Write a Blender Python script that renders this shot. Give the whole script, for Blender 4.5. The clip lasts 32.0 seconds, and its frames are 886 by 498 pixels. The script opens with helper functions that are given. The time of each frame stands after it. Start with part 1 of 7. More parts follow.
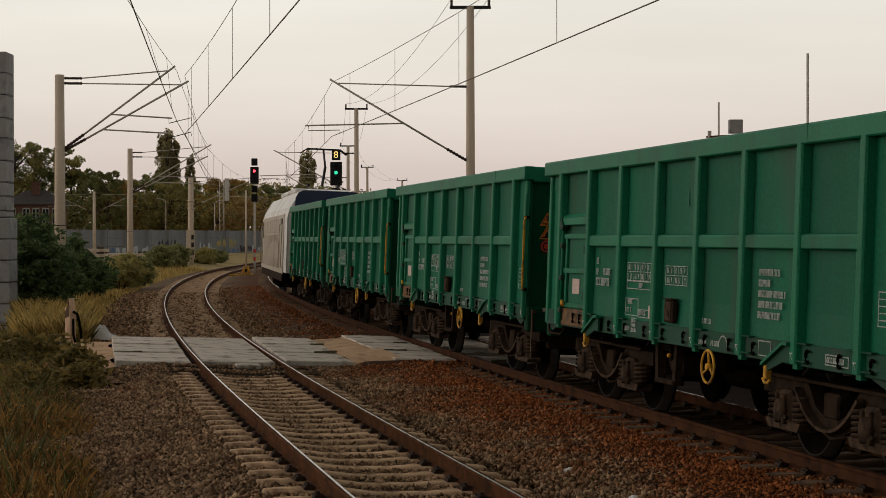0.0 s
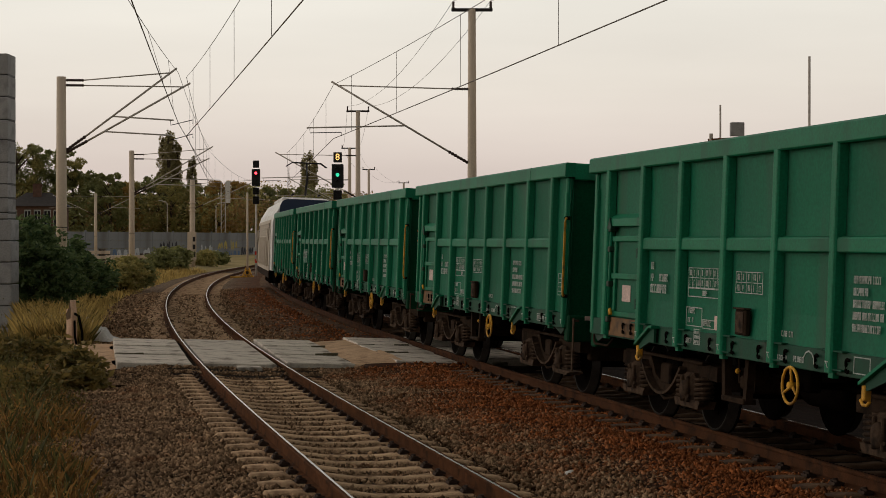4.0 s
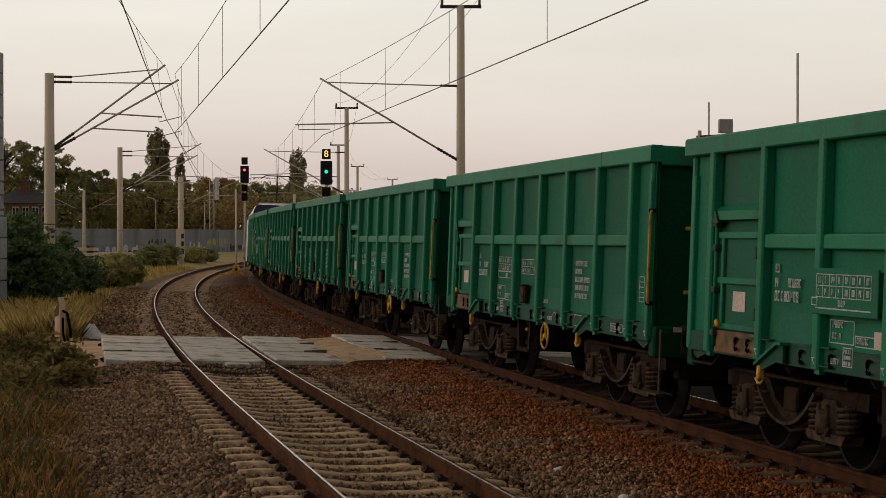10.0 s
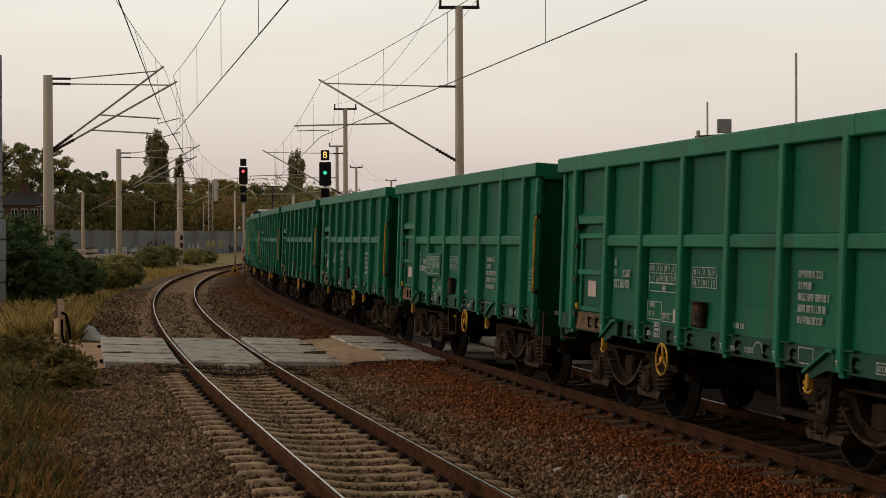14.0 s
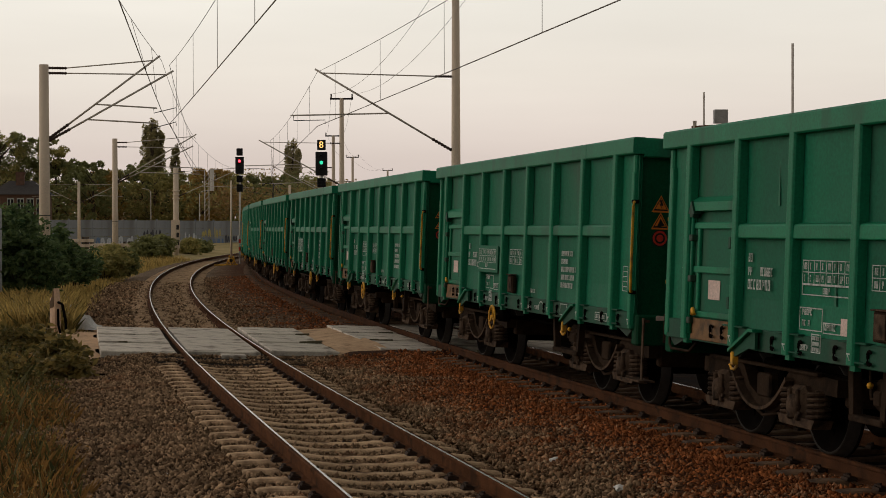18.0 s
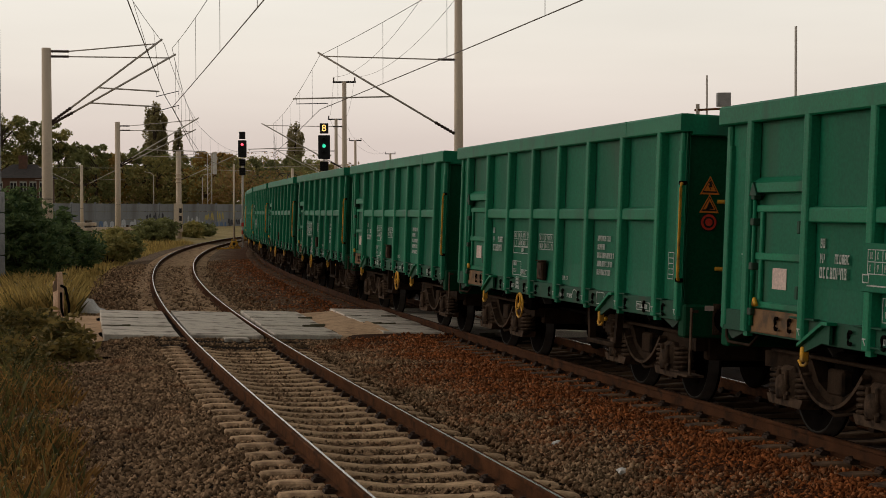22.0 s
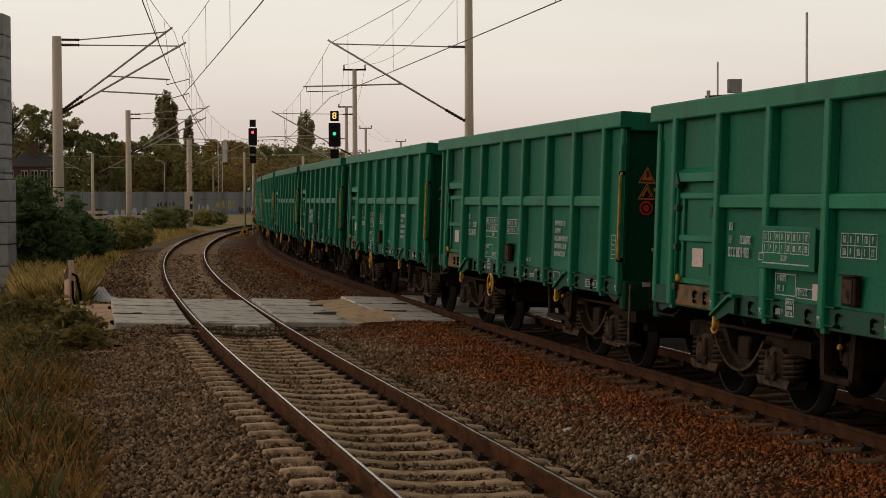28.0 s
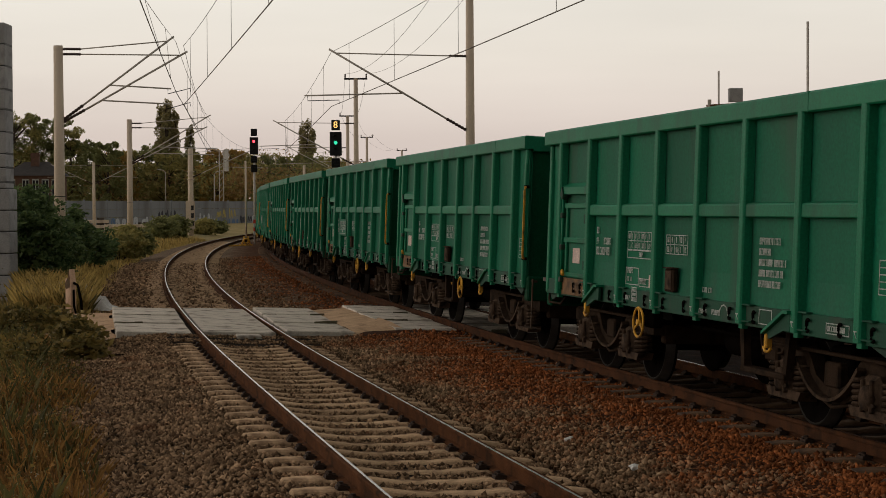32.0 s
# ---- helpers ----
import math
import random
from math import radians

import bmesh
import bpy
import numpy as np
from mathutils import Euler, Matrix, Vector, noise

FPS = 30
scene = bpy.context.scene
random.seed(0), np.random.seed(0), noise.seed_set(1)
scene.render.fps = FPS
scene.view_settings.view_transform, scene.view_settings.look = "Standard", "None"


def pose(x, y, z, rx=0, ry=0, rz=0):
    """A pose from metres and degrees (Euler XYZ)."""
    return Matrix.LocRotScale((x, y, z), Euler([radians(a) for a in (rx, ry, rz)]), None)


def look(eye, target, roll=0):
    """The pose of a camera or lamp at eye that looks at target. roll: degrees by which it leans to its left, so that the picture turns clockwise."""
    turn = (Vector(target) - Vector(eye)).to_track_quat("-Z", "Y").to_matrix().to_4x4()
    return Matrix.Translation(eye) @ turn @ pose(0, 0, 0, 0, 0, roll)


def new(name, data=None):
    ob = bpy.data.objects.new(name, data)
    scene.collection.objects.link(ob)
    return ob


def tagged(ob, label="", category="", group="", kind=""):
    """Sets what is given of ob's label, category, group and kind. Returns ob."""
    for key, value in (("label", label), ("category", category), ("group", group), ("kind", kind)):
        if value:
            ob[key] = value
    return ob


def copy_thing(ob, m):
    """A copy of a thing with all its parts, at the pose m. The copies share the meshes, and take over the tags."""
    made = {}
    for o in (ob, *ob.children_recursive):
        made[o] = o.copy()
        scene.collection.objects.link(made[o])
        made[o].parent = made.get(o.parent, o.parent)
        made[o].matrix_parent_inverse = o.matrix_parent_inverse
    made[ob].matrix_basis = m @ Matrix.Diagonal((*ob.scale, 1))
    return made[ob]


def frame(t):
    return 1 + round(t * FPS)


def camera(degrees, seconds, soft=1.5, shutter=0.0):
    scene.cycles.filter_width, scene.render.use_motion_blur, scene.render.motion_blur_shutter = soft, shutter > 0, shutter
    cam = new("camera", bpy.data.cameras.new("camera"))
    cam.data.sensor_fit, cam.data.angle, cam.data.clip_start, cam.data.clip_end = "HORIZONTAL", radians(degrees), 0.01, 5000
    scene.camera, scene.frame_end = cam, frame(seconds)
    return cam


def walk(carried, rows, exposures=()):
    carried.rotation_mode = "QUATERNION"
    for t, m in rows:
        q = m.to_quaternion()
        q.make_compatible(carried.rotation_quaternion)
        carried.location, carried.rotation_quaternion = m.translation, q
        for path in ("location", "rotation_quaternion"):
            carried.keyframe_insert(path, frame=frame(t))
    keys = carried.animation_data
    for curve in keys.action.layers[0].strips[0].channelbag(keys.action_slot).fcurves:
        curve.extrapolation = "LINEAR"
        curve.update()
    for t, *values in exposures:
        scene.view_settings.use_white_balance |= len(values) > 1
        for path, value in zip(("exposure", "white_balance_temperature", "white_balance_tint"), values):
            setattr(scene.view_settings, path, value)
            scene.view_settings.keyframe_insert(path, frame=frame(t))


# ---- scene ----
from math import sin, cos, tan, atan2, pi, hypot

EYE = Vector((0.0, 0.0, 2.2))


def aim(yaw, pitch, roll):
    """Camera pose from turn to the right, tilt upwards and lean, in degrees."""
    a, b = radians(yaw), radians(pitch)
    way = Vector((sin(a) * cos(b), cos(a) * cos(b), sin(b)))
    return look(EYE, EYE + way, roll)


# ---- camera ----
cam = camera(29.3, 32.0, soft=0.85)
walk(cam, [
    (0, aim(-0.25, -0.375, -0.094)), (0.5, aim(-0.32, -0.402, -0.119)), (1, aim(-0.314, -0.415, -0.165)), (1.5, aim(-0.281, -0.43, -0.089)),
    (2, aim(-0.259, -0.4, 0.02)), (2.5, aim(-0.236, -0.409, 0.063)), (3, aim(-0.277, -0.309, 0.042)), (3.5, aim(-0.324, -0.312, -0.013)),
    (5.5, aim(-0.186, -0.197, 0.003)), (6, aim(-0.231, -0.226, 0.01)), (6.5, aim(-0.228, -0.284, 0.004)), (7, aim(-0.182, -0.365, 0.028)),
    (7.5, aim(-0.114, -0.436, 0.064)), (8, aim(-0.061, -0.402, 0.032)), (8.5, aim(-0, -0.372, -0)), (9, aim(-0, -0.401, 0)),
    (9.5, aim(0.052, -0.373, -0.024)), (10, aim(0.082, -0.401, -0.03)), (10.5, aim(0.072, -0.417, -0.066)), (11, aim(0.064, -0.335, -0.104)),
    (11.5, aim(0.075, -0.257, -0.138)), (12, aim(0.102, -0.195, -0.105)), (12.5, aim(0.132, -0.244, -0.123)), (13, aim(0.137, -0.284, -0.144)),
    (13.5, aim(0.113, -0.354, -0.21)), (14, aim(0.116, -0.375, -0.195)), (14.5, aim(0.185, -0.424, -0.196)), (16.5, aim(0.17, -0.682, -0.12)),
    (17, aim(0.202, -0.641, -0.148)), (17.5, aim(0.225, -0.653, -0.087)), (18, aim(0.241, -0.714, -0.121)), (18.5, aim(0.251, -0.82, -0.109)),
    (19, aim(0.244, -0.854, -0.086)), (19.5, aim(0.225, -0.963, -0.092)), (20, aim(0.203, -1.019, -0.048)), (20.5, aim(0.135, -1.062, -0.118)),
    (21, aim(0.126, -1.117, -0.111)), (21.5, aim(0.143, -1.169, -0.102)), (22, aim(0.146, -1.276, -0.142)), (22.5, aim(0.022, -1.206, -0.115)),
    (23, aim(-0.083, -1.222, -0.108)), (23.5, aim(-0.186, -1.204, -0.176)), (24, aim(-0.206, -1.181, -0.195)), (24.5, aim(-0.188, -1.147, -0.228)),
    (25, aim(-0.152, -1.188, -0.269)), (25.5, aim(-0.146, -1.218, -0.245)), (27.5, aim(-0.183, -1.616, -0.273)), (28, aim(-0.217, -1.699, -0.287)),
    (28.5, aim(-0.24, -1.715, -0.271)), (29, aim(-0.288, -1.626, -0.241)), (29.5, aim(-0.314, -1.539, -0.249)), (30, aim(-0.402, -1.478, -0.239)),
    (30.5, aim(-0.341, -1.47, -0.273)), (31, aim(-0.315, -1.419, -0.262)), (31.5, aim(-0.304, -1.399, -0.295)), (32, aim(-0.254, -1.394, -0.293)),],
    [(0, 0.0), (15, 0.0), (19, 0.05), (25, 0.06), (29, 0.02), (32, 0.0)])

# ---- light: dusk under thin high cloud ----
scene.view_settings.exposure = 0.0
world = bpy.data.worlds.new("sky")
scene.world = world
world.use_nodes = True
wn, wl = world.node_tree.nodes, world.node_tree.links
wn.clear()
sky = wn.new("ShaderNodeTexSky")
sky.sky_type = "NISHITA"
sky.sun_disc = False
sky.sun_elevation, sky.sun_rotation = radians(6.0), radians(283.0)
sky.air_density, sky.dust_density, sky.ozone_density = 1.0, 2.0, 1.0
# thin cloud veil: a soft gradient from the pinkish horizon to the pale zenith
geo = wn.new("ShaderNodeNewGeometry")
sep = wn.new("ShaderNodeSeparateXYZ")
wl.new(geo.outputs["Normal"], sep.inputs[0])
veil = wn.new("ShaderNodeValToRGB")
el = veil.color_ramp.elements
el[0].position, el[0].color = 0.0, (0.685, 0.570, 0.535, 1)
el[1].position, el[1].color = 1.0, (0.33, 0.31, 0.29, 1)
for pos, col in ((0.04, (0.745, 0.638, 0.58, 1)), (0.09, (0.875, 0.803, 0.715, 1)), (0.17, (0.93, 0.905, 0.82, 1)), (0.28, (0.72, 0.68, 0.625, 1)), (0.5, (0.48, 0.45, 0.42, 1))):
    e_ = el.new(pos)
    e_.color = col
flip = wn.new("ShaderNodeMath")
flip.operation = "ABSOLUTE"
wl.new(sep.outputs["Z"], flip.inputs[0])
wl.new(flip.outputs[0], veil.inputs[0])
cn = wn.new("ShaderNodeTexNoise")
cn.inputs["Scale"].default_value, cn.inputs["Detail"].default_value = 3.0, 5.0
tc = wn.new("ShaderNodeTexCoord")
mp = wn.new("ShaderNodeMapping")
mp.inputs["Scale"].default_value = (1.0, 1.0, 7.0)
wl.new(tc.outputs["Generated"], mp.inputs[0])
wl.new(mp.outputs[0], cn.inputs["Vector"])
cr = wn.new("ShaderNodeMapRange")
cr.inputs["From Min"].default_value, cr.inputs["From Max"].default_value = 0.3, 0.7
cr.inputs["To Min"].default_value, cr.inputs["To Max"].default_value = 0.95, 1.05
wl.new(cn.outputs[0], cr.inputs["Value"])
# dusk: away from the bright side the cloud dims
side = wn.new("ShaderNodeVectorMath")
side.operation = "DOT_PRODUCT"
side.inputs[1].default_value = (-0.5, 0.866, 0.0)
wl.new(tc.outputs["Generated"], side.inputs[0])
dusk = wn.new("ShaderNodeMapRange")
dusk.interpolation_type = "SMOOTHSTEP"
dusk.inputs["From Min"].default_value, dusk.inputs["From Max"].default_value = -0.75, 0.45
dusk.inputs["To Min"].default_value, dusk.inputs["To Max"].default_value = 0.48, 1.0
wl.new(side.outputs["Value"], dusk.inputs["Value"])
both = wn.new("ShaderNodeMath")
both.operation = "MULTIPLY"
wl.new(cr.outputs[0], both.inputs[0])
wl.new(dusk.outputs[0], both.inputs[1])
mul = wn.new("ShaderNodeVectorMath")
mul.operation = "SCALE"
wl.new(veil.outputs[0], mul.inputs[0])
wl.new(both.outputs[0], mul.inputs["Scale"])
bgs = wn.new("ShaderNodeBackground")
wl.new(sky.outputs[0], bgs.inputs[0])
bgs.inputs[1].default_value = 0.06
bgv = wn.new("ShaderNodeBackground")
wl.new(mul.outputs[0], bgv.inputs[0])
bgv.inputs[1].default_value = 1.0
mixs = wn.new("ShaderNodeMixShader")
mixs.inputs[0].default_value = 0.92
wl.new(bgs.outputs[0], mixs.inputs[1])
wl.new(bgv.outputs[0], mixs.inputs[2])
wo = wn.new("ShaderNodeOutputWorld")
wl.new(mixs.outputs[0], wo.inputs[0])
sun = new("sun", bpy.data.lights.new("sun", "SUN"))
sun.data.energy, sun.data.angle, sun.data.color = 0.6, radians(40), (1.0, 0.90, 0.80)
sun.matrix_world = look((0, 0, 50), (60, -14, 50 - 60 * tan(radians(14))))


# ---- materials ----
def mat(name, c1, c2=None, rough=0.8, metal=0.0, scale=6.0, fine=60.0, bump=0.0, bscale=None, streak=False,
        dirt=None, dirt_amount=0.0, dirt_scale=1.5, rand=0.0, spec=0.2, island=False):
    m = bpy.data.materials.new(name)
    m.use_nodes = True
    n, l = m.node_tree.nodes, m.node_tree.links
    b = n["Principled BSDF"]
    b.inputs["Roughness"].default_value, b.inputs["Metallic"].default_value = rough, metal
    b.inputs["Specular IOR Level"].default_value = spec
    c2 = c2 or tuple(0.7 * v for v in c1)
    co = n.new("ShaderNodeTexCoord")
    vec = co.outputs["Object"]
    if streak:
        sm = n.new("ShaderNodeMapping")
        sm.inputs["Scale"].default_value = (1.0, 1.0, 0.12)
        l.new(vec, sm.inputs[0])
        svec = sm.outputs[0]
    else:
        svec = vec

    def noise_tex(v, s, detail=4.0):
        t = n.new("ShaderNodeTexNoise")
        t.inputs["Scale"].default_value, t.inputs["Detail"].default_value = s, detail
        l.new(v, t.inputs["Vector"])
        return t.outputs[0]

    def ramp(v, lo, hi):
        r = n.new("ShaderNodeMapRange")
        r.inputs["From Min"].default_value, r.inputs["From Max"].default_value = lo, hi
        l.new(v, r.inputs["Value"])
        return r.outputs[0]

    def mix(f, a, c, blend="MIX"):
        x = n.new("ShaderNodeMix")
        x.data_type, x.blend_type = "RGBA", blend
        for sock, val in ((x.inputs[0], f), (x.inputs[6], a), (x.inputs[7], c)):
            if hasattr(val, "links"):
                l.new(val, sock)
            else:
                sock.default_value = val if isinstance(val, float) else (*val, 1)
        return x.outputs[2]

    big = ramp(noise_tex(svec, scale), 0.35, 0.65)
    small = ramp(noise_tex(vec, fine, 2.0), 0.3, 0.7)
    col = mix(big, c1, c2)
    sm2 = n.new("ShaderNodeMapRange")
    sm2.inputs["To Min"].default_value, sm2.inputs["To Max"].default_value = 0.84, 1.14
    l.new(small, sm2.inputs["Value"])
    g = n.new("ShaderNodeVectorMath")
    g.operation = "SCALE"
    l.new(col, g.inputs[0])
    l.new(sm2.outputs[0], g.inputs["Scale"])
    col = g.outputs[0]
    if dirt:
        d = ramp(noise_tex(svec, dirt_scale, 6.0), 0.62 - dirt_amount * 0.3, 0.8 - dirt_amount * 0.3)
        col = mix(d, col, dirt)
    if rand:
        if island:
            ri = n.new("ShaderNodeNewGeometry").outputs["Random Per Island"]
        else:
            ri = n.new("ShaderNodeObjectInfo").outputs["Random"]
        rm = n.new("ShaderNodeMapRange")
        rm.inputs["To Min"].default_value, rm.inputs["To Max"].default_value = 1 - rand, 1 + rand
        l.new(ri, rm.inputs["Value"])
        g2 = n.new("ShaderNodeVectorMath")
        g2.operation = "SCALE"
        l.new(col, g2.inputs[0])
        l.new(rm.outputs[0], g2.inputs["Scale"])
        col = g2.outputs[0]
    l.new(col, b.inputs["Base Color"])
    if bump:
        bp = n.new("ShaderNodeBump")
        bp.inputs["Strength"].default_value, bp.inputs["Distance"].default_value = min(1.0, bump), 0.02
        l.new(noise_tex(vec, bscale or fine, 3.0), bp.inputs["Height"])
        l.new(bp.outputs[0], b.inputs["Normal"])
    return m


def glow(name, col, strength, off=(0.01, 0.01, 0.01)):
    m = bpy.data.materials.new(name)
    m.use_nodes = True
    b = m.node_tree.nodes["Principled BSDF"]
    b.inputs["Base Color"].default_value = (*off, 1)
    b.inputs["Emission Color"].default_value, b.inputs["Emission Strength"].default_value = (*col, 1), strength
    return m


# one wagon green, painted lighter where ribs and cap catch light
M_GREEN = mat("green_paint", (0.005, 0.176, 0.084), (0.004, 0.138, 0.066), 0.48, 0.0, 1.3, 40, 0.03, 5, True, (0.014, 0.10, 0.053), 0.3, 2.5, 0.10, 0.18)
# same green with dust, darkened for the shade of the recessed panels
M_GREENP = mat("green_panel_dusty", (0.003, 0.134, 0.066), (0.008, 0.108, 0.059), 0.52, 0.0, 0.9, 30, 0.18, 1.6, True, (0.040, 0.086, 0.055), 0.36, 1.4, 0.14, 0.12)
M_GREEND = mat("green_sill_grimy", (0.005, 0.068, 0.035), (0.009, 0.052, 0.030), 0.6, 0.0, 1.5, 40, 0.05, 8, True, (0.034, 0.054, 0.036), 0.4, 2.0)
# wagon green darkened: the shade between wagons is in this colour
M_ENDSHADE = mat("green_end_dark", (0.003, 0.064, 0.028), (0.003, 0.050, 0.023), 0.7, 0.0, 1.1, 40, 0.08, 3, True, (0.014, 0.028, 0.017), 0.35, 1.6, 0.08, 0.06)
M_YELLOW = mat("yellow_paint", (0.72, 0.37, 0.03), (0.60, 0.30, 0.028), 0.5, 0, 8, 80, 0.05, None, False, (0.24, 0.135, 0.035), 0.45, 6)
M_ORANGE = mat("orange_brown_paint", (0.20, 0.105, 0.042), (0.15, 0.08, 0.034), 0.6, 0, 5, 60, 0.05, None, False, (0.07, 0.042, 0.022), 0.4, 5)
M_GRIME = mat("grimy_steel", (0.026, 0.016, 0.010), (0.040, 0.025, 0.016), 0.85, 0.0, 6, 60, 0.25, 30, False, (0.011, 0.008, 0.006), 0.35, 5, 0, 0.04)
M_WORN = mat("worn_brown_casting", (0.085, 0.055, 0.036), (0.048, 0.031, 0.021), 0.85, 0.0, 9, 70, 0.25, 35, False, (0.018, 0.013, 0.010), 0.38, 8, 0.1, 0.05)
# near black, no gloss: shade under the wagons put into grime and wheel colour
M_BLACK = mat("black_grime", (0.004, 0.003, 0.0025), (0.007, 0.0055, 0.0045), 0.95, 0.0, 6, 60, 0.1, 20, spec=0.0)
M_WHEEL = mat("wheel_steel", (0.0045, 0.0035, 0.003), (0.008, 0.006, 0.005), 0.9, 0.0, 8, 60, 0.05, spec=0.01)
M_RIM = mat("worn_wheel_rim", (0.026, 0.021, 0.017), (0.016, 0.013, 0.011), 0.55, 0.0, 9, 70, spec=0.15)
M_TREAD = mat("polished_tread", (0.45, 0.43, 0.42), (0.38, 0.36, 0.35), 0.25, 1.0, 20, 90)
M_WHITE = mat("white_marking", (0.52, 0.53, 0.50), (0.40, 0.42, 0.39), 0.6, 0, 20, 90, 0, None, False, (0.2, 0.24, 0.2), 0.45, 14)
M_PAPER = mat("label_paper", (0.66, 0.50, 0.44), (0.56, 0.43, 0.38), 0.7, 0, 12, 60)
M_SIGNO = mat("orange_sign", (0.75, 0.22, 0.03), (0.66, 0.2, 0.03), 0.5, 0, 10, 60)
M_SIGNR = mat("red_sign", (0.62, 0.05, 0.03), (0.55, 0.05, 0.03), 0.5, 0, 10, 60)
M_SIGNB = mat("black_sign", (0.02, 0.02, 0.02), None, 0.5)
M_RAILSIDE = mat("rusty_rail", (0.115, 0.047, 0.020), (0.070, 0.029, 0.013), 0.9, 0.0, 3, 70, 0.25, 50, False, (0.042, 0.020, 0.011), 0.35, 4, spec=0.04)
# freight rail rust, darkened by oily dirt and by painted train shade
M_RAILSHADE = mat("oily_rusty_rail", (0.088, 0.036, 0.016), (0.054, 0.022, 0.010), 0.85, 0.0, 3, 70, 0.25, 50, False, (0.024, 0.013, 0.008), 0.35, 4, spec=0.06)
M_RAILTOP = mat("polished_rail_head", (0.52, 0.49, 0.47), (0.40, 0.37, 0.35), 0.27, 1.0, 4, 40)
M_SLEEPER = mat("concrete_sleeper", (0.64, 0.43, 0.262), (0.50, 0.335, 0.20), 0.9, 0, 3, 40, 0.3, 40, False, (0.16, 0.095, 0.055), 0.34, 4, 0.16, spec=0.03)
M_SLEEPERT = mat("stained_sleeper", (0.21, 0.125, 0.072), (0.14, 0.085, 0.05), 0.9, 0, 3, 40, 0.3, 40, False, (0.08, 0.05, 0.035), 0.45, 3, 0.12)
M_CLIP = mat("rail_fastening", (0.035, 0.022, 0.016), (0.05, 0.03, 0.02), 0.85, 0.2, 10, 60)
M_CONC = mat("mast_concrete", (0.70, 0.575, 0.445), (0.60, 0.495, 0.385), 0.85, 0, 2, 40, 0.15, 30, True, (0.42, 0.34, 0.26), 0.35, 1.2, spec=0.1)
M_SLAB = mat("crossing_concrete", (0.66, 0.585, 0.49), (0.57, 0.505, 0.425), 0.9, 0, 1.6, 40, 0.2, 40, False, (0.17, 0.135, 0.105), 0.36, 2.6, 0.08, spec=0.05)
M_SAND = mat("sandy_soil", (0.60, 0.40, 0.25), (0.47, 0.31, 0.19), 0.95, 0, 1.8, 30, 0.4, 20, False, (0.30, 0.19, 0.115), 0.25, 5, spec=0.03)
M_POST = mat("weathered_pink_post", (0.80, 0.56, 0.40), (0.68, 0.46, 0.32), 0.9, 0, 5, 40, 0.2, 30, True, (0.34, 0.18, 0.09), 0.4, 3, spec=0.05)
M_GALV = mat("galvanised_steel", (0.62, 0.56, 0.49), (0.50, 0.45, 0.40), 0.7, 0.0, 6, 60)
M_DARKMETAL = mat("dark_metal", (0.03, 0.03, 0.032), (0.045, 0.04, 0.04), 0.6, 0.4, 8, 60)
M_WIRE = mat("oxidised_copper_wire", (0.20, 0.17, 0.145), (0.15, 0.125, 0.11), 0.7, 0.0, 8, 60)
M_INSUL = mat("brown_insulator", (0.085, 0.055, 0.045), (0.055, 0.036, 0.03), 0.35, 0, 8, 60)
M_SIGNAL = mat("signal_black", (0.012, 0.012, 0.013), (0.02, 0.02, 0.02), 0.6)
M_RED = glow("red_lamp", (1.0, 0.04, 0.06), 5.0)
M_GREENL = glow("green_lamp", (0.05, 0.9, 0.50), 0.9)
M_AMBER = glow("amber_digit", (1.0, 0.55, 0.16), 1.6)
M_BARRIER = mat("barrier_concrete", (0.27, 0.285, 0.30), (0.235, 0.248, 0.262), 0.9, 0, 0.5, 20, 0.1, 10, True, (0.17, 0.166, 0.168), 0.3, 0.4, 0.06)
M_BLOCK = mat("grey_block", (0.38, 0.372, 0.37), (0.30, 0.295, 0.295), 0.9, 0, 2, 30, 0.3, 25, False, (0.22, 0.214, 0.215), 0.3, 3, 0.10)
M_BARK = mat("bark", (0.10, 0.075, 0.055), (0.06, 0.045, 0.035), 0.95, 0, 3, 30, 0.5, 12)
M_LOCOW = mat("white_loco_paint", (0.72, 0.70, 0.66), (0.66, 0.63, 0.59), 0.4, 0, 1, 30, 0, None, True, (0.5, 0.45, 0.38), 0.35, 1.0)
M_LOCOS = mat("cream_loco_side", (0.50, 0.43, 0.34), (0.44, 0.375, 0.295), 0.45, 0, 1, 30, 0, None, True, (0.36, 0.29, 0.22), 0.35, 1.2)
M_LOCOB = mat("navy_loco_paint", (0.025, 0.04, 0.085), (0.03, 0.045, 0.085), 0.4, 0, 2, 40)
M_GLASS = mat("dark_window", (0.012, 0.014, 0.018), (0.02, 0.02, 0.024), 0.08, 0, 2, 20)
M_BRICKW = mat("dark_brick", (0.16, 0.09, 0.065), (0.12, 0.07, 0.052), 0.9, 0, 2, 20, 0.2)
M_ROOF = mat("dark_roof", (0.066, 0.058, 0.054), (0.050, 0.045, 0.042), 0.85, 0, 2, 20, 0.2)


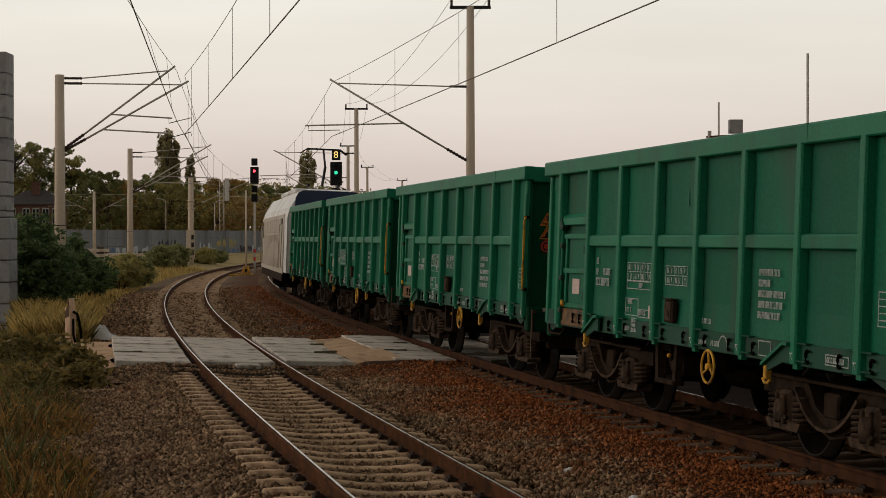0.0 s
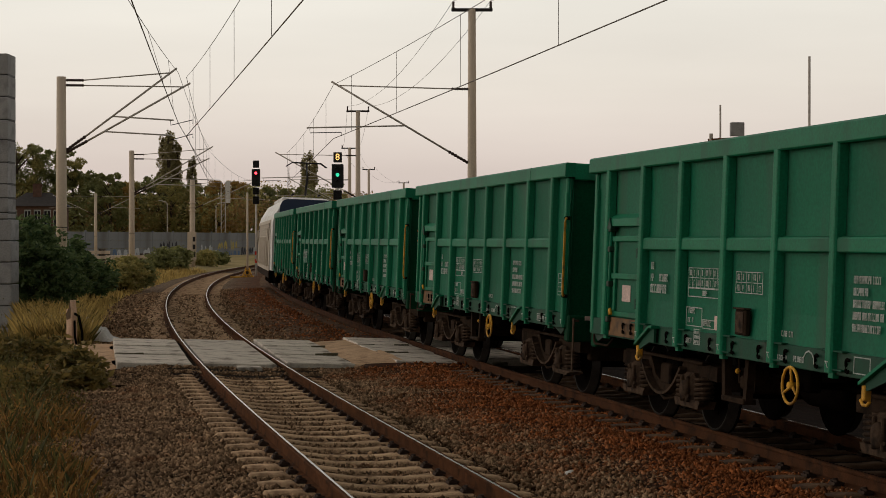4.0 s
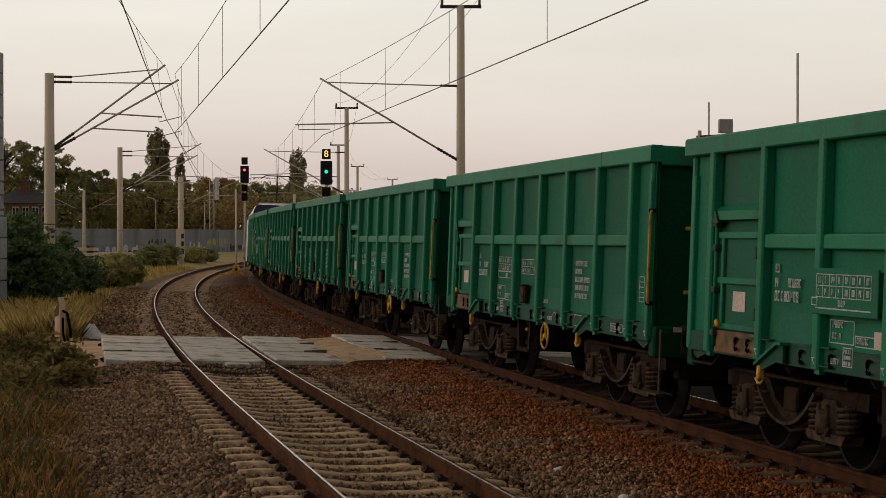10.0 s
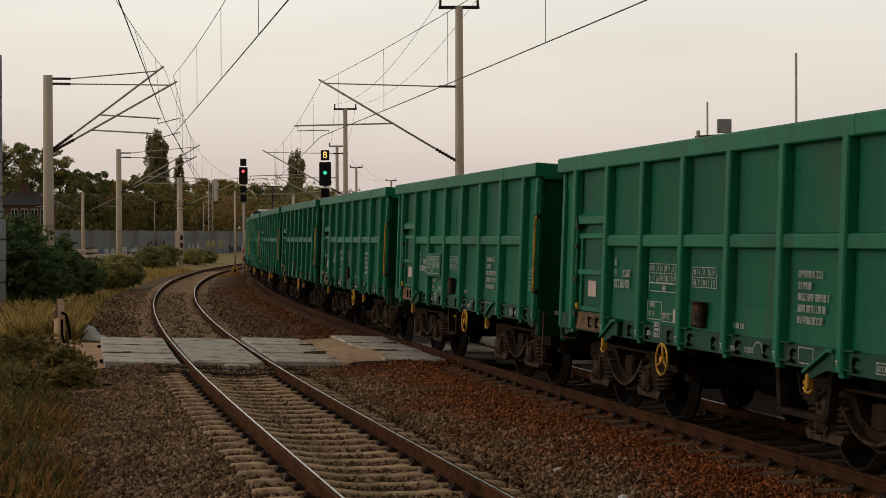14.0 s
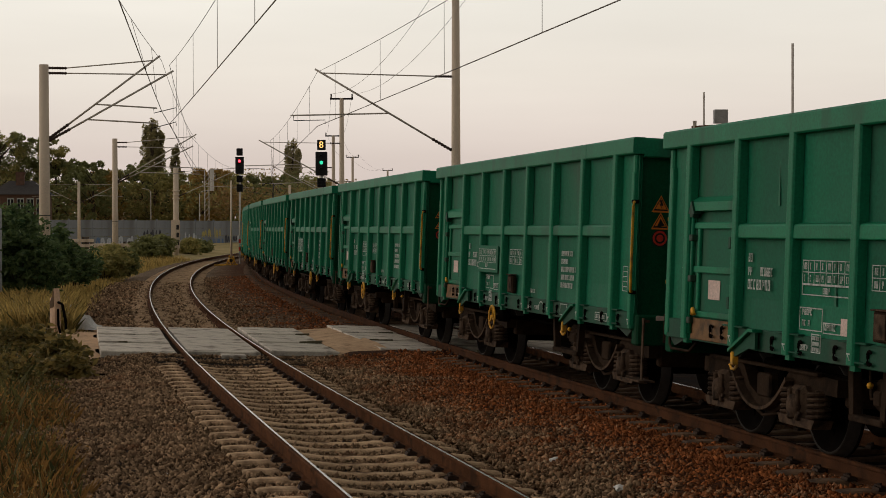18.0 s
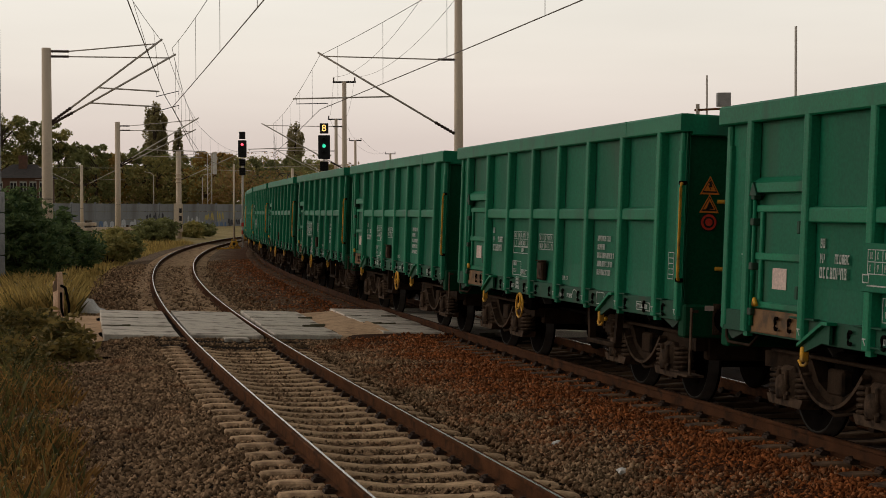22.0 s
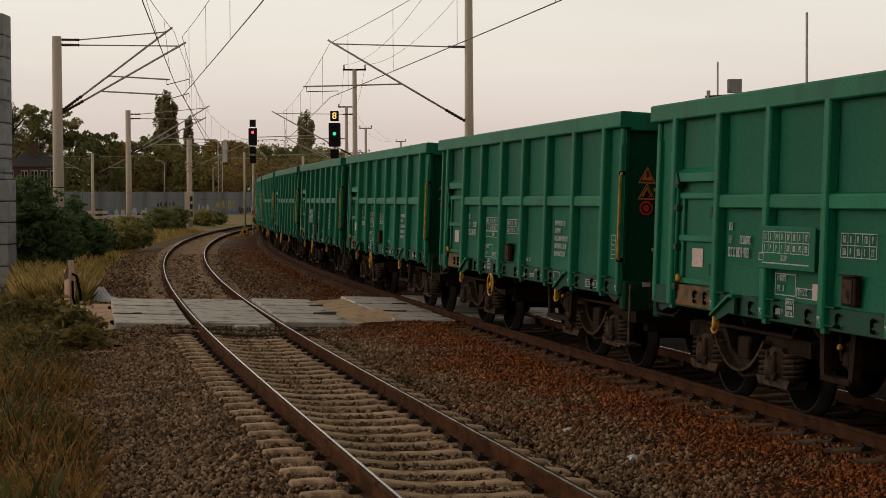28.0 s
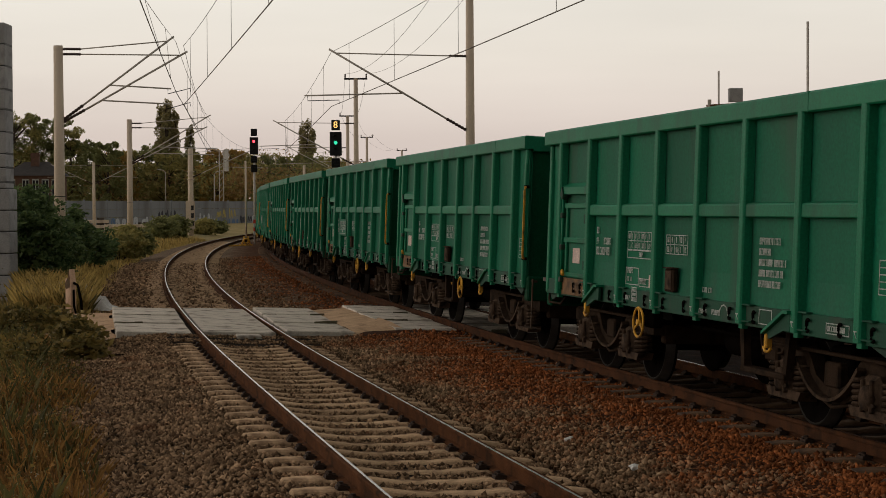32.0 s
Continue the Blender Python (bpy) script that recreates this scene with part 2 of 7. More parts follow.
def stain_mat(name, a1, a2, r1, r2, rough=0.95, scale=2.0, fine=25.0, bump=0.6, bscale=22.0, island=False):
    """Two gravels mixed by the vertex attribute 'rust' with a noisy border."""
    m = bpy.data.materials.new(name)
    m.use_nodes = True
    n, l = m.node_tree.nodes, m.node_tree.links
    b = n["Principled BSDF"]
    b.inputs["Roughness"].default_value = rough
    b.inputs["Specular IOR Level"].default_value = 0.06
    co = n.new("ShaderNodeTexCoord").outputs["Object"]

    def nz(s, d=4.0):
        t = n.new("ShaderNodeTexNoise")
        t.inputs["Scale"].default_value, t.inputs["Detail"].default_value = s, d
        l.new(co, t.inputs["Vector"])
        return t.outputs[0]

    def mr(v, lo, hi, a=0.0, c=1.0):
        r = n.new("ShaderNodeMapRange")
        for k, x in (("From Min", lo), ("From Max", hi), ("To Min", a), ("To Max", c)):
            r.inputs[k].default_value = x
        l.new(v, r.inputs["Value"])
        return r.outputs[0]

    def mx(f, a, c):
        x = n.new("ShaderNodeMix")
        x.data_type = "RGBA"
        l.new(f, x.inputs[0])
        for sock, val in ((x.inputs[6], a), (x.inputs[7], c)):
            if hasattr(val, "links"):
                l.new(val, sock)
            else:
                sock.default_value = (*val, 1)
        return x.outputs[2]

    at = n.new("ShaderNodeAttribute")
    at.attribute_name = "rust"
    ad = n.new("ShaderNodeMath")
    ad.operation = "ADD"
    l.new(at.outputs["Fac"], ad.inputs[0])
    l.new(mr(nz(0.9), 0.3, 0.7, -0.25, 0.25), ad.inputs[1])
    rust = mr(ad.outputs[0], 0.3, 0.8)
    if island:
        pw = n.new("ShaderNodeMath")
        pw.operation = "POWER"
        l.new(n.new("ShaderNodeNewGeometry").outputs["Random Per Island"], pw.inputs[0])
        pw.inputs[1].default_value = 0.62
        f = pw.outputs[0]
    else:
        f = mr(nz(fine, 3.0), 0.35, 0.65)
    col = mx(rust, mx(f, a1, a2), mx(f, r1, r2))
    g = n.new("ShaderNodeVectorMath")
    g.operation = "SCALE"
    l.new(col, g.inputs[0])
    l.new(mr(nz(scale), 0.3, 0.7, 0.75, 1.2), g.inputs["Scale"])
    l.new(g.outputs[0], b.inputs["Base Color"])
    bp = n.new("ShaderNodeBump")
    bp.inputs["Strength"].default_value, bp.inputs["Distance"].default_value = bump, 0.04
    l.new(nz(bscale, 3.0), bp.inputs["Height"])
    l.new(bp.outputs[0], b.inputs["Normal"])
    return m


# bed under the loose stones, coloured near black as the shade in their gaps
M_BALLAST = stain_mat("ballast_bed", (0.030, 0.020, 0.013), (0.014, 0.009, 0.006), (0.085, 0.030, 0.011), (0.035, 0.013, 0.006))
# oily ballast, blackened to paint in the shade beneath the train
M_OILSHADE = mat("oil_fouled_ballast", (0.024, 0.0125, 0.008), (0.010, 0.006, 0.004), 0.9, 0, 1.2, 25, 0.6, 22, False, (0.040, 0.020, 0.011), 0.3, 3, spec=0.06)
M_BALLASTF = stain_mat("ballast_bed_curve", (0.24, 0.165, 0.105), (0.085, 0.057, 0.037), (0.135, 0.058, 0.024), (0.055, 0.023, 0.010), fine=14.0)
M_STONES = stain_mat("ballast_stones", (0.56, 0.365, 0.215), (0.080, 0.046, 0.025), (0.47, 0.155, 0.052), (0.120, 0.037, 0.012), island=True, bump=0.3, bscale=60)
M_SOIL = mat("dry_grass_soil", (0.38, 0.29, 0.13), (0.27, 0.215, 0.09), 0.95, 0, 0.25, 6, 0.5, 5, False, (0.16, 0.13, 0.075), 0.35, 0.12, spec=0.05)


def leaf_mat(name, c1, c2, rough=0.6):
    m = bpy.data.materials.new(name)
    m.use_nodes = True
    n, l = m.node_tree.nodes, m.node_tree.links
    b = n["Principled BSDF"]
    b.inputs["Roughness"].default_value = rough
    b.inputs["Specular IOR Level"].default_value = 0.2
    r = n.new("ShaderNodeNewGeometry")
    x = n.new("ShaderNodeMix")
    x.data_type = "RGBA"
    l.new(r.outputs["Random Per Island"], x.inputs[0])
    x.inputs[6].default_value, x.inputs[7].default_value = (*c1, 1), (*c2, 1)
    l.new(x.outputs[2], b.inputs["Base Color"])
    tr = n.new("ShaderNodeBsdfTranslucent")
    l.new(x.outputs[2], tr.inputs["Color"])
    ms = n.new("ShaderNodeMixShader")
    ms.inputs[0].default_value = 0.4
    l.new(b.outputs[0], ms.inputs[1])
    l.new(tr.outputs[0], ms.inputs[2])
    l.new(ms.outputs[0], n["Material Output"].inputs["Surface"])
    return m


L_BUSH = leaf_mat("bush_leaves", (0.040, 0.080, 0.032), (0.18, 0.24, 0.09))
L_DARK = leaf_mat("dark_tree_leaves", (0.16, 0.18, 0.068), (0.33, 0.32, 0.125))
L_OLIVE = leaf_mat("olive_tree_leaves", (0.25, 0.235, 0.080), (0.46, 0.385, 0.135))
L_AUTUMN = leaf_mat("autumn_leaves", (0.36, 0.235, 0.065), (0.50, 0.31, 0.09))
L_POPLAR = leaf_mat("poplar_leaves", (0.20, 0.185, 0.085), (0.42, 0.345, 0.16))
L_GRASS = leaf_mat("dry_grass", (0.70, 0.50, 0.17), (0.30, 0.21, 0.065))
L_WEED = leaf_mat("weed_leaves", (0.095, 0.085, 0.028), (0.33, 0.235, 0.072))
L_VERGE = leaf_mat("brown_verge_grass", (0.50, 0.27, 0.080), (0.14, 0.075, 0.026))
L_HERB = leaf_mat("dark_herb_leaves", (0.045, 0.052, 0.018), (0.20, 0.165, 0.052))
L_BROWN = leaf_mat("browning_leaves", (0.27, 0.175, 0.075), (0.46, 0.29, 0.115))
L_FLOWER = leaf_mat("weed_flowers", (0.42, 0.30, 0.05), (0.40, 0.36, 0.26))


# ---- mesh helpers ----
def bx(bm, x0, x1, y0, y1, z0, z1):
    v = [bm.verts.new(p) for p in ((x0, y0, z0), (x1, y0, z0), (x1, y1, z0), (x0, y1, z0), (x0, y0, z1), (x1, y0, z1), (x1, y1, z1), (x0, y1, z1))]
    for f in ((0, 3, 2, 1), (4, 5, 6, 7), (0, 1, 5, 4), (1, 2, 6, 5), (2, 3, 7, 6), (3, 0, 4, 7)):
        bm.faces.new([v[i] for i in f])
    return v


def rbox(bm, x0, x1, y0, y1, z0, z1, r=0.01):
    """A box with bevelled edges."""
    t = bmesh.new()
    bx(t, x0, x1, y0, y1, z0, z1)
    bmesh.ops.bevel(t, geom=t.edges[:], offset=r, segments=1, affect="EDGES")
    merge(bm, t)


def merge(bm, t, m=None):
    if m:
        bmesh.ops.transform(t, matrix=m, verts=t.verts)
    vs = {v: bm.verts.new(v.co) for v in t.verts}
    for f in t.faces:
        try:
            g = bm.faces.new([vs[v] for v in f.verts])
            g.smooth = f.smooth
            g.material_index = f.material_index
        except ValueError:
            pass
    t.free()


def prism(bm, pts, axis, a, b):
    """Extrude a closed 2D outline along x, y or z from a to b."""
    def at(p, w):
        return {"x": (w, p[0], p[1]), "y": (p[0], w, p[1]), "z": (p[0], p[1], w)}[axis]
    lo = [bm.verts.new(at(p, a)) for p in pts]
    hi = [bm.verts.new(at(p, b)) for p in pts]
    n = len(pts)
    for i in range(n):
        bm.faces.new((lo[i], lo[(i + 1) % n], hi[(i + 1) % n], hi[i]))
    bm.faces.new(lo[::-1])
    bm.faces.new(hi)


def tube(bm, pts, r, n=8, cap=True):
    """A round bar along a polyline; r may be a list."""
    pts = [Vector(p) for p in pts]
    rs = r if isinstance(r, (list, tuple)) else [r] * len(pts)
    rings = []
    ref = Vector((0.013, 0.021, 1.0)).normalized()
    for i, p in enumerate(pts):
        d = (pts[min(i + 1, len(pts) - 1)] - pts[max(i - 1, 0)]).normalized()
        u = d.cross(ref)
        if u.length < 0.05:
            u = d.cross(Vector((1, 0, 0)))
        u.normalize()
        w = d.cross(u)
        rings.append([bm.verts.new(p + rs[i] * (cos(2 * pi * k / n) * u + sin(2 * pi * k / n) * w)) for k in range(n)])
    for a, b in zip(rings[:-1], rings[1:]):
        for k in range(n):
            f = bm.faces.new((a[k], a[(k + 1) % n], b[(k + 1) % n], b[k]))
            f.smooth = n > 5
    if cap:
        bm.faces.new(rings[0][::-1])
        bm.faces.new(rings[-1])


def lathe(bm, prof, n=20, axis="y", c=(0, 0, 0)):
    """Turn a profile of (along, radius) round an axis through c."""
    rings = []
    for a, r in prof:
        ring = []
        for k in range(n):
            u, w = r * cos(2 * pi * k / n), r * sin(2 * pi * k / n)
            p = {"x": (a, u, w), "y": (u, a, w), "z": (u, w, a)}[axis]
            ring.append(bm.verts.new((p[0] + c[0], p[1] + c[1], p[2] + c[2])))
        rings.append(ring)
    for a, b in zip(rings[:-1], rings[1:]):
        for k in range(n):
            f = bm.faces.new((a[k], a[(k + 1) % n], b[(k + 1) % n], b[k]))
            f.smooth = True
    bm.faces.new(rings[0][::-1])
    bm.faces.new(rings[-1])


def ring(bm, c, R, r, axis="y", n=24, m=6):
    rows = []
    for i in range(n):
        a = 2 * pi * i / n
        row = []
        for j in range(m):
            b = 2 * pi * j / m
            q, h = R + r * cos(b), r * sin(b)
            p = {"y": (q * cos(a), h, q * sin(a)), "x": (h, q * cos(a), q * sin(a)), "z": (q * cos(a), q * sin(a), h)}[axis]
            row.append(bm.verts.new((p[0] + c[0], p[1] + c[1], p[2] + c[2])))
        rows.append(row)
    for i in range(n):
        for j in range(m):
            f = bm.faces.new((rows[i][j], rows[(i + 1) % n][j], rows[(i + 1) % n][(j + 1) % m], rows[i][(j + 1) % m]))
            f.smooth = True


def mesh_of(name, bm, material):
    bmesh.ops.recalc_face_normals(bm, faces=bm.faces[:])
    me = bpy.data.meshes.new(name)
    bm.to_mesh(me)
    bm.free()
    for m_ in (material if isinstance(material, (list, tuple)) else (material,)):
        me.materials.append(m_)
    return me


def part(name, bm, material, parent, label=""):
    ob = new(name, mesh_of(name, bm, material))
    ob.parent = parent
    if label:
        ob["label"] = label
    return ob


def again(ob, loc=(0, 0, 0), rz=0.0, parent=None):
    """Another part on the same mesh, moved."""
    o2 = new(ob.name.split(".")[0], ob.data)
    o2.parent = parent or ob.parent
    o2.matrix_basis = pose(*loc, 0, 0, rz)
    if "label" in ob:
        o2["label"] = ob["label"]
    return o2


def thing(name, label, category, group="", kind="", m=None):
    ob = tagged(new(name), label, category, group, kind)
    ob.empty_display_size = 0.2
    if m is not None:
        ob.matrix_basis = m
    return ob


def solid(name, bm, material, label, category, group="", kind="", m=None):
    ob = tagged(new(name, mesh_of(name, bm, material)), label, category, group, kind)
    if m is not None:
        ob.matrix_basis = m
    return ob


# ---- the two tracks ----
class Line:
    """A track's centre line: straight, then an easing into a curve to the right. s = 0 lies 14 m ahead of the camera."""

    def __init__(self, x0, th0, s1, ease, k):
        self.s = np.arange(-320.0, 420.0, 0.5)
        a, b = np.clip(self.s - s1, 0, None), np.clip(self.s - s1 - ease, 0, None)
        self.h = th0 + k * np.where(a < ease, a * a / (2 * ease), ease / 2 + b)
        mid = (self.h[1:] + self.h[:-1]) / 2
        self.x = np.concatenate([[0], np.cumsum(np.sin(mid) * 0.5)])
        self.y = np.concatenate([[0], np.cumsum(np.cos(mid) * 0.5)])
        i = int(np.argmin(abs(self.s)))
        self.x += x0 - self.x[i]
        self.y += 14.0 - self.y[i]

    def head(self, s):
        return float(np.interp(s, self.s, self.h))

    def at(self, s, e=0.0, z=0.0):
        h = self.head(s)
        return Vector((float(np.interp(s, self.s, self.x)) + e * cos(h), float(np.interp(s, self.s, self.y)) - e * sin(h), z))

    def side(self, x, y):
        """Along and across (right positive) of a place."""
        i = int(np.argmin((self.x - x) ** 2 + (self.y - y) ** 2))
        h = self.h[i]
        return self.s[i] + (x - self.x[i]) * sin(h) + (y - self.y[i]) * cos(h), (x - self.x[i]) * cos(h) - (y - self.y[i]) * sin(h)


NEAR = Line(-0.014, -0.2311, 2.0, 9.24, 0.00176)
FREIGHT = Line(5.063, -0.2436, -20.0, 40.0, 0.00159)
CANT = 0.04
GAUGE = 0.7535


# ---- ground ----
def ballast_rust(x, y):
    s, e = FREIGHT.side(x, y)
    a = min(1.0, max(0.0, (e + 4.45) / 2.8)) * (0.97 if y < 40 else 0.85)
    s2, e2 = NEAR.side(x, y)
    return max(0.0, a if e2 > 1.4 else 0.12)


def ground_z(x, y):
    s, e = NEAR.side(x, y)
    left = -e
    z = -0.26
    if left > 2.6:
        near = -0.30 * min(1.0, (left - 2.6) / 3.0)
        far = 0.45 * min(1.0, max(0.0, left - 2.6) / 4.5)
        k = min(1.0, max(0.0, (s - 23.0) / 10.0))
        z += near * (1 - k) + far * k * (1.0 if left < 25 else max(0.0, 1 - (left - 25) / 20))
    s, e = FREIGHT.side(x, y)
    if e > 2.6:
        z -= 0.45 * min(1.0, (e - 2.6) / 2.0)
    return z


def axis_steps(lo, hi, fine, far):
    mid = list(np.arange(lo, hi + 0.001, fine))
    out, d, v = [], fine, hi
    while v < far:
        d *= 1.35
        v += d
        out.append(v)
    before, d, v = [], fine, lo
    while v > -far:
        d *= 1.35
        v -= d
        before.append(v)
    return before[::-1] + mid + out


def build_ground():
    xs, ys = axis_steps(-26, 12, 1.0, 3500), axis_steps(-10, 150, 1.5, 3500)
    verts = [(x, y, ground_z(x, y) - 0.06) for y in ys for x in xs]
    nx = len(xs)
    faces = [(j * nx + i, j * nx + i + 1, (j + 1) * nx + i + 1, (j + 1) * nx + i) for j in range(len(ys) - 1) for i in range(nx - 1)]
    me = bpy.data.meshes.new("ground")
    me.from_pydata(verts, [], faces)
    me.materials.append(M_SOIL)
    tagged(new("ground", me), "dry grassy railway ground with bare soil", "ground", "", "structure")


def lift(line, s):
    """The ballast rises to the plates of the crossing."""
    a, b = (15.2, 25.6) if line is NEAR else (16.4, 26.8)
    k = np.clip(np.minimum((s - a) / 1.6, (b - s) / 1.6), 0, 1)
    return (0.115 if line is NEAR else 0.075) * k * k * (3 - 2 * k)


def cant_z(e):
    """The bed leans with the track and levels out beside it."""
    return -CANT * np.clip(e, -1.5, 1.5) * np.clip((3.6 - np.abs(e)) / 1.8, 0, 1)


def strip(name, line, s0, s1, ds, prof, material, label, category):
    """A long bed along a line; prof is a list of (across, height)."""
    ss = np.arange(s0, s1 + 0.01, ds)
    verts, rust = [], []
    for s in ss:
        for e, z in prof:
            p = line.at(s, e, z + (float(lift(line, s)) if abs(e) < 3 else 0.0) + float(cant_z(e)) + 0.012 * noise.noise(Vector((s * 1.7, e * 2.3, 0))))
            verts.append(p)
            rust.append(ballast_rust(p.x, p.y))
    n = len(prof)
    faces = [(j * n + i, j * n + i + 1, (j + 1) * n + i + 1, (j + 1) * n + i) for j in range(len(ss) - 1) for i in range(n - 1)]
    me = bpy.data.meshes.new(name)
    me.from_pydata(verts, [], faces)
    me.attributes.new("rust", "FLOAT", "POINT").data.foreach_set("value", rust)
    me.materials.append(material)
    return tagged(new(name, me), label, category, "", "structure")


build_ground()
BED = -0.207
prof_n = [(-5.4, -0.62), (-4.4, -0.34), (-3.4, -0.27), (-2.2, -0.25), (-1.45, BED + 0.01), (-0.75, BED), (0, BED - 0.01), (0.75, BED), (1.45, BED + 0.01), (1.9, BED)]
prof_far = [(-3.3, -0.5), (-2.6, -0.30)] + prof_n[4:]
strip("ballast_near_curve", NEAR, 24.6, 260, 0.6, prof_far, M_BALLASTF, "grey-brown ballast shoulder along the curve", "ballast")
strip("ballast_near", NEAR, -60, 24.6, 0.6, prof_n, M_BALLAST, "ballast bed of the empty track, darkened as shade between stones", "ballast")
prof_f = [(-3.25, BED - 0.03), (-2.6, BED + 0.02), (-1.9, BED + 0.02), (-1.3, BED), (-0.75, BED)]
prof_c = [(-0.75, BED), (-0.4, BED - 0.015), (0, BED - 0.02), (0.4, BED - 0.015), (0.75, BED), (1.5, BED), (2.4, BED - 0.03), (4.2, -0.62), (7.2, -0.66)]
strip("ballast_freight", FREIGHT, -260, 25.4, 0.6, prof_f, M_BALLAST, "rust-stained ballast bed under the train, darkened as shade between stones", "ballast")
strip("ballast_freight_centre", FREIGHT, -260, 300, 0.6, prof_c, M_OILSHADE, "oily ballast with the shade under the train in its colour", "ballast")
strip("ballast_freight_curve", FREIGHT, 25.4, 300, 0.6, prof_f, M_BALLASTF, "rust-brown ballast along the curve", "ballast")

# ---- rails ----
RAIL_PROF = [(-0.075, -0.172), (0.075, -0.172), (0.075, -0.160), (0.012, -0.140), (0.010, -0.045), (0.036, -0.034), (0.036, -0.008),
             (0.026, 0.0), (0.0, 0.001), (-0.026, 0.0), (-0.036, -0.008), (-0.036, -0.034), (-0.010, -0.045), (-0.012, -0.140), (-0.075, -0.160)]


def build_rail(line, e, zr, s0, s1, label):
    ss = np.concatenate([np.arange(s0, 0, 3.0), np.arange(0, 120, 1.0), np.arange(120, s1 + 0.1, 3.0)])
    verts, faces, mats = [], [], []
    n = len(RAIL_PROF)
    for s in ss:
        for a, z in RAIL_PROF:
            verts.append(line.at(s, e + a, zr + z))
    for j in range(len(ss) - 1):
        for i in range(n):
            faces.append((j * n + i, j * n + (i + 1) % n, (j + 1) * n + (i + 1) % n, (j + 1) * n + i))
            mats.append(1 if i == (7 if e < 0 else 8) else 0)
    me = bpy.data.meshes.new("rail")
    me.from_pydata(verts, [], faces)
    me.materials.append(M_RAILSHADE if line is FREIGHT else M_RAILSIDE)
    me.materials.append(M_RAILTOP)
    me.polygons.foreach_set("material_index", mats)
    tagged(new("rail", me), label, "rail", "rails", "structure")


for ln, e, zr, lab in ((NEAR, -GAUGE, 0.03, "outer"), (NEAR, GAUGE, -0.03, "inner"), (FREIGHT, -GAUGE, 0.03, "outer"), (FREIGHT, GAUGE, -0.03, "inner")):
    build_rail(ln, e, zr, -250 if ln is FREIGHT else -60, 280, f"{lab} steel rail with rusty web and polished head")


def sleeper_mesh(material):
    """Concrete sleeper: 2.6 m, waisted in the middle, sunk rail seats."""
    half = [(1.31, 0.11, 0.07, -0.205), (1.28, 0.14, 0.095, -0.172), (1.12, 0.15, 0.105, -0.158), (0.95, 0.15, 0.105, -0.156), (0.90, 0.15, 0.10, -0.172), (0.60, 0.145, 0.10, -0.172), (0.52, 0.14, 0.098, -0.160), (0.28, 0.125, 0.082, -0.188)]
    secs = [(-x, a, b, z) for x, a, b, z in half] + half[::-1]
    verts, faces = [], []
    for x, wb, wt, zt in secs:
        verts += [(x, -wb, -0.36), (x, -wt, zt - 0.015), (x, -wt + 0.02, zt), (x, wt - 0.02, zt), (x, wt, zt - 0.015), (x, wb, -0.36)]
    for j in range(len(secs) - 1):
        for i in range(5):
            a = j * 6 + i
            faces.append((a, a + 1, a + 7, a + 6))
    k = 6 * (len(secs) - 1)
    faces += [tuple(range(6)), tuple(range(k, k + 6))[::-1]]
    me = bpy.data.meshes.new("sleeper")
    me.from_pydata(verts, [], faces)
    me.materials.append(material)
    return me


def clip_mesh():
    bm = bmesh.new()
    for side in (-1, 1):
        prism(bm, [(side * 0.075, -0.165), (side * 0.17, -0.172), (side * 0.16, -0.135), (side * 0.09, -0.14)], "y", -0.065, 0.065)
        tube(bm, [(side * 0.125, 0, -0.15), (side * 0.125, 0, -0.10)], 0.022, 6)
        tube(bm, [(side * 0.06, -0.05, -0.145), (side * 0.14, -0.06, -0.125), (side * 0.15, 0, -0.115), (side * 0.14, 0.06, -0.125), (side * 0.06, 0.05, -0.145)], 0.012, 5)
    return mesh_of("rail_fastening", bm, M_CLIP)


def build_sleepers(line, material, label, s0, s1, split):
    me, ce = sleeper_mesh(material), clip_mesh()
    root = thing("sleeper_row", label, "sleepers", "", "structure")
    rest_v, rest_f = [], []
    base_v, base_f = [v.co.copy() for v in me.vertices], [tuple(p.vertices) for p in me.polygons]
    s = s0
    k = 0
    while s < s1:
        p = line.at(s)
        m = Matrix.Translation(p) @ pose(0, 0, 0, 0, 0, -math.degrees(line.head(s)) + random.uniform(-0.5, 0.5)) @ pose(0, 0, 0, 0, math.degrees(CANT), 0)
        if split[0] <= s <= split[1]:
            ob = new("sleeper", me)
            ob.parent = root
            ob.matrix_basis = m @ pose(0, 0, random.uniform(-0.004, 0.004))
            for e in (-GAUGE, GAUGE):
                c = new("rail_fastening", ce)
                c.parent = ob
                c.matrix_basis = pose(e, 0, 0)
        else:
            b = len(rest_v)
            rest_v += [m @ v for v in base_v]
            rest_f += [tuple(i + b for i in f) for f in base_f]
        s += 0.6
    if rest_v:
        r = bpy.data.meshes.new("sleepers_far")
        r.from_pydata(rest_v, [], rest_f)
        r.materials.append(material)
        ob = tagged(new("sleepers_far", r), "", "", "", "stuff")
        ob.parent = root
    return root


build_sleepers(NEAR, M_SLEEPER, "pale concrete sleepers with waisted middles under the empty track", -58, 110, (-2, 19))
build_sleepers(FREIGHT, M_SLEEPERT, "rust-stained concrete sleepers under the freight track", -90, 120, (-2, 19))


# ---- the freight train ----
KX = 1.0208  # from drawing length to true length along the wagon
M_GUSSET = mat("dull_green_gusset", (0.030, 0.060, 0.040), (0.022, 0.042, 0.030), 0.7, 0, 5, 40)
M_SCRAPE = mat("scraped_paint", (0.03, 0.15, 0.085), (0.025, 0.125, 0.07), 0.6, 0, 5, 40)
HL = 5.05  # half the length over the top cap
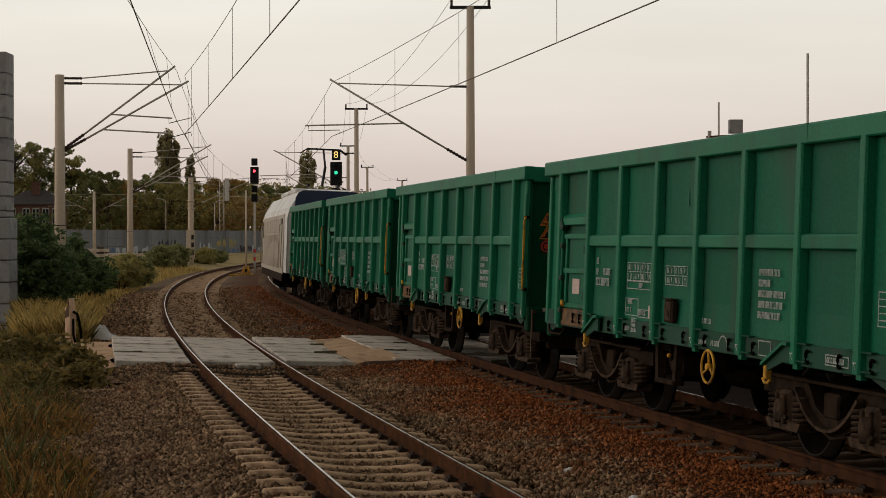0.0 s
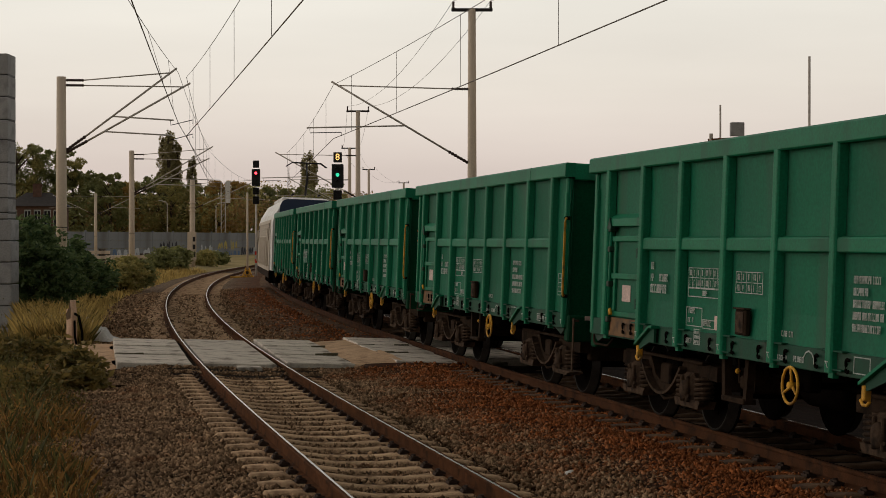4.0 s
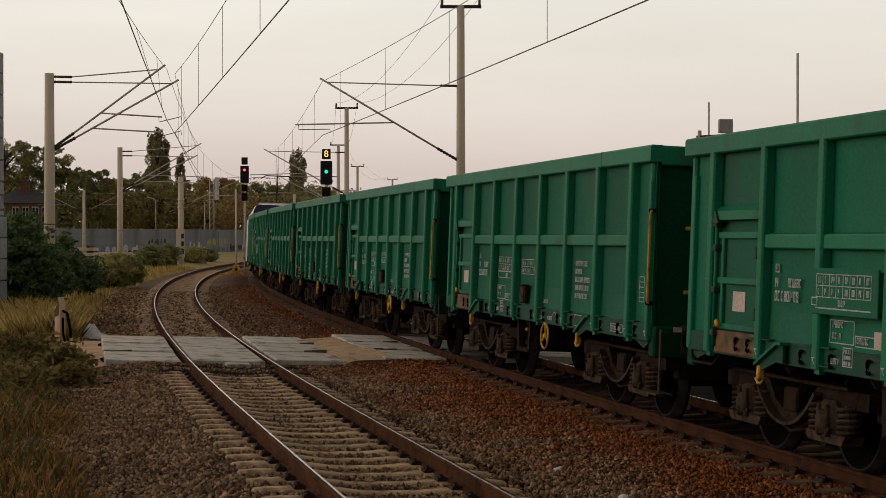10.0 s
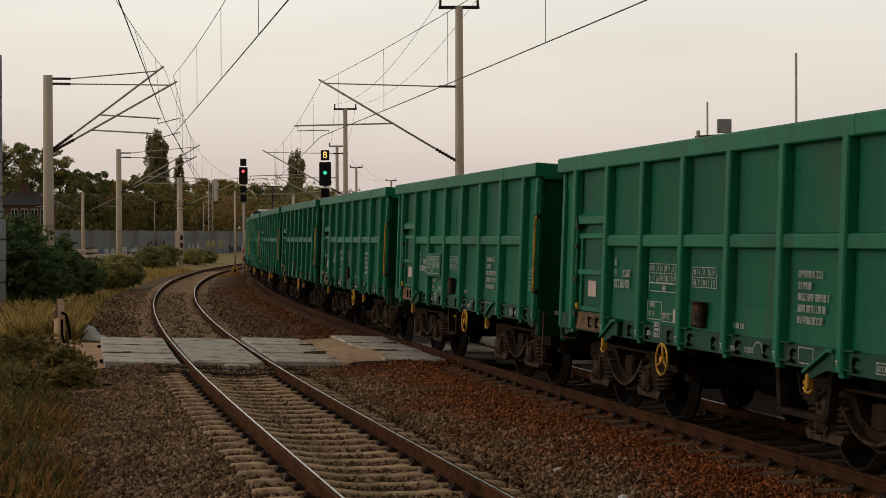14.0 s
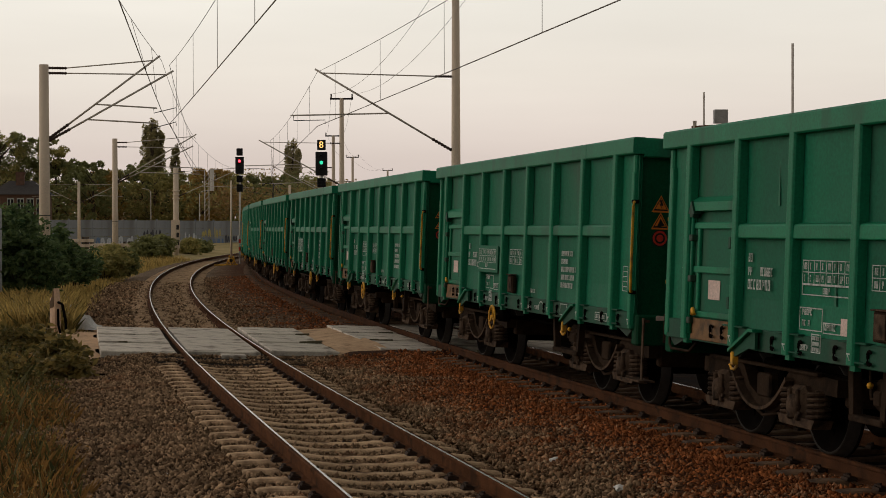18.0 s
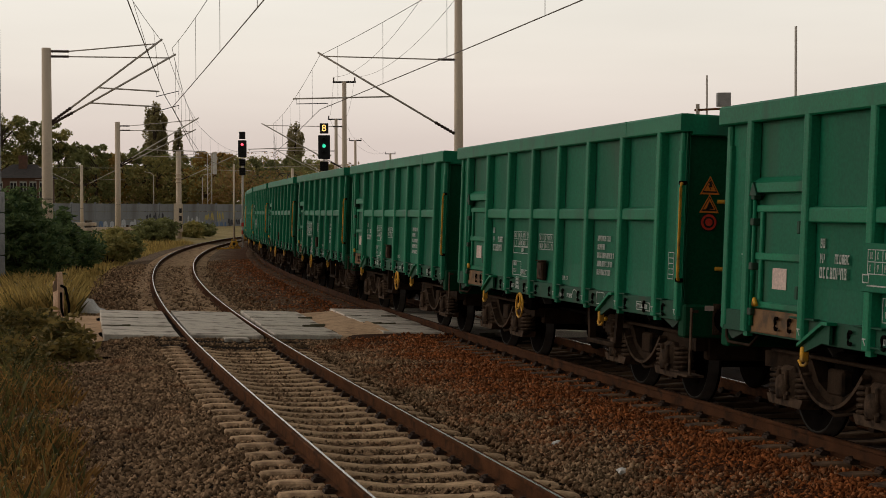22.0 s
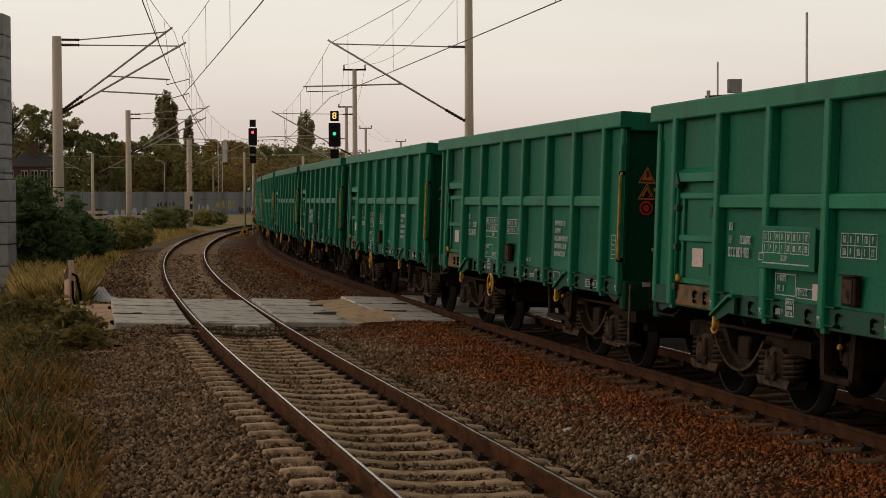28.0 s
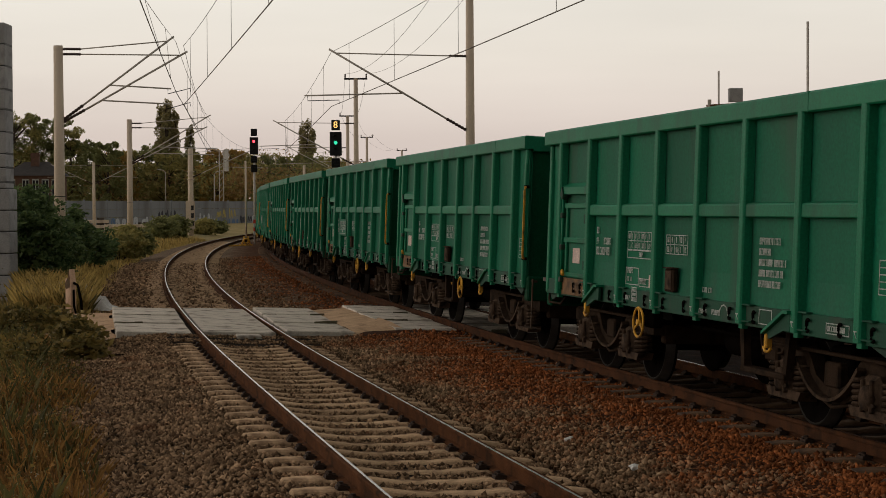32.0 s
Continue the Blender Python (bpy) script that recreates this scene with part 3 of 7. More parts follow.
RIBS = (0.736, 1.969, 3.19, 4.438, 5.673, 6.91, 8.178, 9.428)
DROP = -0.052  # the body hangs this much lower than drawn


def letters(bm, x, z, h, n, y, mean=0.6, seed=0):
    """A line of illegible lettering on the side facing +y: upright bars that run towards -x."""
    r = random.Random(seed)
    for i in range(n):
        w = h * mean * r.uniform(0.75, 1.05)
        st = max(0.007, w * 0.26)
        k = r.random()
        if k < 0.07 and i:
            x -= w * 0.9
            continue
        bx(bm, x - st, x, y, y + 0.003, z, z + h)
        if k < 0.75:
            bx(bm, x - w, x - w + st, y, y + 0.003, z + (0.4 * h if k < 0.2 else 0), z + h)
        if k > 0.2:
            bx(bm, x - w + st, x - st, y, y + 0.0028, z + h * 0.8, z + h)
        if k > 0.45:
            bx(bm, x - w + st, x - st, y, y + 0.0028, z, z + h * 0.2)
        if 0.3 < k < 0.6:
            bx(bm, x - w + st, x - st, y, y + 0.0027, z + h * 0.42, z + h * 0.58)
        x -= w * 1.38


def cells(bm, x0, x1, z0, z1, y, n, rows, seed, w=0.008):
    """A painted table of small cells with a sign in each."""
    r = random.Random(seed)
    outline(bm, x0, x1, z0, z1, y, w)
    dz = (z1 - z0) / rows
    for j in range(rows):
        if j:
            bx(bm, x0 + w, x1 - w, y, y + 0.0026, z0 + dz * j - w / 2, z0 + dz * j + w / 2)
        for i in range(n):
            xc = x1 - (x1 - x0) * (i + 0.5) / n
            if i:
                bx(bm, xc + (x1 - x0) / n / 2 - w / 2, xc + (x1 - x0) / n / 2 + w / 2, y, y + 0.0025, z0 + dz * j + w, z0 + dz * (j + 1) - w)
            letters(bm, xc + 0.024, z0 + dz * j + dz * 0.22, dz * 0.56, 1 if r.random() < 0.4 else 2, y, 0.4, seed * 50 + j * 20 + i)


def outline(bm, x0, x1, z0, z1, y, w=0.014):
    """A painted rectangle of thin lines on the side facing +y."""
    bx(bm, x0, x1, y, y + 0.003, z0, z0 + w)
    bx(bm, x0, x1, y, y + 0.003, z1 - w, z1)
    bx(bm, x0, x0 + w, y, y + 0.0029, z0 + w, z1 - w)
    bx(bm, x1 - w, x1, y, y + 0.0029, z0 + w, z1 - w)


def word(text, size, loc, material, parent, name="lettering"):
    """Legible lettering on the side facing +y, reading towards -x; its lower start stands at loc."""
    cu = bpy.data.curves.new(name, "FONT")
    cu.body, cu.size, cu.extrude = text, size, 0.0015
    tmp = bpy.data.objects.new(name, cu)
    me = bpy.data.meshes.new_from_object(tmp)
    bpy.data.objects.remove(tmp)
    me.materials.append(material)
    for v in me.vertices:
        v.co.x *= 0.8
    ob = new(name, me)
    ob.parent = parent
    ob.matrix_basis = pose(*loc, 90, 0, 180)
    return ob


def rib_mesh(z0, z1, w=0.15, d=0.1):
    bm = bmesh.new()
    prism(bm, [(-w / 2, 0), (w / 2, 0), (w * 0.42, d * 0.78), (w * 0.32, d * 0.96), (w * 0.22, d), (-w * 0.22, d), (-w * 0.32, d * 0.96), (-w * 0.42, d * 0.78)], "z", z0, z1)
    bx(bm, -w / 2 + 0.03, w / 2 - 0.03, 0.0, d * 0.6, z0 - 0.05, z0)
    return bm


def bogie(parent, x):
    """Two-axle bogie with cast side frames, coil springs and axle boxes."""
    b = new("bogie")
    b.empty_display_size = 0.2
    b.parent = parent
    b.matrix_basis = pose(x, 0, 0)
    for sy in (-1, 1):
        bm = bmesh.new()
        y0, y1 = (0.93, 1.07) if sy > 0 else (-1.07, -0.93)
        prism(bm, [(-1.56, 0.60), (-1.56, 0.76), (-0.60, 0.80), (-0.50, 0.72), (-0.36, 0.55), (-0.16, 0.47), (0.16, 0.47), (0.36, 0.55), (0.50, 0.72), (0.60, 0.80), (1.56, 0.76), (1.56, 0.60), (0.68, 0.62), (0.50, 0.42), (0.22, 0.325), (-0.22, 0.325), (-0.50, 0.42), (-0.68, 0.62)], "y", y0, y1)
        rbox(bm, -0.16, 0.16, y0 - 0.02, y1 + 0.02, 0.46, 0.70, 0.02)
        frame_ = part("side_frame", bm, M_GRIME, b, "grimy cast steel bogie side frame")
        yo = 1.07 if sy > 0 else -1.16
        bm = bmesh.new()
        arc = [-0.66 + 0.11 * k for k in range(13)]
        belly = [(x, 0.335 + 0.34 * (abs(x) / 0.66) ** 2.2) for x in arc]
        prism(bm, belly + [(x * 0.965, z + 0.032) for x, z in belly[::-1]], "y", yo, yo + 0.09)
        part("lower_flange", bm, M_WORN, frame_, "worn brown flange edge")
        bm = bmesh.new()
        rbox(bm, -1.28, 1.28, yo, yo + 0.07, 0.765, 0.80, 0.008)
        part("upper_flange", bm, M_GRIME, frame_)
        for ax in (-0.9, 0.9):
            bm = bmesh.new()
            yc = sy * 1.06
            rbox(bm, ax - 0.16, ax + 0.16, yc - 0.11, yc + 0.11, 0.30, 0.66, 0.05)
            for rx in (-0.085, 0.085):
                rbox(bm, ax + rx - 0.022, ax + rx + 0.022, yc + sy * 0.11 - 0.02, yc + sy * 0.11 + 0.035, 0.33, 0.62, 0.012)
            prism(bm, [(ax - 0.40, 0.36), (ax + 0.40, 0.36), (ax + 0.34, 0.27), (ax - 0.34, 0.27)], "y", yc - 0.1, yc + 0.1)
            lathe(bm, [(0.0, 0.12), (0.05, 0.11), (0.06, 0.04)], 14, "y", (ax, yc + sy * 0.10 if sy > 0 else yc - 0.16, 0.46))
            for bo in (-0.12, 0.12):
                tube(bm, [(ax + bo, yc + sy * 0.11, 0.40), (ax + bo, yc + sy * 0.135, 0.40)], 0.02, 6)
            part("axle_box", bm, M_WORN, b, "worn grey-brown axle box")
            for so in (-0.285, 0.285):
                bm = bmesh.new()
                pts = [(ax + so + 0.10 * cos(a), yc + 0.10 * sin(a), 0.37 + 0.24 * a / (2 * pi * 4.5)) for a in np.linspace(0, 2 * pi * 4.5, 55)]
                tube(bm, pts, 0.020, 5)
                tube(bm, [(ax + so, yc, 0.36), (ax + so, yc, 0.63)], 0.045, 8)
                part("coil_spring", bm, M_WORN, b, "stacked coil spring")
        bm = bmesh.new()
        for ax in (-0.42, 0.42):
            rbox(bm, ax - 0.05, ax + 0.05, sy * 0.73 - 0.05, sy * 0.73 + 0.05, 0.3, 0.62, 0.02)
        tube(bm, [(-0.5, sy * 1.0, 0.36), (-0.1, sy * 1.12, 0.29), (0.5, sy * 1.02, 0.38)], 0.018, 6)
        part("brake_rigging", bm, M_GRIME, b, "brake shoes and pull rods")
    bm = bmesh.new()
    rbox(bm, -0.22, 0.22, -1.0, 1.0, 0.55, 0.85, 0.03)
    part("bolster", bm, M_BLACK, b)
    for ex in (-1.5, 1.5):
        bm = bmesh.new()
        rbox(bm, ex - 0.07, ex + 0.07, -0.93, 0.93, 0.50, 0.76, 0.02)
        part("end_beam", bm, M_GRIME, b, "grimy end beam of the bogie")
    for ax in (-0.9, 0.9):
        ws = new("wheelset", WHEELSET)
        ws.parent = b
        ws.matrix_basis = pose(ax, 0, 0.46)
    return b


def wheelset_mesh():
    bm = bmesh.new()
    for sy in (-1, 1):
        prof = [(0.68, 0.10), (0.69, 0.40), (0.685, 0.492), (0.715, 0.492), (0.722, 0.465), (0.82, 0.458), (0.82, 0.432), (0.815, 0.40), (0.78, 0.385), (0.755, 0.20), (0.80, 0.12), (0.80, 0.10)]
        if sy < 0:
            prof = [(-a, r) for a, r in prof]
        t = bmesh.new()
        lathe(t, prof, 28, "y")
        for f in t.faces:
            c = f.calc_center_median()
            if abs(c.y) > 0.715 and hypot(c.x, c.z) > 0.44:
                f.material_index = 1
        merge(bm, t)
        for k in range(6):
            a = k * pi / 3
            tube(bm, [(0.25 * cos(a), sy * 0.757, 0.25 * sin(a)), (0.25 * cos(a), sy * 0.775, 0.25 * sin(a))], 0.035, 8)
    tube(bm, [(0, -1.1, 0), (0, 1.1, 0)], 0.085, 12)
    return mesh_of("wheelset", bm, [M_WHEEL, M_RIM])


WHEELSET = wheelset_mesh()


def ring_eye(bm, x, z, y):
    tube(bm, [(x + 0.052 * cos(a), y + 0.015 + 0.02 * abs(sin(a / 2)), z + 0.06 * sin(a)) for a in np.linspace(3.9, 8.6, 9)], 0.013, 5)


def gondola():
    """A four-axle open box wagon. x points the way it runs, z = 0 is the rail's top."""
    w = thing("gondola_wagon", "green four-axle open freight wagon with ribbed steel sides", "freight wagon", "wagons of the freight train")
    PY = 1.385
    # floor and underframe, their black standing for the shade below the wagon
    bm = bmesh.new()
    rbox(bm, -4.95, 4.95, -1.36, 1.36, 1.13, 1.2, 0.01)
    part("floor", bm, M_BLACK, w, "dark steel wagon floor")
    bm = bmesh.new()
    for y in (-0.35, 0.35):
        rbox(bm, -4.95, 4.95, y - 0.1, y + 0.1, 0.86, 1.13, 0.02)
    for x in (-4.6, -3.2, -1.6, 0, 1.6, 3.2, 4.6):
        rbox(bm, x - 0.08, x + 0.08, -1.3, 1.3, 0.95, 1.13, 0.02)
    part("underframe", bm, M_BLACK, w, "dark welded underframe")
    for sy in (1, -1):
        # plate wall with slightly pressed bays
        edges = [0.10, *RIBS, 10.06]
        for i, (a, b) in enumerate(zip(edges[:-1], edges[1:])):
            if i == 1 and sy > 0:
                continue
            bm = bmesh.new()
            dish = -0.026 if i not in (0, 8) else 0.0
            x0, x1 = HL - b, HL - a
            n = 5
            rows = []
            for z in (1.2, 1.5, 2.0, 2.5, 3.08):
                rows.append([bm.verts.new((x0 + (x1 - x0) * k / n, sy * (PY + dish * sin(pi * k / n) * (1 if 1.2 < z < 3 else 0)), z)) for k in range(n + 1)])
            back = [[bm.verts.new((v.co.x, sy * (PY - 0.03), v.co.z)) for v in r] for r in rows]
            for g in (rows, back):
                for r0, r1 in zip(g[:-1], g[1:]):
                    for k in range(n):
                        bm.faces.new((r0[k], r0[k + 1], r1[k + 1], r1[k]))
            part("side_panel", bm, M_GREENP, w, "dusty green steel side panel with shade in its colour")
            if 1 < i < 8 and sy > 0:
                bm = bmesh.new()
                xs = x0 + 0.17
                prism(bm, [(xs, PY - 0.003), (xs + 0.012, PY - 0.003), (xs + 0.006, PY + 0.006)], "z", 1.24, 3.05)
                part("weld_seam", bm, M_GREEN, w)
        # side sill with tie rings
        bm = bmesh.new()
        rbox(bm, -4.97, 4.93, sy * PY - 0.05, sy * PY + 0.035, 1.0, 1.21, 0.008)
        part("side_sill", bm, M_GREEND, w, "grimy green side sill")
        if sy > 0:
            bm = bmesh.new()
            ring_eye(bm, 0, 1.10, PY + 0.03)
            eye = part("tie_ring", bm, M_BLACK, w, "dark open tie-down ring")
            eye.matrix_basis = pose(HL - 2.3, 0, 0)
            for off in (2.86, 3.44, 4.12, 4.72, 5.36, 5.97, 6.62, 7.22, 7.85, 8.42, 9.06, 9.66):
                again(eye, (HL - off, 0, 0))
        # ribs
        mesh = None
        for off in RIBS:
            if mesh is None:
                bm = rib_mesh(1.02, 3.07)
                if sy < 0:
                    bmesh.ops.scale(bm, vec=(1, -1, 1), verts=bm.verts)
                mesh = part("rib", bm, M_GREEN, w, "pressed green side rib")
                mesh.matrix_basis = pose(HL - off, sy * PY, 0)
            else:
                again(mesh, (HL - off, sy * PY, 0))
        bm = rib_mesh(1.05, 2.85, 0.11, 0.05)
        if sy < 0:
            bmesh.ops.scale(bm, vec=(1, -1, 1), verts=bm.verts)
        c = part("corner_post", bm, M_GREEN, w, "slim green corner post")
        c.matrix_basis = pose(HL - 9.98, sy * PY, 0)
        again(c, (HL - 0.16, sy * PY, 0))
        for sx in (-1, 1):
            bm = bmesh.new()
            rbox(bm, sx * 4.93 - 0.05, sx * 4.93 + 0.05, sy * 1.375 - 0.05, sy * 1.375 + 0.05, 1.0, 3.06, 0.02)
            part("corner_angle", bm, M_GREEN, w, "green corner angle")
        # waist rail, bay by bay
        for a, b in zip(RIBS[1:-1], RIBS[2:]):
            bm = bmesh.new()
            prism(bm, [(sy * PY, 2.082), (sy * (PY + 0.066), 2.088), (sy * (PY + 0.074), 2.098), (sy * (PY + 0.074), 2.205), (sy * (PY + 0.064), 2.222), (sy * PY, 2.238)], "x", HL - b + 0.06, HL - a - 0.06)
            part("waist_rail", bm, M_GREEN, w, "green waist rail between two ribs")
        # rib feet: small brackets beside each rib
        if sy > 0:
            bm = bmesh.new()
            rbox(bm, -0.25, -0.07, PY + 0.01, PY + 0.08, 1.205, 1.222, 0.004)
            br = part("bracket", bm, M_GREEND, w)
            br.matrix_basis = pose(HL - RIBS[1], 0, 0)
            for off in RIBS[2:]:
                again(br, (HL - off, 0, 0))
            for off in RIBS[1:]:
                again(br, (HL - off + 0.31, 0, 0))
                again(br, (HL - off + 0.01, 0, -0.165))
    # ends, in the green that carries the gap's shade
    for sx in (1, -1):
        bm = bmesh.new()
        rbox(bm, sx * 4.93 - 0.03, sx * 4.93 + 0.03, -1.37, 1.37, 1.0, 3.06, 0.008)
        part("end_wall", bm, M_ENDSHADE, w, "green end wall with shade in its colour")
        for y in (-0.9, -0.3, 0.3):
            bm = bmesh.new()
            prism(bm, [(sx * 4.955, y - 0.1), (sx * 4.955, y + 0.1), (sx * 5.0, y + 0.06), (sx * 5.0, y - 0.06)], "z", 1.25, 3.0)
            part("end_rib", bm, M_ENDSHADE, w)
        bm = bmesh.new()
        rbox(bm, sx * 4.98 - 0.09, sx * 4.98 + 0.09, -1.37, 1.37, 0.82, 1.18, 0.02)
        part("headstock", bm, M_ENDSHADE, w, "grimy green headstock with shade in its colour")
        for sy in (1, -1):
            bm = bmesh.new()
            rbox(bm, sx * 5.075 - 0.012, sx * 5.075 + 0.012, sy * 0.875 - 0.17, sy * 0.875 + 0.17, 0.86, 1.20, 0.006)
            for q in (-0.13, 0.13):
                for z in (0.90, 1.16):
                    tube(bm, [(sx * 5.08, sy * 0.875 + q, z), (sx * 5.115, sy * 0.875 + q, z)], 0.026, 6)
            part("buffer_plate", bm, M_WORN, w, "dark brown bolted buffer plate")
        for sy in (1, -1):
            bm = bmesh.new()
            x = sx * 5.07
            lathe(bm, [(0, 0.16), (sx * 0.04, 0.16), (sx * 0.05, 0.11), (sx * 0.36, 0.10), (sx * 0.37, 0.17), (sx * 0.43, 0.20), (sx * 0.483, 0.19)], 16, "x", (x, sy * 0.875, 1.03))
            part("buffer", bm, M_BLACK, w, "greasy black buffer")
        bm = bmesh.new()
        tube(bm, [(sx * 5.05, 0, 1.02), (sx * 5.3, 0, 0.98), (sx * 5.44, 0, 0.86)], 0.045, 8)
        tube(bm, [(sx * 5.05, 0.25, 0.85), (sx * 5.25, 0.25, 0.55), (sx * 5.44, 0.18, 0.62)], 0.03, 8)
        part("coupling", bm, M_BLACK, w, "screw coupling and air hose")
    # top cap: two long and two short box sections
    for sy in (1, -1):
        bm = bmesh.new()
        prism(bm, [(sy * 1.34, 3.06), (sy * 1.47, 3.055), (sy * 1.485, 3.07), (sy * 1.485, 3.205), (sy * 1.465, 3.225), (sy * 1.34, 3.225)], "x", -5.05, 5.05)
        bx(bm, -3.30, -3.28, min(sy * 1.488, sy * 1.47), max(sy * 1.488, sy * 1.47), 3.06, 3.22)
        part("top_cap", bm, M_GREEN, w, "green box-section top cap")
    for sx in (1, -1):
        bm = bmesh.new()
        prism(bm, [(sx * 4.88, 3.02), (sx * 5.03, 3.02), (sx * 5.045, 3.035), (sx * 5.045, 3.20), (sx * 5.03, 3.222), (sx * 4.88, 3.222)], "y", -1.34, 1.34)
        part("top_cap", bm, M_GREEN, w, "green box-section top cap")
    # side door towards the front, on the near side
    xa, xb = HL - RIBS[1] + 0.09, HL - RIBS[0] - 0.09
    bm = bmesh.new()
    rbox(bm, xa - 0.09, xb + 0.09, 1.345, 1.375, 1.2, 3.07, 0.006)
    part("side_panel", bm, M_GREENP, w, "dusty green steel side panel with shade in its colour")
    bm = bmesh.new()
    prism(bm, [(1.375, 2.36), (1.47, 2.37), (1.47, 2.46), (1.375, 2.52)], "x", xa - 0.03, xb + 0.02)
    part("door_lintel", bm, M_GREEN, w, "green beam over the side door")
    d = thing("side_door", "", "")
    d.parent = w
    bm = bmesh.new()
    rbox(bm, xa, xb, 1.378, 1.40, 1.26, 2.24, 0.006)
    part("panel", bm, M_GREENP, d)
    bm = bmesh.new()
    for z0, z1 in ((1.26, 1.32), (1.72, 1.79), (2.18, 2.25)):
        rbox(bm, xa, xb, 1.395, 1.44, z0, z1, 0.008)
    for x in (xa + 0.03, xb - 0.16):
        rbox(bm, x - 0.03, x + 0.03, 1.397, 1.436, 1.26, 2.24, 0.008)
    part("door_frame", bm, M_GREEN, d, "green frame of the side door")
    bm = bmesh.new()
    tube(bm, [(xb - 0.04, 1.45, 1.08), (xb - 0.04, 1.45, 2.42)], 0.022, 8)
    part("locking_bar", bm, M_GREEN, d, "green locking bar")
    for z in (1.18, 1.62, 2.05, 2.30):
        bm = bmesh.new()
        rbox(bm, xb - 0.08, xb, 1.40, 1.48, z, z + 0.07, 0.008)
        part("bar_guide", bm, M_GREEND, d)
    bm = bmesh.new()
    prism(bm, [(xb - 0.14, 2.34), (xb + 0.02, 2.34), (xb - 0.06, 2.47)], "y", 1.40, 1.49)
    part("catch", bm, M_GREEND, d)
    for z in (1.38, 1.98):
        bm = bmesh.new()
        rbox(bm, xa + 0.0, xa + 0.06, 1.43, 1.47, z, z + 0.12, 0.008)
        part("hinge", bm, M_GREEND, d)
    bm = bmesh.new()
    tube(bm, [(xb - 0.1, 1.455, 1.28), (xb - 0.16, 1.475, 1.34), (xb - 0.2, 1.475, 1.28)], 0.022, 6)
    part("latch", bm, M_YELLOW, d, "yellow latch")
    bm = bmesh.new()
    rbox(bm, xa + 0.36, xa + 0.66, 1.402, 1.408, 1.45, 1.65, 0.002)
    part("placard", bm, M_PAPER, d, "faded paper placard")
    bm = bmesh.new()
    rbox(bm, xa - 0.02, xb - 0.02, 1.41, 1.432, 1.02, 1.245, 0.006)
    part("kick_plate", bm, M_ORANGE, w, "orange-brown steel plate under the door")
    for o_ in (0.62, 0.9):
        bm = bmesh.new()
        ring_eye(bm, xb - o_, 1.13, 1.43)
        part("tie_ring", bm, M_BLACK, w)
    bm = bmesh.new()
    rbox(bm, -5.085, -5.07, 1.02, 1.14, 1.12, 1.175, 0.003)
    part("label_plate", bm, M_PAPER, w, "small cream label plate on the headstock")
    for off in RIBS[1:] + (9.98,):
        bm = bmesh.new()
        x = HL - off
        yy = PY + (0.1025 if off < 9.5 else 0.0525)
        prism(bm, [(x - 0.03, 1.06), (x - 0.018, 1.06), (x + 0.018, 1.11), (x + 0.03, 1.11), (x + 0.03, 1.122), (x - 0.03, 1.122), (x - 0.03, 1.11), (x + 0.003, 1.11)], "y", yy, yy + 0.003)
        part("jacking_mark", bm, M_WHITE, w)
    # rope hooks
    for off in (2.06, 7.62):
        x = HL - off
        bm = bmesh.new()
        prism(bm, [(x - 0.50, 1.19), (x - 0.41, 1.19), (x + 0.04, 0.97), (x + 0.04, 0.93), (x - 0.04, 0.92), (x - 0.36, 1.02), (x - 0.50, 1.02)], "y", 1.45, 1.48)
        h = part("rope_hook", bm, M_GREEND, w, "green rope hook with a yellow tip")
        bm = bmesh.new()
        prism(bm, [(x - 0.52, 1.215), (x - 0.41, 1.215), (x + 0.05, 0.99), (x + 0.05, 0.96), (x - 0.42, 1.185), (x - 0.52, 1.185)], "y", 1.42, 1.52)
        part("top_plate", bm, M_GREEN, h, "slanted green top plate")
        bm = bmesh.new()
        rbox(bm, x - 0.025, x + 0.035, 1.425, 1.495, 0.83, 0.965, 0.01)
        tube(bm, [(x - 0.06, 1.46, 0.83), (x - 0.03, 1.47, 0.795), (x + 0.04, 1.47, 0.795), (x + 0.085, 1.47, 0.835)], 0.016, 6)
        part("tip", bm, M_YELLOW, h, "yellow hook tip")
    # yellow grab rails at the rear corner and on the end wall
    bm = bmesh.new()
    tube(bm, [(-4.95, 1.40, 2.50), (-5.07, 1.46, 2.49), (-5.08, 1.47, 2.44), (-5.08, 1.47, 1.50), (-5.07, 1.46, 1.45), (-4.95, 1.40, 1.44)], 0.017, 8)
    part("grab_rail", bm, M_YELLOW, w, "long yellow grab rail")
    for z in (1.44, 2.50):
        bm = bmesh.new()
        rbox(bm, -5.03, -4.95, 1.38, 1.45, z - 0.022, z + 0.022, 0.008)
        part("rail_bracket", bm, M_BLACK, w)
    bm = bmesh.new()
    tube(bm, [(-4.96, 0.99, 2.31), (-5.01, 0.93, 2.31), (-5.05, 0.89, 2.295), (-5.075, 0.87, 2.26), (-5.08, 0.865, 2.2), (-5.08, 0.865, 1.69), (-5.075, 0.87, 1.63), (-5.05, 0.89, 1.59), (-5.01, 0.93, 1.575), (-4.96, 0.99, 1.575)], 0.024, 8)
    part("grab_rail", bm, M_YELLOW, w, "yellow end grab rail")
    # shunter's step, rear corner, and front step
    bm = bmesh.new()
    bx(bm, -5.17, -5.12, 1.31, 1.325, 0.42, 1.15)
    bx(bm, -5.28, -4.78, 1.2, 1.4, 0.41, 0.432)
    bx(bm, -5.20, -5.12, 1.26, 1.33, 1.10, 1.13)
    part("step", bm, M_WORN, w, "brown shunter step")
    bm = bmesh.new()
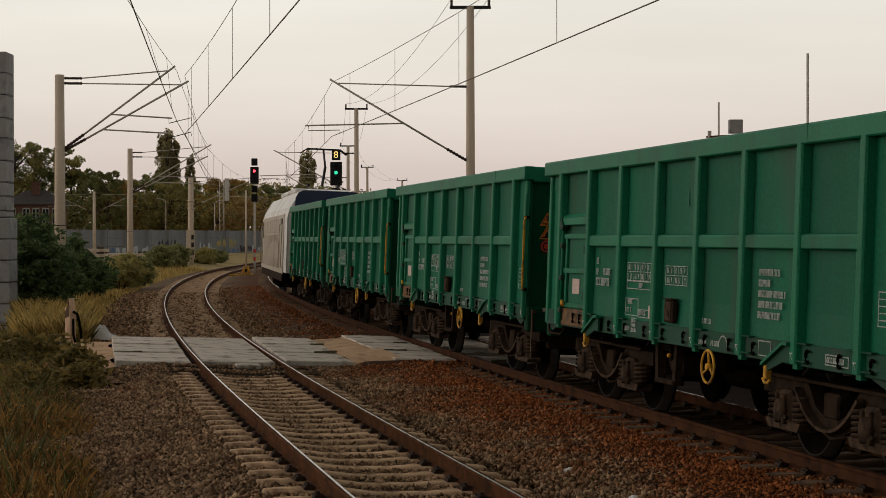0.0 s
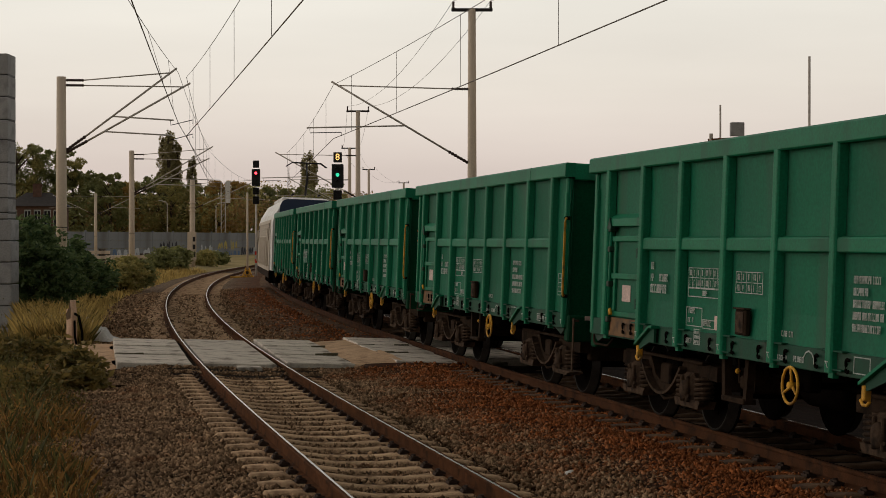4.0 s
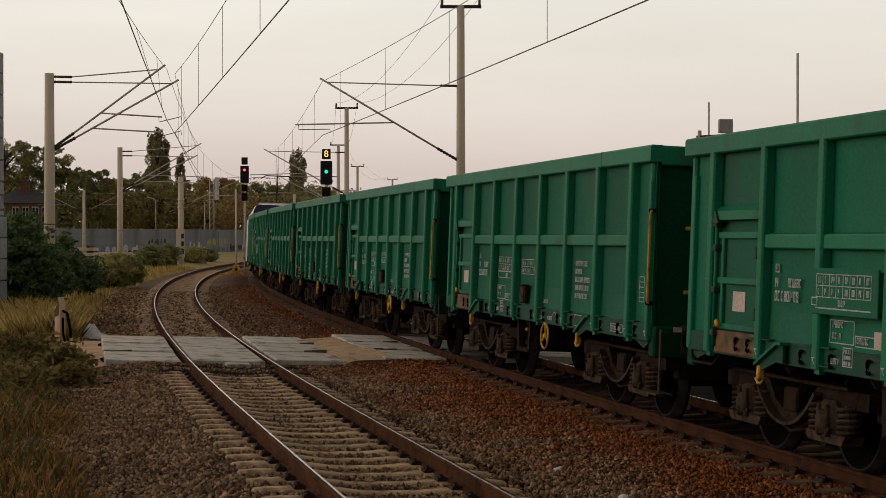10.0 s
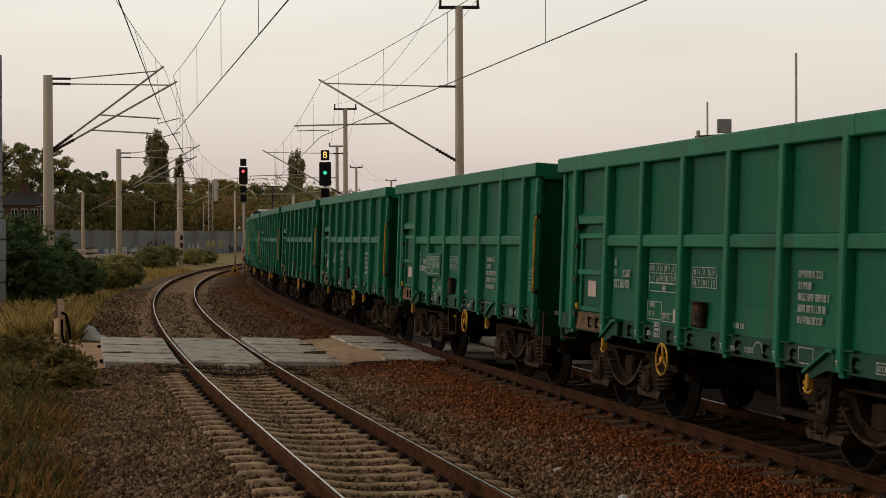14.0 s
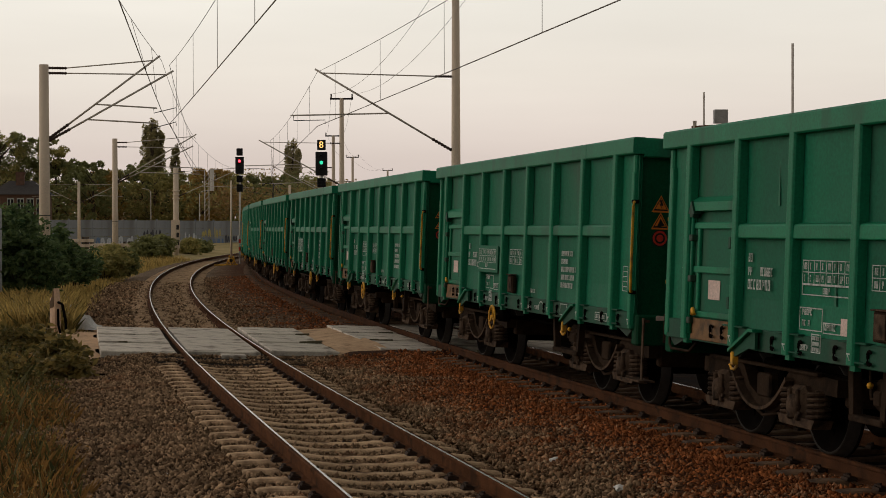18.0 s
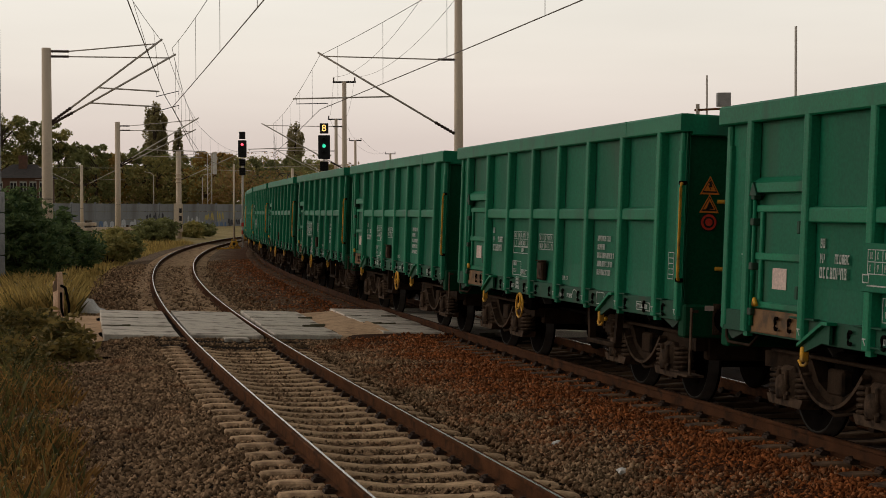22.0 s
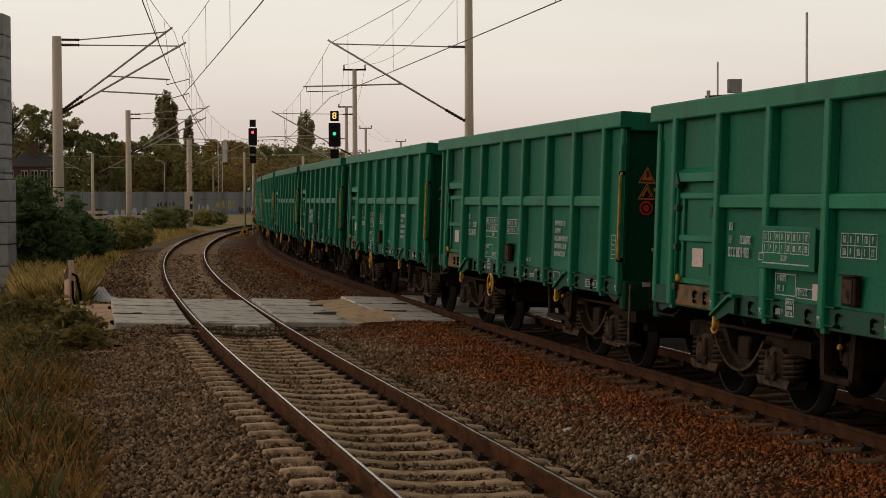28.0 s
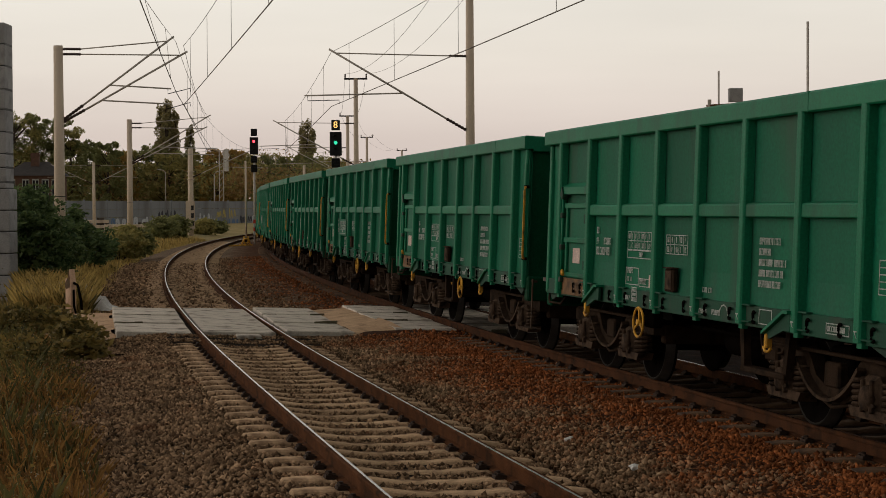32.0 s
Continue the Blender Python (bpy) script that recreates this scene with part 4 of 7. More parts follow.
    tube(bm, [(4.9, 1.38, 1.02), (4.85, 1.40, 0.92), (4.75, 1.42, 0.88), (4.25, 1.42, 0.88), (4.15, 1.38, 0.98)], 0.016, 6)
    part("step", bm, M_GRIME, w, "bent rod step")
    # gussets under the ends, edged in worn white
    for x0, x1 in ((-4.95, -4.45), (4.93, 4.45)):
        bm = bmesh.new()
        prism(bm, [(x0, 1.0), (x1, 1.0), (x0 * 0.965, 0.91)], "y", 1.25, 1.38)
        part("gusset", bm, M_GUSSET, w, "dull grey-green gusset")
    # data box on the sill
    bm = bmesh.new()
    x = HL - 4.90
    rbox(bm, x - 0.13, x + 0.13, 1.39, 1.45, 1.24, 1.50, 0.012)
    b_ = part("data_box", bm, M_GRIME, w, "dark card holder box")
    bm = bmesh.new()
    rbox(bm, x - 0.09, x + 0.10, 1.452, 1.46, 1.265, 1.475, 0.003)
    part("card", bm, M_WORN, b_, "brown stained card")
    bm = bmesh.new()
    rbox(bm, x - 0.14, x + 0.14, 1.39, 1.475, 1.50, 1.515, 0.004)
    part("rain_lip", bm, M_WORN, b_)
    # underslung tanks and rods
    bm = bmesh.new()
    lathe(bm, [(-0.5, 0.02), (-0.48, 0.15), (-0.42, 0.19), (0.42, 0.19), (0.48, 0.15), (0.5, 0.02)], 16, "x", (-0.2, 0.55, 0.72))
    part("air_tank", bm, M_BLACK, w, "black brake air reservoir")
    bm = bmesh.new()
    tube(bm, [(-2.2, 0.9, 0.82), (2.2, 0.9, 0.82)], 0.025, 6)
    tube(bm, [(-4.6, -0.5, 0.9), (4.6, -0.5, 0.9)], 0.03, 6)
    part("brake_rod", bm, M_BLACK, w)
    bm = bmesh.new()
    rbox(bm, HL - 4.28, HL - 4.10, PY + 0.002, PY + 0.006, 1.25, 1.40, 0.001)
    part("paper_label", bm, M_PAPER, w, "small pinkish paper label")
    # painted markings on the near side
    y = PY + 0.002
    bm = bmesh.new()
    letters(bm, HL - 2.15, 1.59, 0.10, 8, y, 0.5, 5)
    part("number_marking", bm, M_WHITE, w, "white painted running number row")
    for x0, z0, n, sd, mean in ((2.15, 1.86, 2, 3, 0.5), (2.15, 1.725, 2, 4, 0.5), (2.43, 1.725, 7, 32, 0.46)):
        bm = bmesh.new()
        letters(bm, HL - x0, z0, 0.085, n, y, mean, sd)
        part("number_marking", bm, M_WHITE, w, "white painted running number row")
    word("TEN", 0.115, (HL - 2.43, y + 0.001, 1.86), M_WHITE, w)
    word("Eamnos", 0.125, (HL - 2.15, y + 0.001, 1.475), M_WHITE, w)
    bm = bmesh.new()
    cells(bm, HL - 5.28, HL - 4.62, 1.66, 1.88, y, 5, 2, 50)
    part("load_table", bm, M_WHITE, w, "white painted load table")
    for i, n in enumerate((16, 9, 20, 18, 16)):
        bm = bmesh.new()
        letters(bm, HL - 7.18, 1.82 - i * 0.105, 0.068, n, y, 0.38, 70 + i)
        part("owner_line", bm, M_WHITE, w, "white line of owner lettering")
    bm = bmesh.new()
    outline(bm, HL - 9.80, HL - 9.63, 1.44, 1.74, y, 0.009)
    for i in range(4):
        bx(bm, HL - 9.80, HL - 9.63, y, y + 0.0028, 1.49 + 0.06 * i, 1.50 + 0.06 * i)
    part("inspection_grid", bm, M_WHITE, w, "white inspection grid")
    def mark(draw):
        bm = bmesh.new()
        draw(bm)
        part("small_marking", bm, M_WHITE, w, "small white technical marking")

    for x0, z0, n in ((3.8, 1.28, 5), (3.4, 1.08, 4), (5.75, 1.28, 6), (5.75, 1.05, 5), (6.1, 1.06, 5)):
        mark(lambda bm: letters(bm, HL - x0, z0, 0.055, n, y + (0.035 if z0 < 1.2 else 0), 0.65, int(x0 * 10 + z0 * 100)))

    def panel_a(bm):
        outline(bm, HL - 3.75, HL - 3.3, 1.26, 1.47, y, 0.01)
        for z0, n in ((1.40, 5), (1.30, 4)):
            letters(bm, HL - 3.35, z0, 0.055, n, y, 0.65, int(z0 * 100))

    def panel_b(bm):
        outline(bm, HL - 9.2, HL - 8.75, 1.05, 1.15, y + 0.035, 0.01)
        letters(bm, HL - 8.78, 1.075, 0.05, 9, y + 0.035, 0.6, 5)

    def panel_c(bm):
        outline(bm, HL - 3.12, HL - 2.98, 1.62, 1.76, y, 0.012)
        letters(bm, HL - 3.01, 1.65, 0.08, 2, y, 0.7, 77)

    def panel_d(bm):
        outline(bm, HL - 3.80, HL - 3.62, 1.07, 1.24, y + 0.035, 0.01)
        for i in range(3):
            letters(bm, HL - 3.64, 1.085 + 0.05 * i, 0.035, 6, y + 0.035, 0.5, 60 + i)

    def arch(bm):
        xc, zc = HL - 6.42, 1.06
        for k in range(6):
            a0, a1 = pi * k / 6, pi * (k + 1) / 6
            prism(bm, [(xc + r * cos(q), zc + r * sin(q)) for r, q in ((0.11, a0), (0.11, a1), (0.125, a1), (0.125, a0))], "y", y + 0.035, y + 0.038)

    mark(lambda bm: outline(bm, HL - 4.2, HL - 3.77, 1.25, 1.35, y, 0.01))
    mark(lambda bm: outline(bm, HL - 7.6, HL - 7.3, 1.04, 1.19, y + 0.035, 0.01))
    for draw in (panel_a, panel_b, panel_c, panel_d, arch):
        mark(draw)
    bm = bmesh.new()
    for z0 in (1.16, 1.33, 1.50):
        outline(bm, HL - 0.64, HL - 0.50, z0, z0 + 0.12, y, 0.008)
        letters(bm, HL - 0.515, z0 + 0.03, 0.06, 2, y, 0.8, int(z0 * 100))
    prism(bm, [(HL - 0.63, 1.64), (HL - 0.62, 1.64), (HL - 0.56, 1.76), (HL - 0.46, 1.76), (HL - 0.46, 1.77), (HL - 0.57, 1.77)], "y", y, y + 0.003)
    part("capacity_marking", bm, M_WHITE, w, "white capacity symbols")
    for x in (3.11, -3.17):
        bogie(w, x)
    return w


def handbrake(w, variant):
    """Handbrake wheel and its hanger; it stands at one of two places."""
    off, fr = (6.13, 4.35) if variant == "A" else (3.99, 7.05)
    x = (HL - off) * KX
    hb = new("handbrake", HB_WHEEL)
    hb.parent = w
    hb.matrix_basis = pose(x, 1.46, 0.785)
    hb["label"] = "yellow handbrake wheel"
    sh = new("brake_shaft", HB_SHAFT)
    sh.parent = w
    sh.matrix_basis = pose(x, 1.0, 0.785)
    fx = (HL - fr) * KX
    fm = new("valve_frame", VALVE[variant])
    fm.parent = w
    fm.matrix_basis = pose(fx, 0, 0)
    fm["label"] = "grimy hanging valve frame"
    kn = new("valve_knob", KNOB)
    kn.parent = w
    kn.matrix_basis = pose(fx + 0.12, 1.16, 0.78)
    kn["label"] = "small yellow valve knob"


def hb_meshes():
    bm = bmesh.new()
    ring(bm, (0, 0, 0), 0.172, 0.015, "y", 28, 8)
    for k in range(3):
        a = pi / 2 + k * 2 * pi / 3
        tube(bm, [(0, -0.02, 0), (0.09 * cos(a), -0.01, 0.09 * sin(a)), (0.17 * cos(a), 0, 0.17 * sin(a))], [0.022, 0.014, 0.012], 6)
    lathe(bm, [(-0.05, 0.035), (0.02, 0.035)], 10, "y")
    w1 = mesh_of("handbrake", bm, M_YELLOW)
    bm = bmesh.new()
    tube(bm, [(0, -0.4, 0), (0, 0.42, 0)], 0.03, 8)
    rbox(bm, -0.14, 0.14, 0.2, 0.34, -0.06, 0.2, 0.02)
    w2 = mesh_of("brake_shaft", bm, M_BLACK)
    vs = {}
    for v, half in (("A", 0.32), ("B", 0.58)):
        bm = bmesh.new()
        for x in (-half, half):
            prism(bm, [(x - 0.05, 1.02), (x + 0.05, 1.02), (x * 0.86 + 0.04, 0.5), (x * 0.86 - 0.04, 0.5)], "y", 1.17, 1.25)
        rbox(bm, -half * 0.92, half * 0.92, 1.12, 1.27, 0.46, 0.52, 0.01)
        rbox(bm, -half * 0.4, half * 0.45, 0.75, 1.1, 0.56, 0.84, 0.03)
        rbox(bm, -half * 0.15, half * 0.3, 1.05, 1.15, 0.6, 0.74, 0.02)
        tube(bm, [(-half * 0.7, 1.1, 0.95), (-half * 0.3, 1.12, 0.7), (half * 0.5, 1.12, 0.66), (half * 0.75, 1.1, 0.95)], 0.018, 6)
        vs[v] = mesh_of("valve_frame", bm, M_GRIME)
    bm = bmesh.new()
    lathe(bm, [(-0.03, 0.006), (-0.02, 0.024), (0.0, 0.032), (0.02, 0.024), (0.03, 0.006)], 10, "y")
    k = mesh_of("valve_knob", bm, M_YELLOW)
    return w1, w2, vs, k


HB_WHEEL, HB_SHAFT, VALVE, KNOB = hb_meshes()


def sign_meshes():
    """Triangular and round warning plates for the end wall; they face -x."""
    out = []
    small = 0.84
    for kind in range(3):
        bm = bmesh.new()
        if kind < 2:
            for s_, d_, mi in ((1.0, 0.0, 0), (0.8, 0.002, 2), (0.62, 0.004, 0)):
                t = bmesh.new()
                prism(t, [(-0.135 * s_, -0.115 * s_), (0.135 * s_, -0.115 * s_), (0, 0.125 * s_)], "x", -0.004 - d_, 0)
                for f in t.faces:
                    f.material_index = mi
                merge(bm, t)
            t = bmesh.new()
            if kind == 0:
                prism(t, [(-0.01, 0.06), (0.025, 0.05), (-0.0, 0.0), (0.03, 0.01), (-0.02, -0.085), (0.0, -0.02), (-0.03, -0.02)], "x", -0.012, -0.009)
            else:
                prism(t, [(-0.06, -0.06), (0.05, -0.08), (0.03, -0.03), (0.0, 0.04), (-0.02, 0.0)], "x", -0.012, -0.009)
            for f in t.faces:
                f.material_index = 2
            merge(bm, t)
        else:
            for r_, d_, mi in ((0.12, 0.003, 2), (0.105, 0.005, 1), (0.075, 0.007, 2), (0.05, 0.009, 1)):
                t = bmesh.new()
                lathe(t, [(-d_, r_), (0, r_)], 20, "x")
                for f in t.faces:
                    f.material_index = mi
                merge(bm, t)
        bmesh.ops.scale(bm, vec=(1, small, small), verts=bm.verts)
        out.append(mesh_of("warning_plate", bm, [M_SIGNO, M_SIGNR, M_SIGNB]))
    return out


SIGNS = sign_meshes()


def end_signs(w):
    for k, (me, z) in enumerate(zip(SIGNS, (2.43, 2.23, 2.03))):
        o_ = new("warning_plate", me)
        o_.parent = w
        o_.matrix_basis = pose(-4.97 * KX, 1.09, z)
        o_["label"] = ("orange electric warning triangle", "orange warning triangle", "red round warning plate")[k]


def table_meshes():
    bm = bmesh.new()
    cells(bm, HL - 4.25, HL - 3.33, 1.68, 1.90, 1.387, 8, 2, 90)
    outline(bm, HL - 4.25, HL - 3.33, 1.58, 1.68, 1.387, 0.01)
    letters(bm, HL - 3.74, 1.60, 0.055, 3, 1.387, 0.6, 95)
    t1 = mesh_of("data_table", bm, M_WHITE)
    bm = bmesh.new()
    rbox(bm, HL - 4.33, HL - 3.12, 1.475, 1.495, 1.51, 1.92, 0.006)
    for x in (HL - 4.3, HL - 3.2):
        rbox(bm, x - 0.02, x + 0.02, 1.40, 1.49, 1.55, 1.9, 0.006)
    t2 = mesh_of("data_board", bm, M_GREENP)
    bm = bmesh.new()
    cells(bm, HL - 4.22, HL - 3.22, 1.66, 1.87, 1.4955, 8, 2, 91)
    bx(bm, HL - 4.22, HL - 3.22, 1.4955, 1.498, 1.56, 1.572)
    letters(bm, HL - 3.64, 1.59, 0.055, 3, 1.4955, 0.6, 95)
    outline(bm, HL - 3.25, HL - 3.14, 1.585, 1.66, 1.4955, 0.01)
    t3 = mesh_of("data_table", bm, M_WHITE)
    return t1, t2, t3


TABLES = table_meshes()


def table(w, board):
    if board:
        b = new("data_board", TABLES[1])
        b.parent = w
        b["label"] = "green raised data board with white table"
        t = new("data_table", TABLES[2])
        t.parent = b
    else:
        t = new("data_table", TABLES[0])
        t.parent = w
        t["label"] = "white painted data table"


def squeeze(ob, seen):
    """Bring a thing's parts to the true length; bogies only move."""
    for c in ob.children:
        c.matrix_basis = Matrix.Translation((c.matrix_basis.translation.x * (KX - 1), 0, 0)) @ c.matrix_basis
        if c.name.startswith("bogie"):
            continue
        if c.data and c.data.name not in seen:
            seen.add(c.data.name)
            for v in c.data.vertices:
                v.co.x *= KX
                v.co.z += DROP if v.co.z < 3.1 else 0.5 * DROP
        squeeze(c, seen)


WAGONS = []
proto = gondola()
squeeze(proto, set())
for me in TABLES:
    for v in me.vertices:
        v.co.x *= KX
        v.co.z += DROP
for k in range(1, 18):
    wag = proto if k == 1 else copy_thing(proto, pose(0, 0, 0))
    WAGONS.append(wag)
for k, wag in enumerate(WAGONS, 1):
    handbrake(wag, "B" if k in (8, 9, 11, 12, 13, 14, 17) else "A")
    table(wag, k in (2, 7, 9, 12, 15))
    if k in (3, 8, 9, 11, 12, 13, 14):
        end_signs(wag)
        tagged(wag, "green four-axle open freight wagon with orange warning plates on its end")


def scrape(w, off, z, h, seed):
    """A pale upright scrape in the paint of one panel."""
    r = random.Random(seed)
    bm = bmesh.new()
    x, y = (HL - off) * KX, 1.372
    left = [(x - 0.008 - r.uniform(0, 0.022), z + h * k / 6) for k in range(7)]
    right = [(x + 0.005 + r.uniform(0, 0.018), z + h * (6 - k) / 6) for k in range(7)]
    prism(bm, left + right, "y", y, y + 0.004)
    part("paint_scrape", bm, M_SCRAPE, w, "pale scraped paint streak")


for k, off, z, h in ((10, 2.75, 2.35, 0.5), (10, 3.95, 1.45, 0.4), (4, 5.2, 2.5, 0.3), (13, 7.4, 2.4, 0.35), (7, 4.9, 2.3, 0.4), (16, 6.3, 2.6, 0.3)):
    scrape(WAGONS[k - 1], off, z, h, k * 7 + int(z * 10))


def loco():
    w = thing("electric_locomotive", "white electric locomotive with a navy blue roof end", "locomotive")
    out = [(-1.48, 0.95), (-1.5, 2.9), (-1.43, 3.2), (-1.12, 3.74), (-0.7, 3.9), (0.7, 3.9), (1.12, 3.74), (1.43, 3.2), (1.5, 2.9), (1.48, 0.95)]
    bm = bmesh.new()
    prism(bm, out, "x", -7.6, 7.6)
    part("body", bm, M_LOCOW, w, "white ribbed locomotive body")
    for sx in (1, -1):
        bm = bmesh.new()
        lo = [bm.verts.new((sx * 7.6, y, z)) for y, z in out]
        hi = [bm.verts.new((sx * (8.25 - 0.12 * max(0.0, z - 2.9)), y * 0.96, z * 0.985)) for y, z in out]
        for i in range(len(out) - 1):
            bm.faces.new((lo[i], lo[i + 1], hi[i + 1], hi[i]))
        bm.faces.new(hi)
        bm.faces.new((lo[0], lo[-1], hi[-1], hi[0]))
        part("cab_front", bm, M_LOCOW, w, "white cab front")
        bm = bmesh.new()
        fr = [(-1.22, 2.5), (-1.22, 3.0), (-1.17, 3.55), (-1.08, 3.74), (-0.9, 3.83), (0.9, 3.83), (1.08, 3.74), (1.17, 3.55), (1.22, 3.0), (1.22, 2.5)]
        v0 = [bm.verts.new((sx * (8.27 - 0.12 * max(0.0, z - 2.85)), y, z)) for y, z in fr]
        v1 = [bm.verts.new((sx * (8.1 - 0.12 * max(0.0, z - 2.85)), y, z)) for y, z in fr]
        bm.faces.new(v0)
        for i in range(len(fr)):
            bm.faces.new((v0[i], v0[(i + 1) % len(fr)], v1[(i + 1) % len(fr)], v1[i]))
        part("cab_panel", bm, M_LOCOB, w, "navy blue upper cab panel")
        bm = bmesh.new()
        prism(bm, [(-0.9, 2.9), (0.9, 2.9), (0.85, 3.3), (-0.85, 3.3)], "x", sx * 8.1, sx * 8.235)
        part("windscreen", bm, M_GLASS, w, "dark cab windscreen")
        for sy in (1, -1):
            bm = bmesh.new()
            rbox(bm, sx * 6.7 - 0.26, sx * 6.7 + 0.26, sy * 1.515 - 0.02, sy * 1.515 + 0.02, 2.15, 2.85, 0.02)
            part("side_window", bm, M_GLASS, w, "dark cab side window")
            bm = bmesh.new()
            lathe(bm, [(0, 0.15), (sx * 0.05, 0.12), (sx * 0.3, 0.1), (sx * 0.32, 0.2), (sx * 0.4, 0.2)], 14, "x", (sx * 8.15, sy * 0.875, 1.05))
            part("buffer", bm, M_BLACK, w)
    for sy in (1, -1):
        bm = bmesh.new()
        rbox(bm, -7.62, 7.62, sy * 1.505 - 0.012, sy * 1.505 + 0.012, 0.9, 2.98, 0.008)
        part("side_skin", bm, M_LOCOS, w, "grubby cream side sheeting")
        for x in (-7.5, -5.95, 5.95, 7.5):
            bm = bmesh.new()
            tube(bm, [(x, sy * 1.53, 1.1), (x, sy * 1.575, 1.15), (x, sy * 1.575, 2.6), (x, sy * 1.53, 2.65)], 0.02, 6)
            part("grab_pole", bm, M_LOCOS, w)
        bm = bmesh.new()
        rbox(bm, -7.35, 7.35, sy * 1.49 - 0.02, sy * 1.49 + 0.02, 0.62, 0.9, 0.01)
        part("skirt", bm, M_GRIME, w, "grimy lower skirt")
        for x in np.arange(-5.2, 5.3, 1.3):
            bm = bmesh.new()
            for k in range(7):
                rbox(bm, x - 0.42, x + 0.42, sy * 1.525 - 0.012, sy * 1.525 + 0.012, 2.35 + 0.075 * k, 2.40 + 0.075 * k, 0.004)
            part("louvre", bm, M_LOCOS, w, "cream ventilation louvre")
        for x in np.arange(-5.6, 5.7, 0.7):
            bm = bmesh.new()
            rbox(bm, x - 0.02, x + 0.02, sy * 1.52 - 0.012, sy * 1.52 + 0.012, 1.05, 2.28, 0.006)
            part("side_rib", bm, M_LOCOS, w)
    bm = bmesh.new()
    rbox(bm, -3.4, 5.4, -0.9, 0.9, 3.85, 4.04, 0.05)
    part("roof_equipment", bm, M_LOCOW, w, "white roof box")
    # raised pantograph near the rear end
    bm = bmesh.new()
    x = -5.1
    for y in (-0.55, 0.55):
        tube(bm, [(x - 0.5, y, 4.1), (x + 0.5, y, 4.1)], 0.045, 6)
    tube(bm, [(x + 0.3, 0, 4.12), (x - 0.75, 0, 4.75)], 0.05, 6)
    tube(bm, [(x - 0.75, 0, 4.75), (x + 0.25, 0.0, 5.40)], 0.038, 6)
    for dx in (-0.2, 0.2):
        tube(bm, [(x + 0.25 + dx, -0.85, 5.28), (x + 0.25 + dx, -0.6, 5.45), (x + 0.25 + dx, 0.6, 5.45), (x + 0.25 + dx, 0.85, 5.28)], 0.024, 6)
    tube(bm, [(x + 0.05, 0, 5.42), (x + 0.45, 0, 5.42)], 0.03, 6)
    part("pantograph", bm, M_DARKMETAL, w, "raised dark pantograph")
    bm = bmesh.new()
    rbox(bm, -7.7, 7.7, -1.25, 1.25, 0.75, 1.0, 0.03)
    rbox(bm, -2.2, 2.2, -1.3, 1.3, 0.3, 0.9, 0.05)
    part("underframe", bm, M_BLACK, w)
    for x in (-4.3, 4.3):
        b = new("bogie")
        b.parent = w
        b.matrix_basis = pose(x, 0, 0)
        for sy in (1, -1):
            bm = bmesh.new()
            prism(bm, [(-2.0, 0.75), (2.0, 0.75), (1.9, 0.5), (0.5, 0.35), (-0.5, 0.35), (-1.9, 0.5)], "y", sy * 1.05 - 0.08, sy * 1.05 + 0.08)
            part("side_frame", bm, M_BLACK, b)
        for ax in (-1.3, 1.3):
            ws = new("wheelset", WHEELSET)
            ws.parent = b
            ws.matrix_basis = pose(ax, 0, 0.46)
    return w


LOCO = loco()


# ---- overhead line ----
def insulator(bm, p, q, r=0.06, n=7):
    """A ribbed insulator between two points."""
    p, q = Vector(p), Vector(q)
    pts, rs = [], []
    for i in range(2 * n + 1):
        pts.append(p + (q - p) * i / (2 * n))
        rs.append(r if i % 2 else r * 0.55)
    tube(bm, pts, rs, 8)


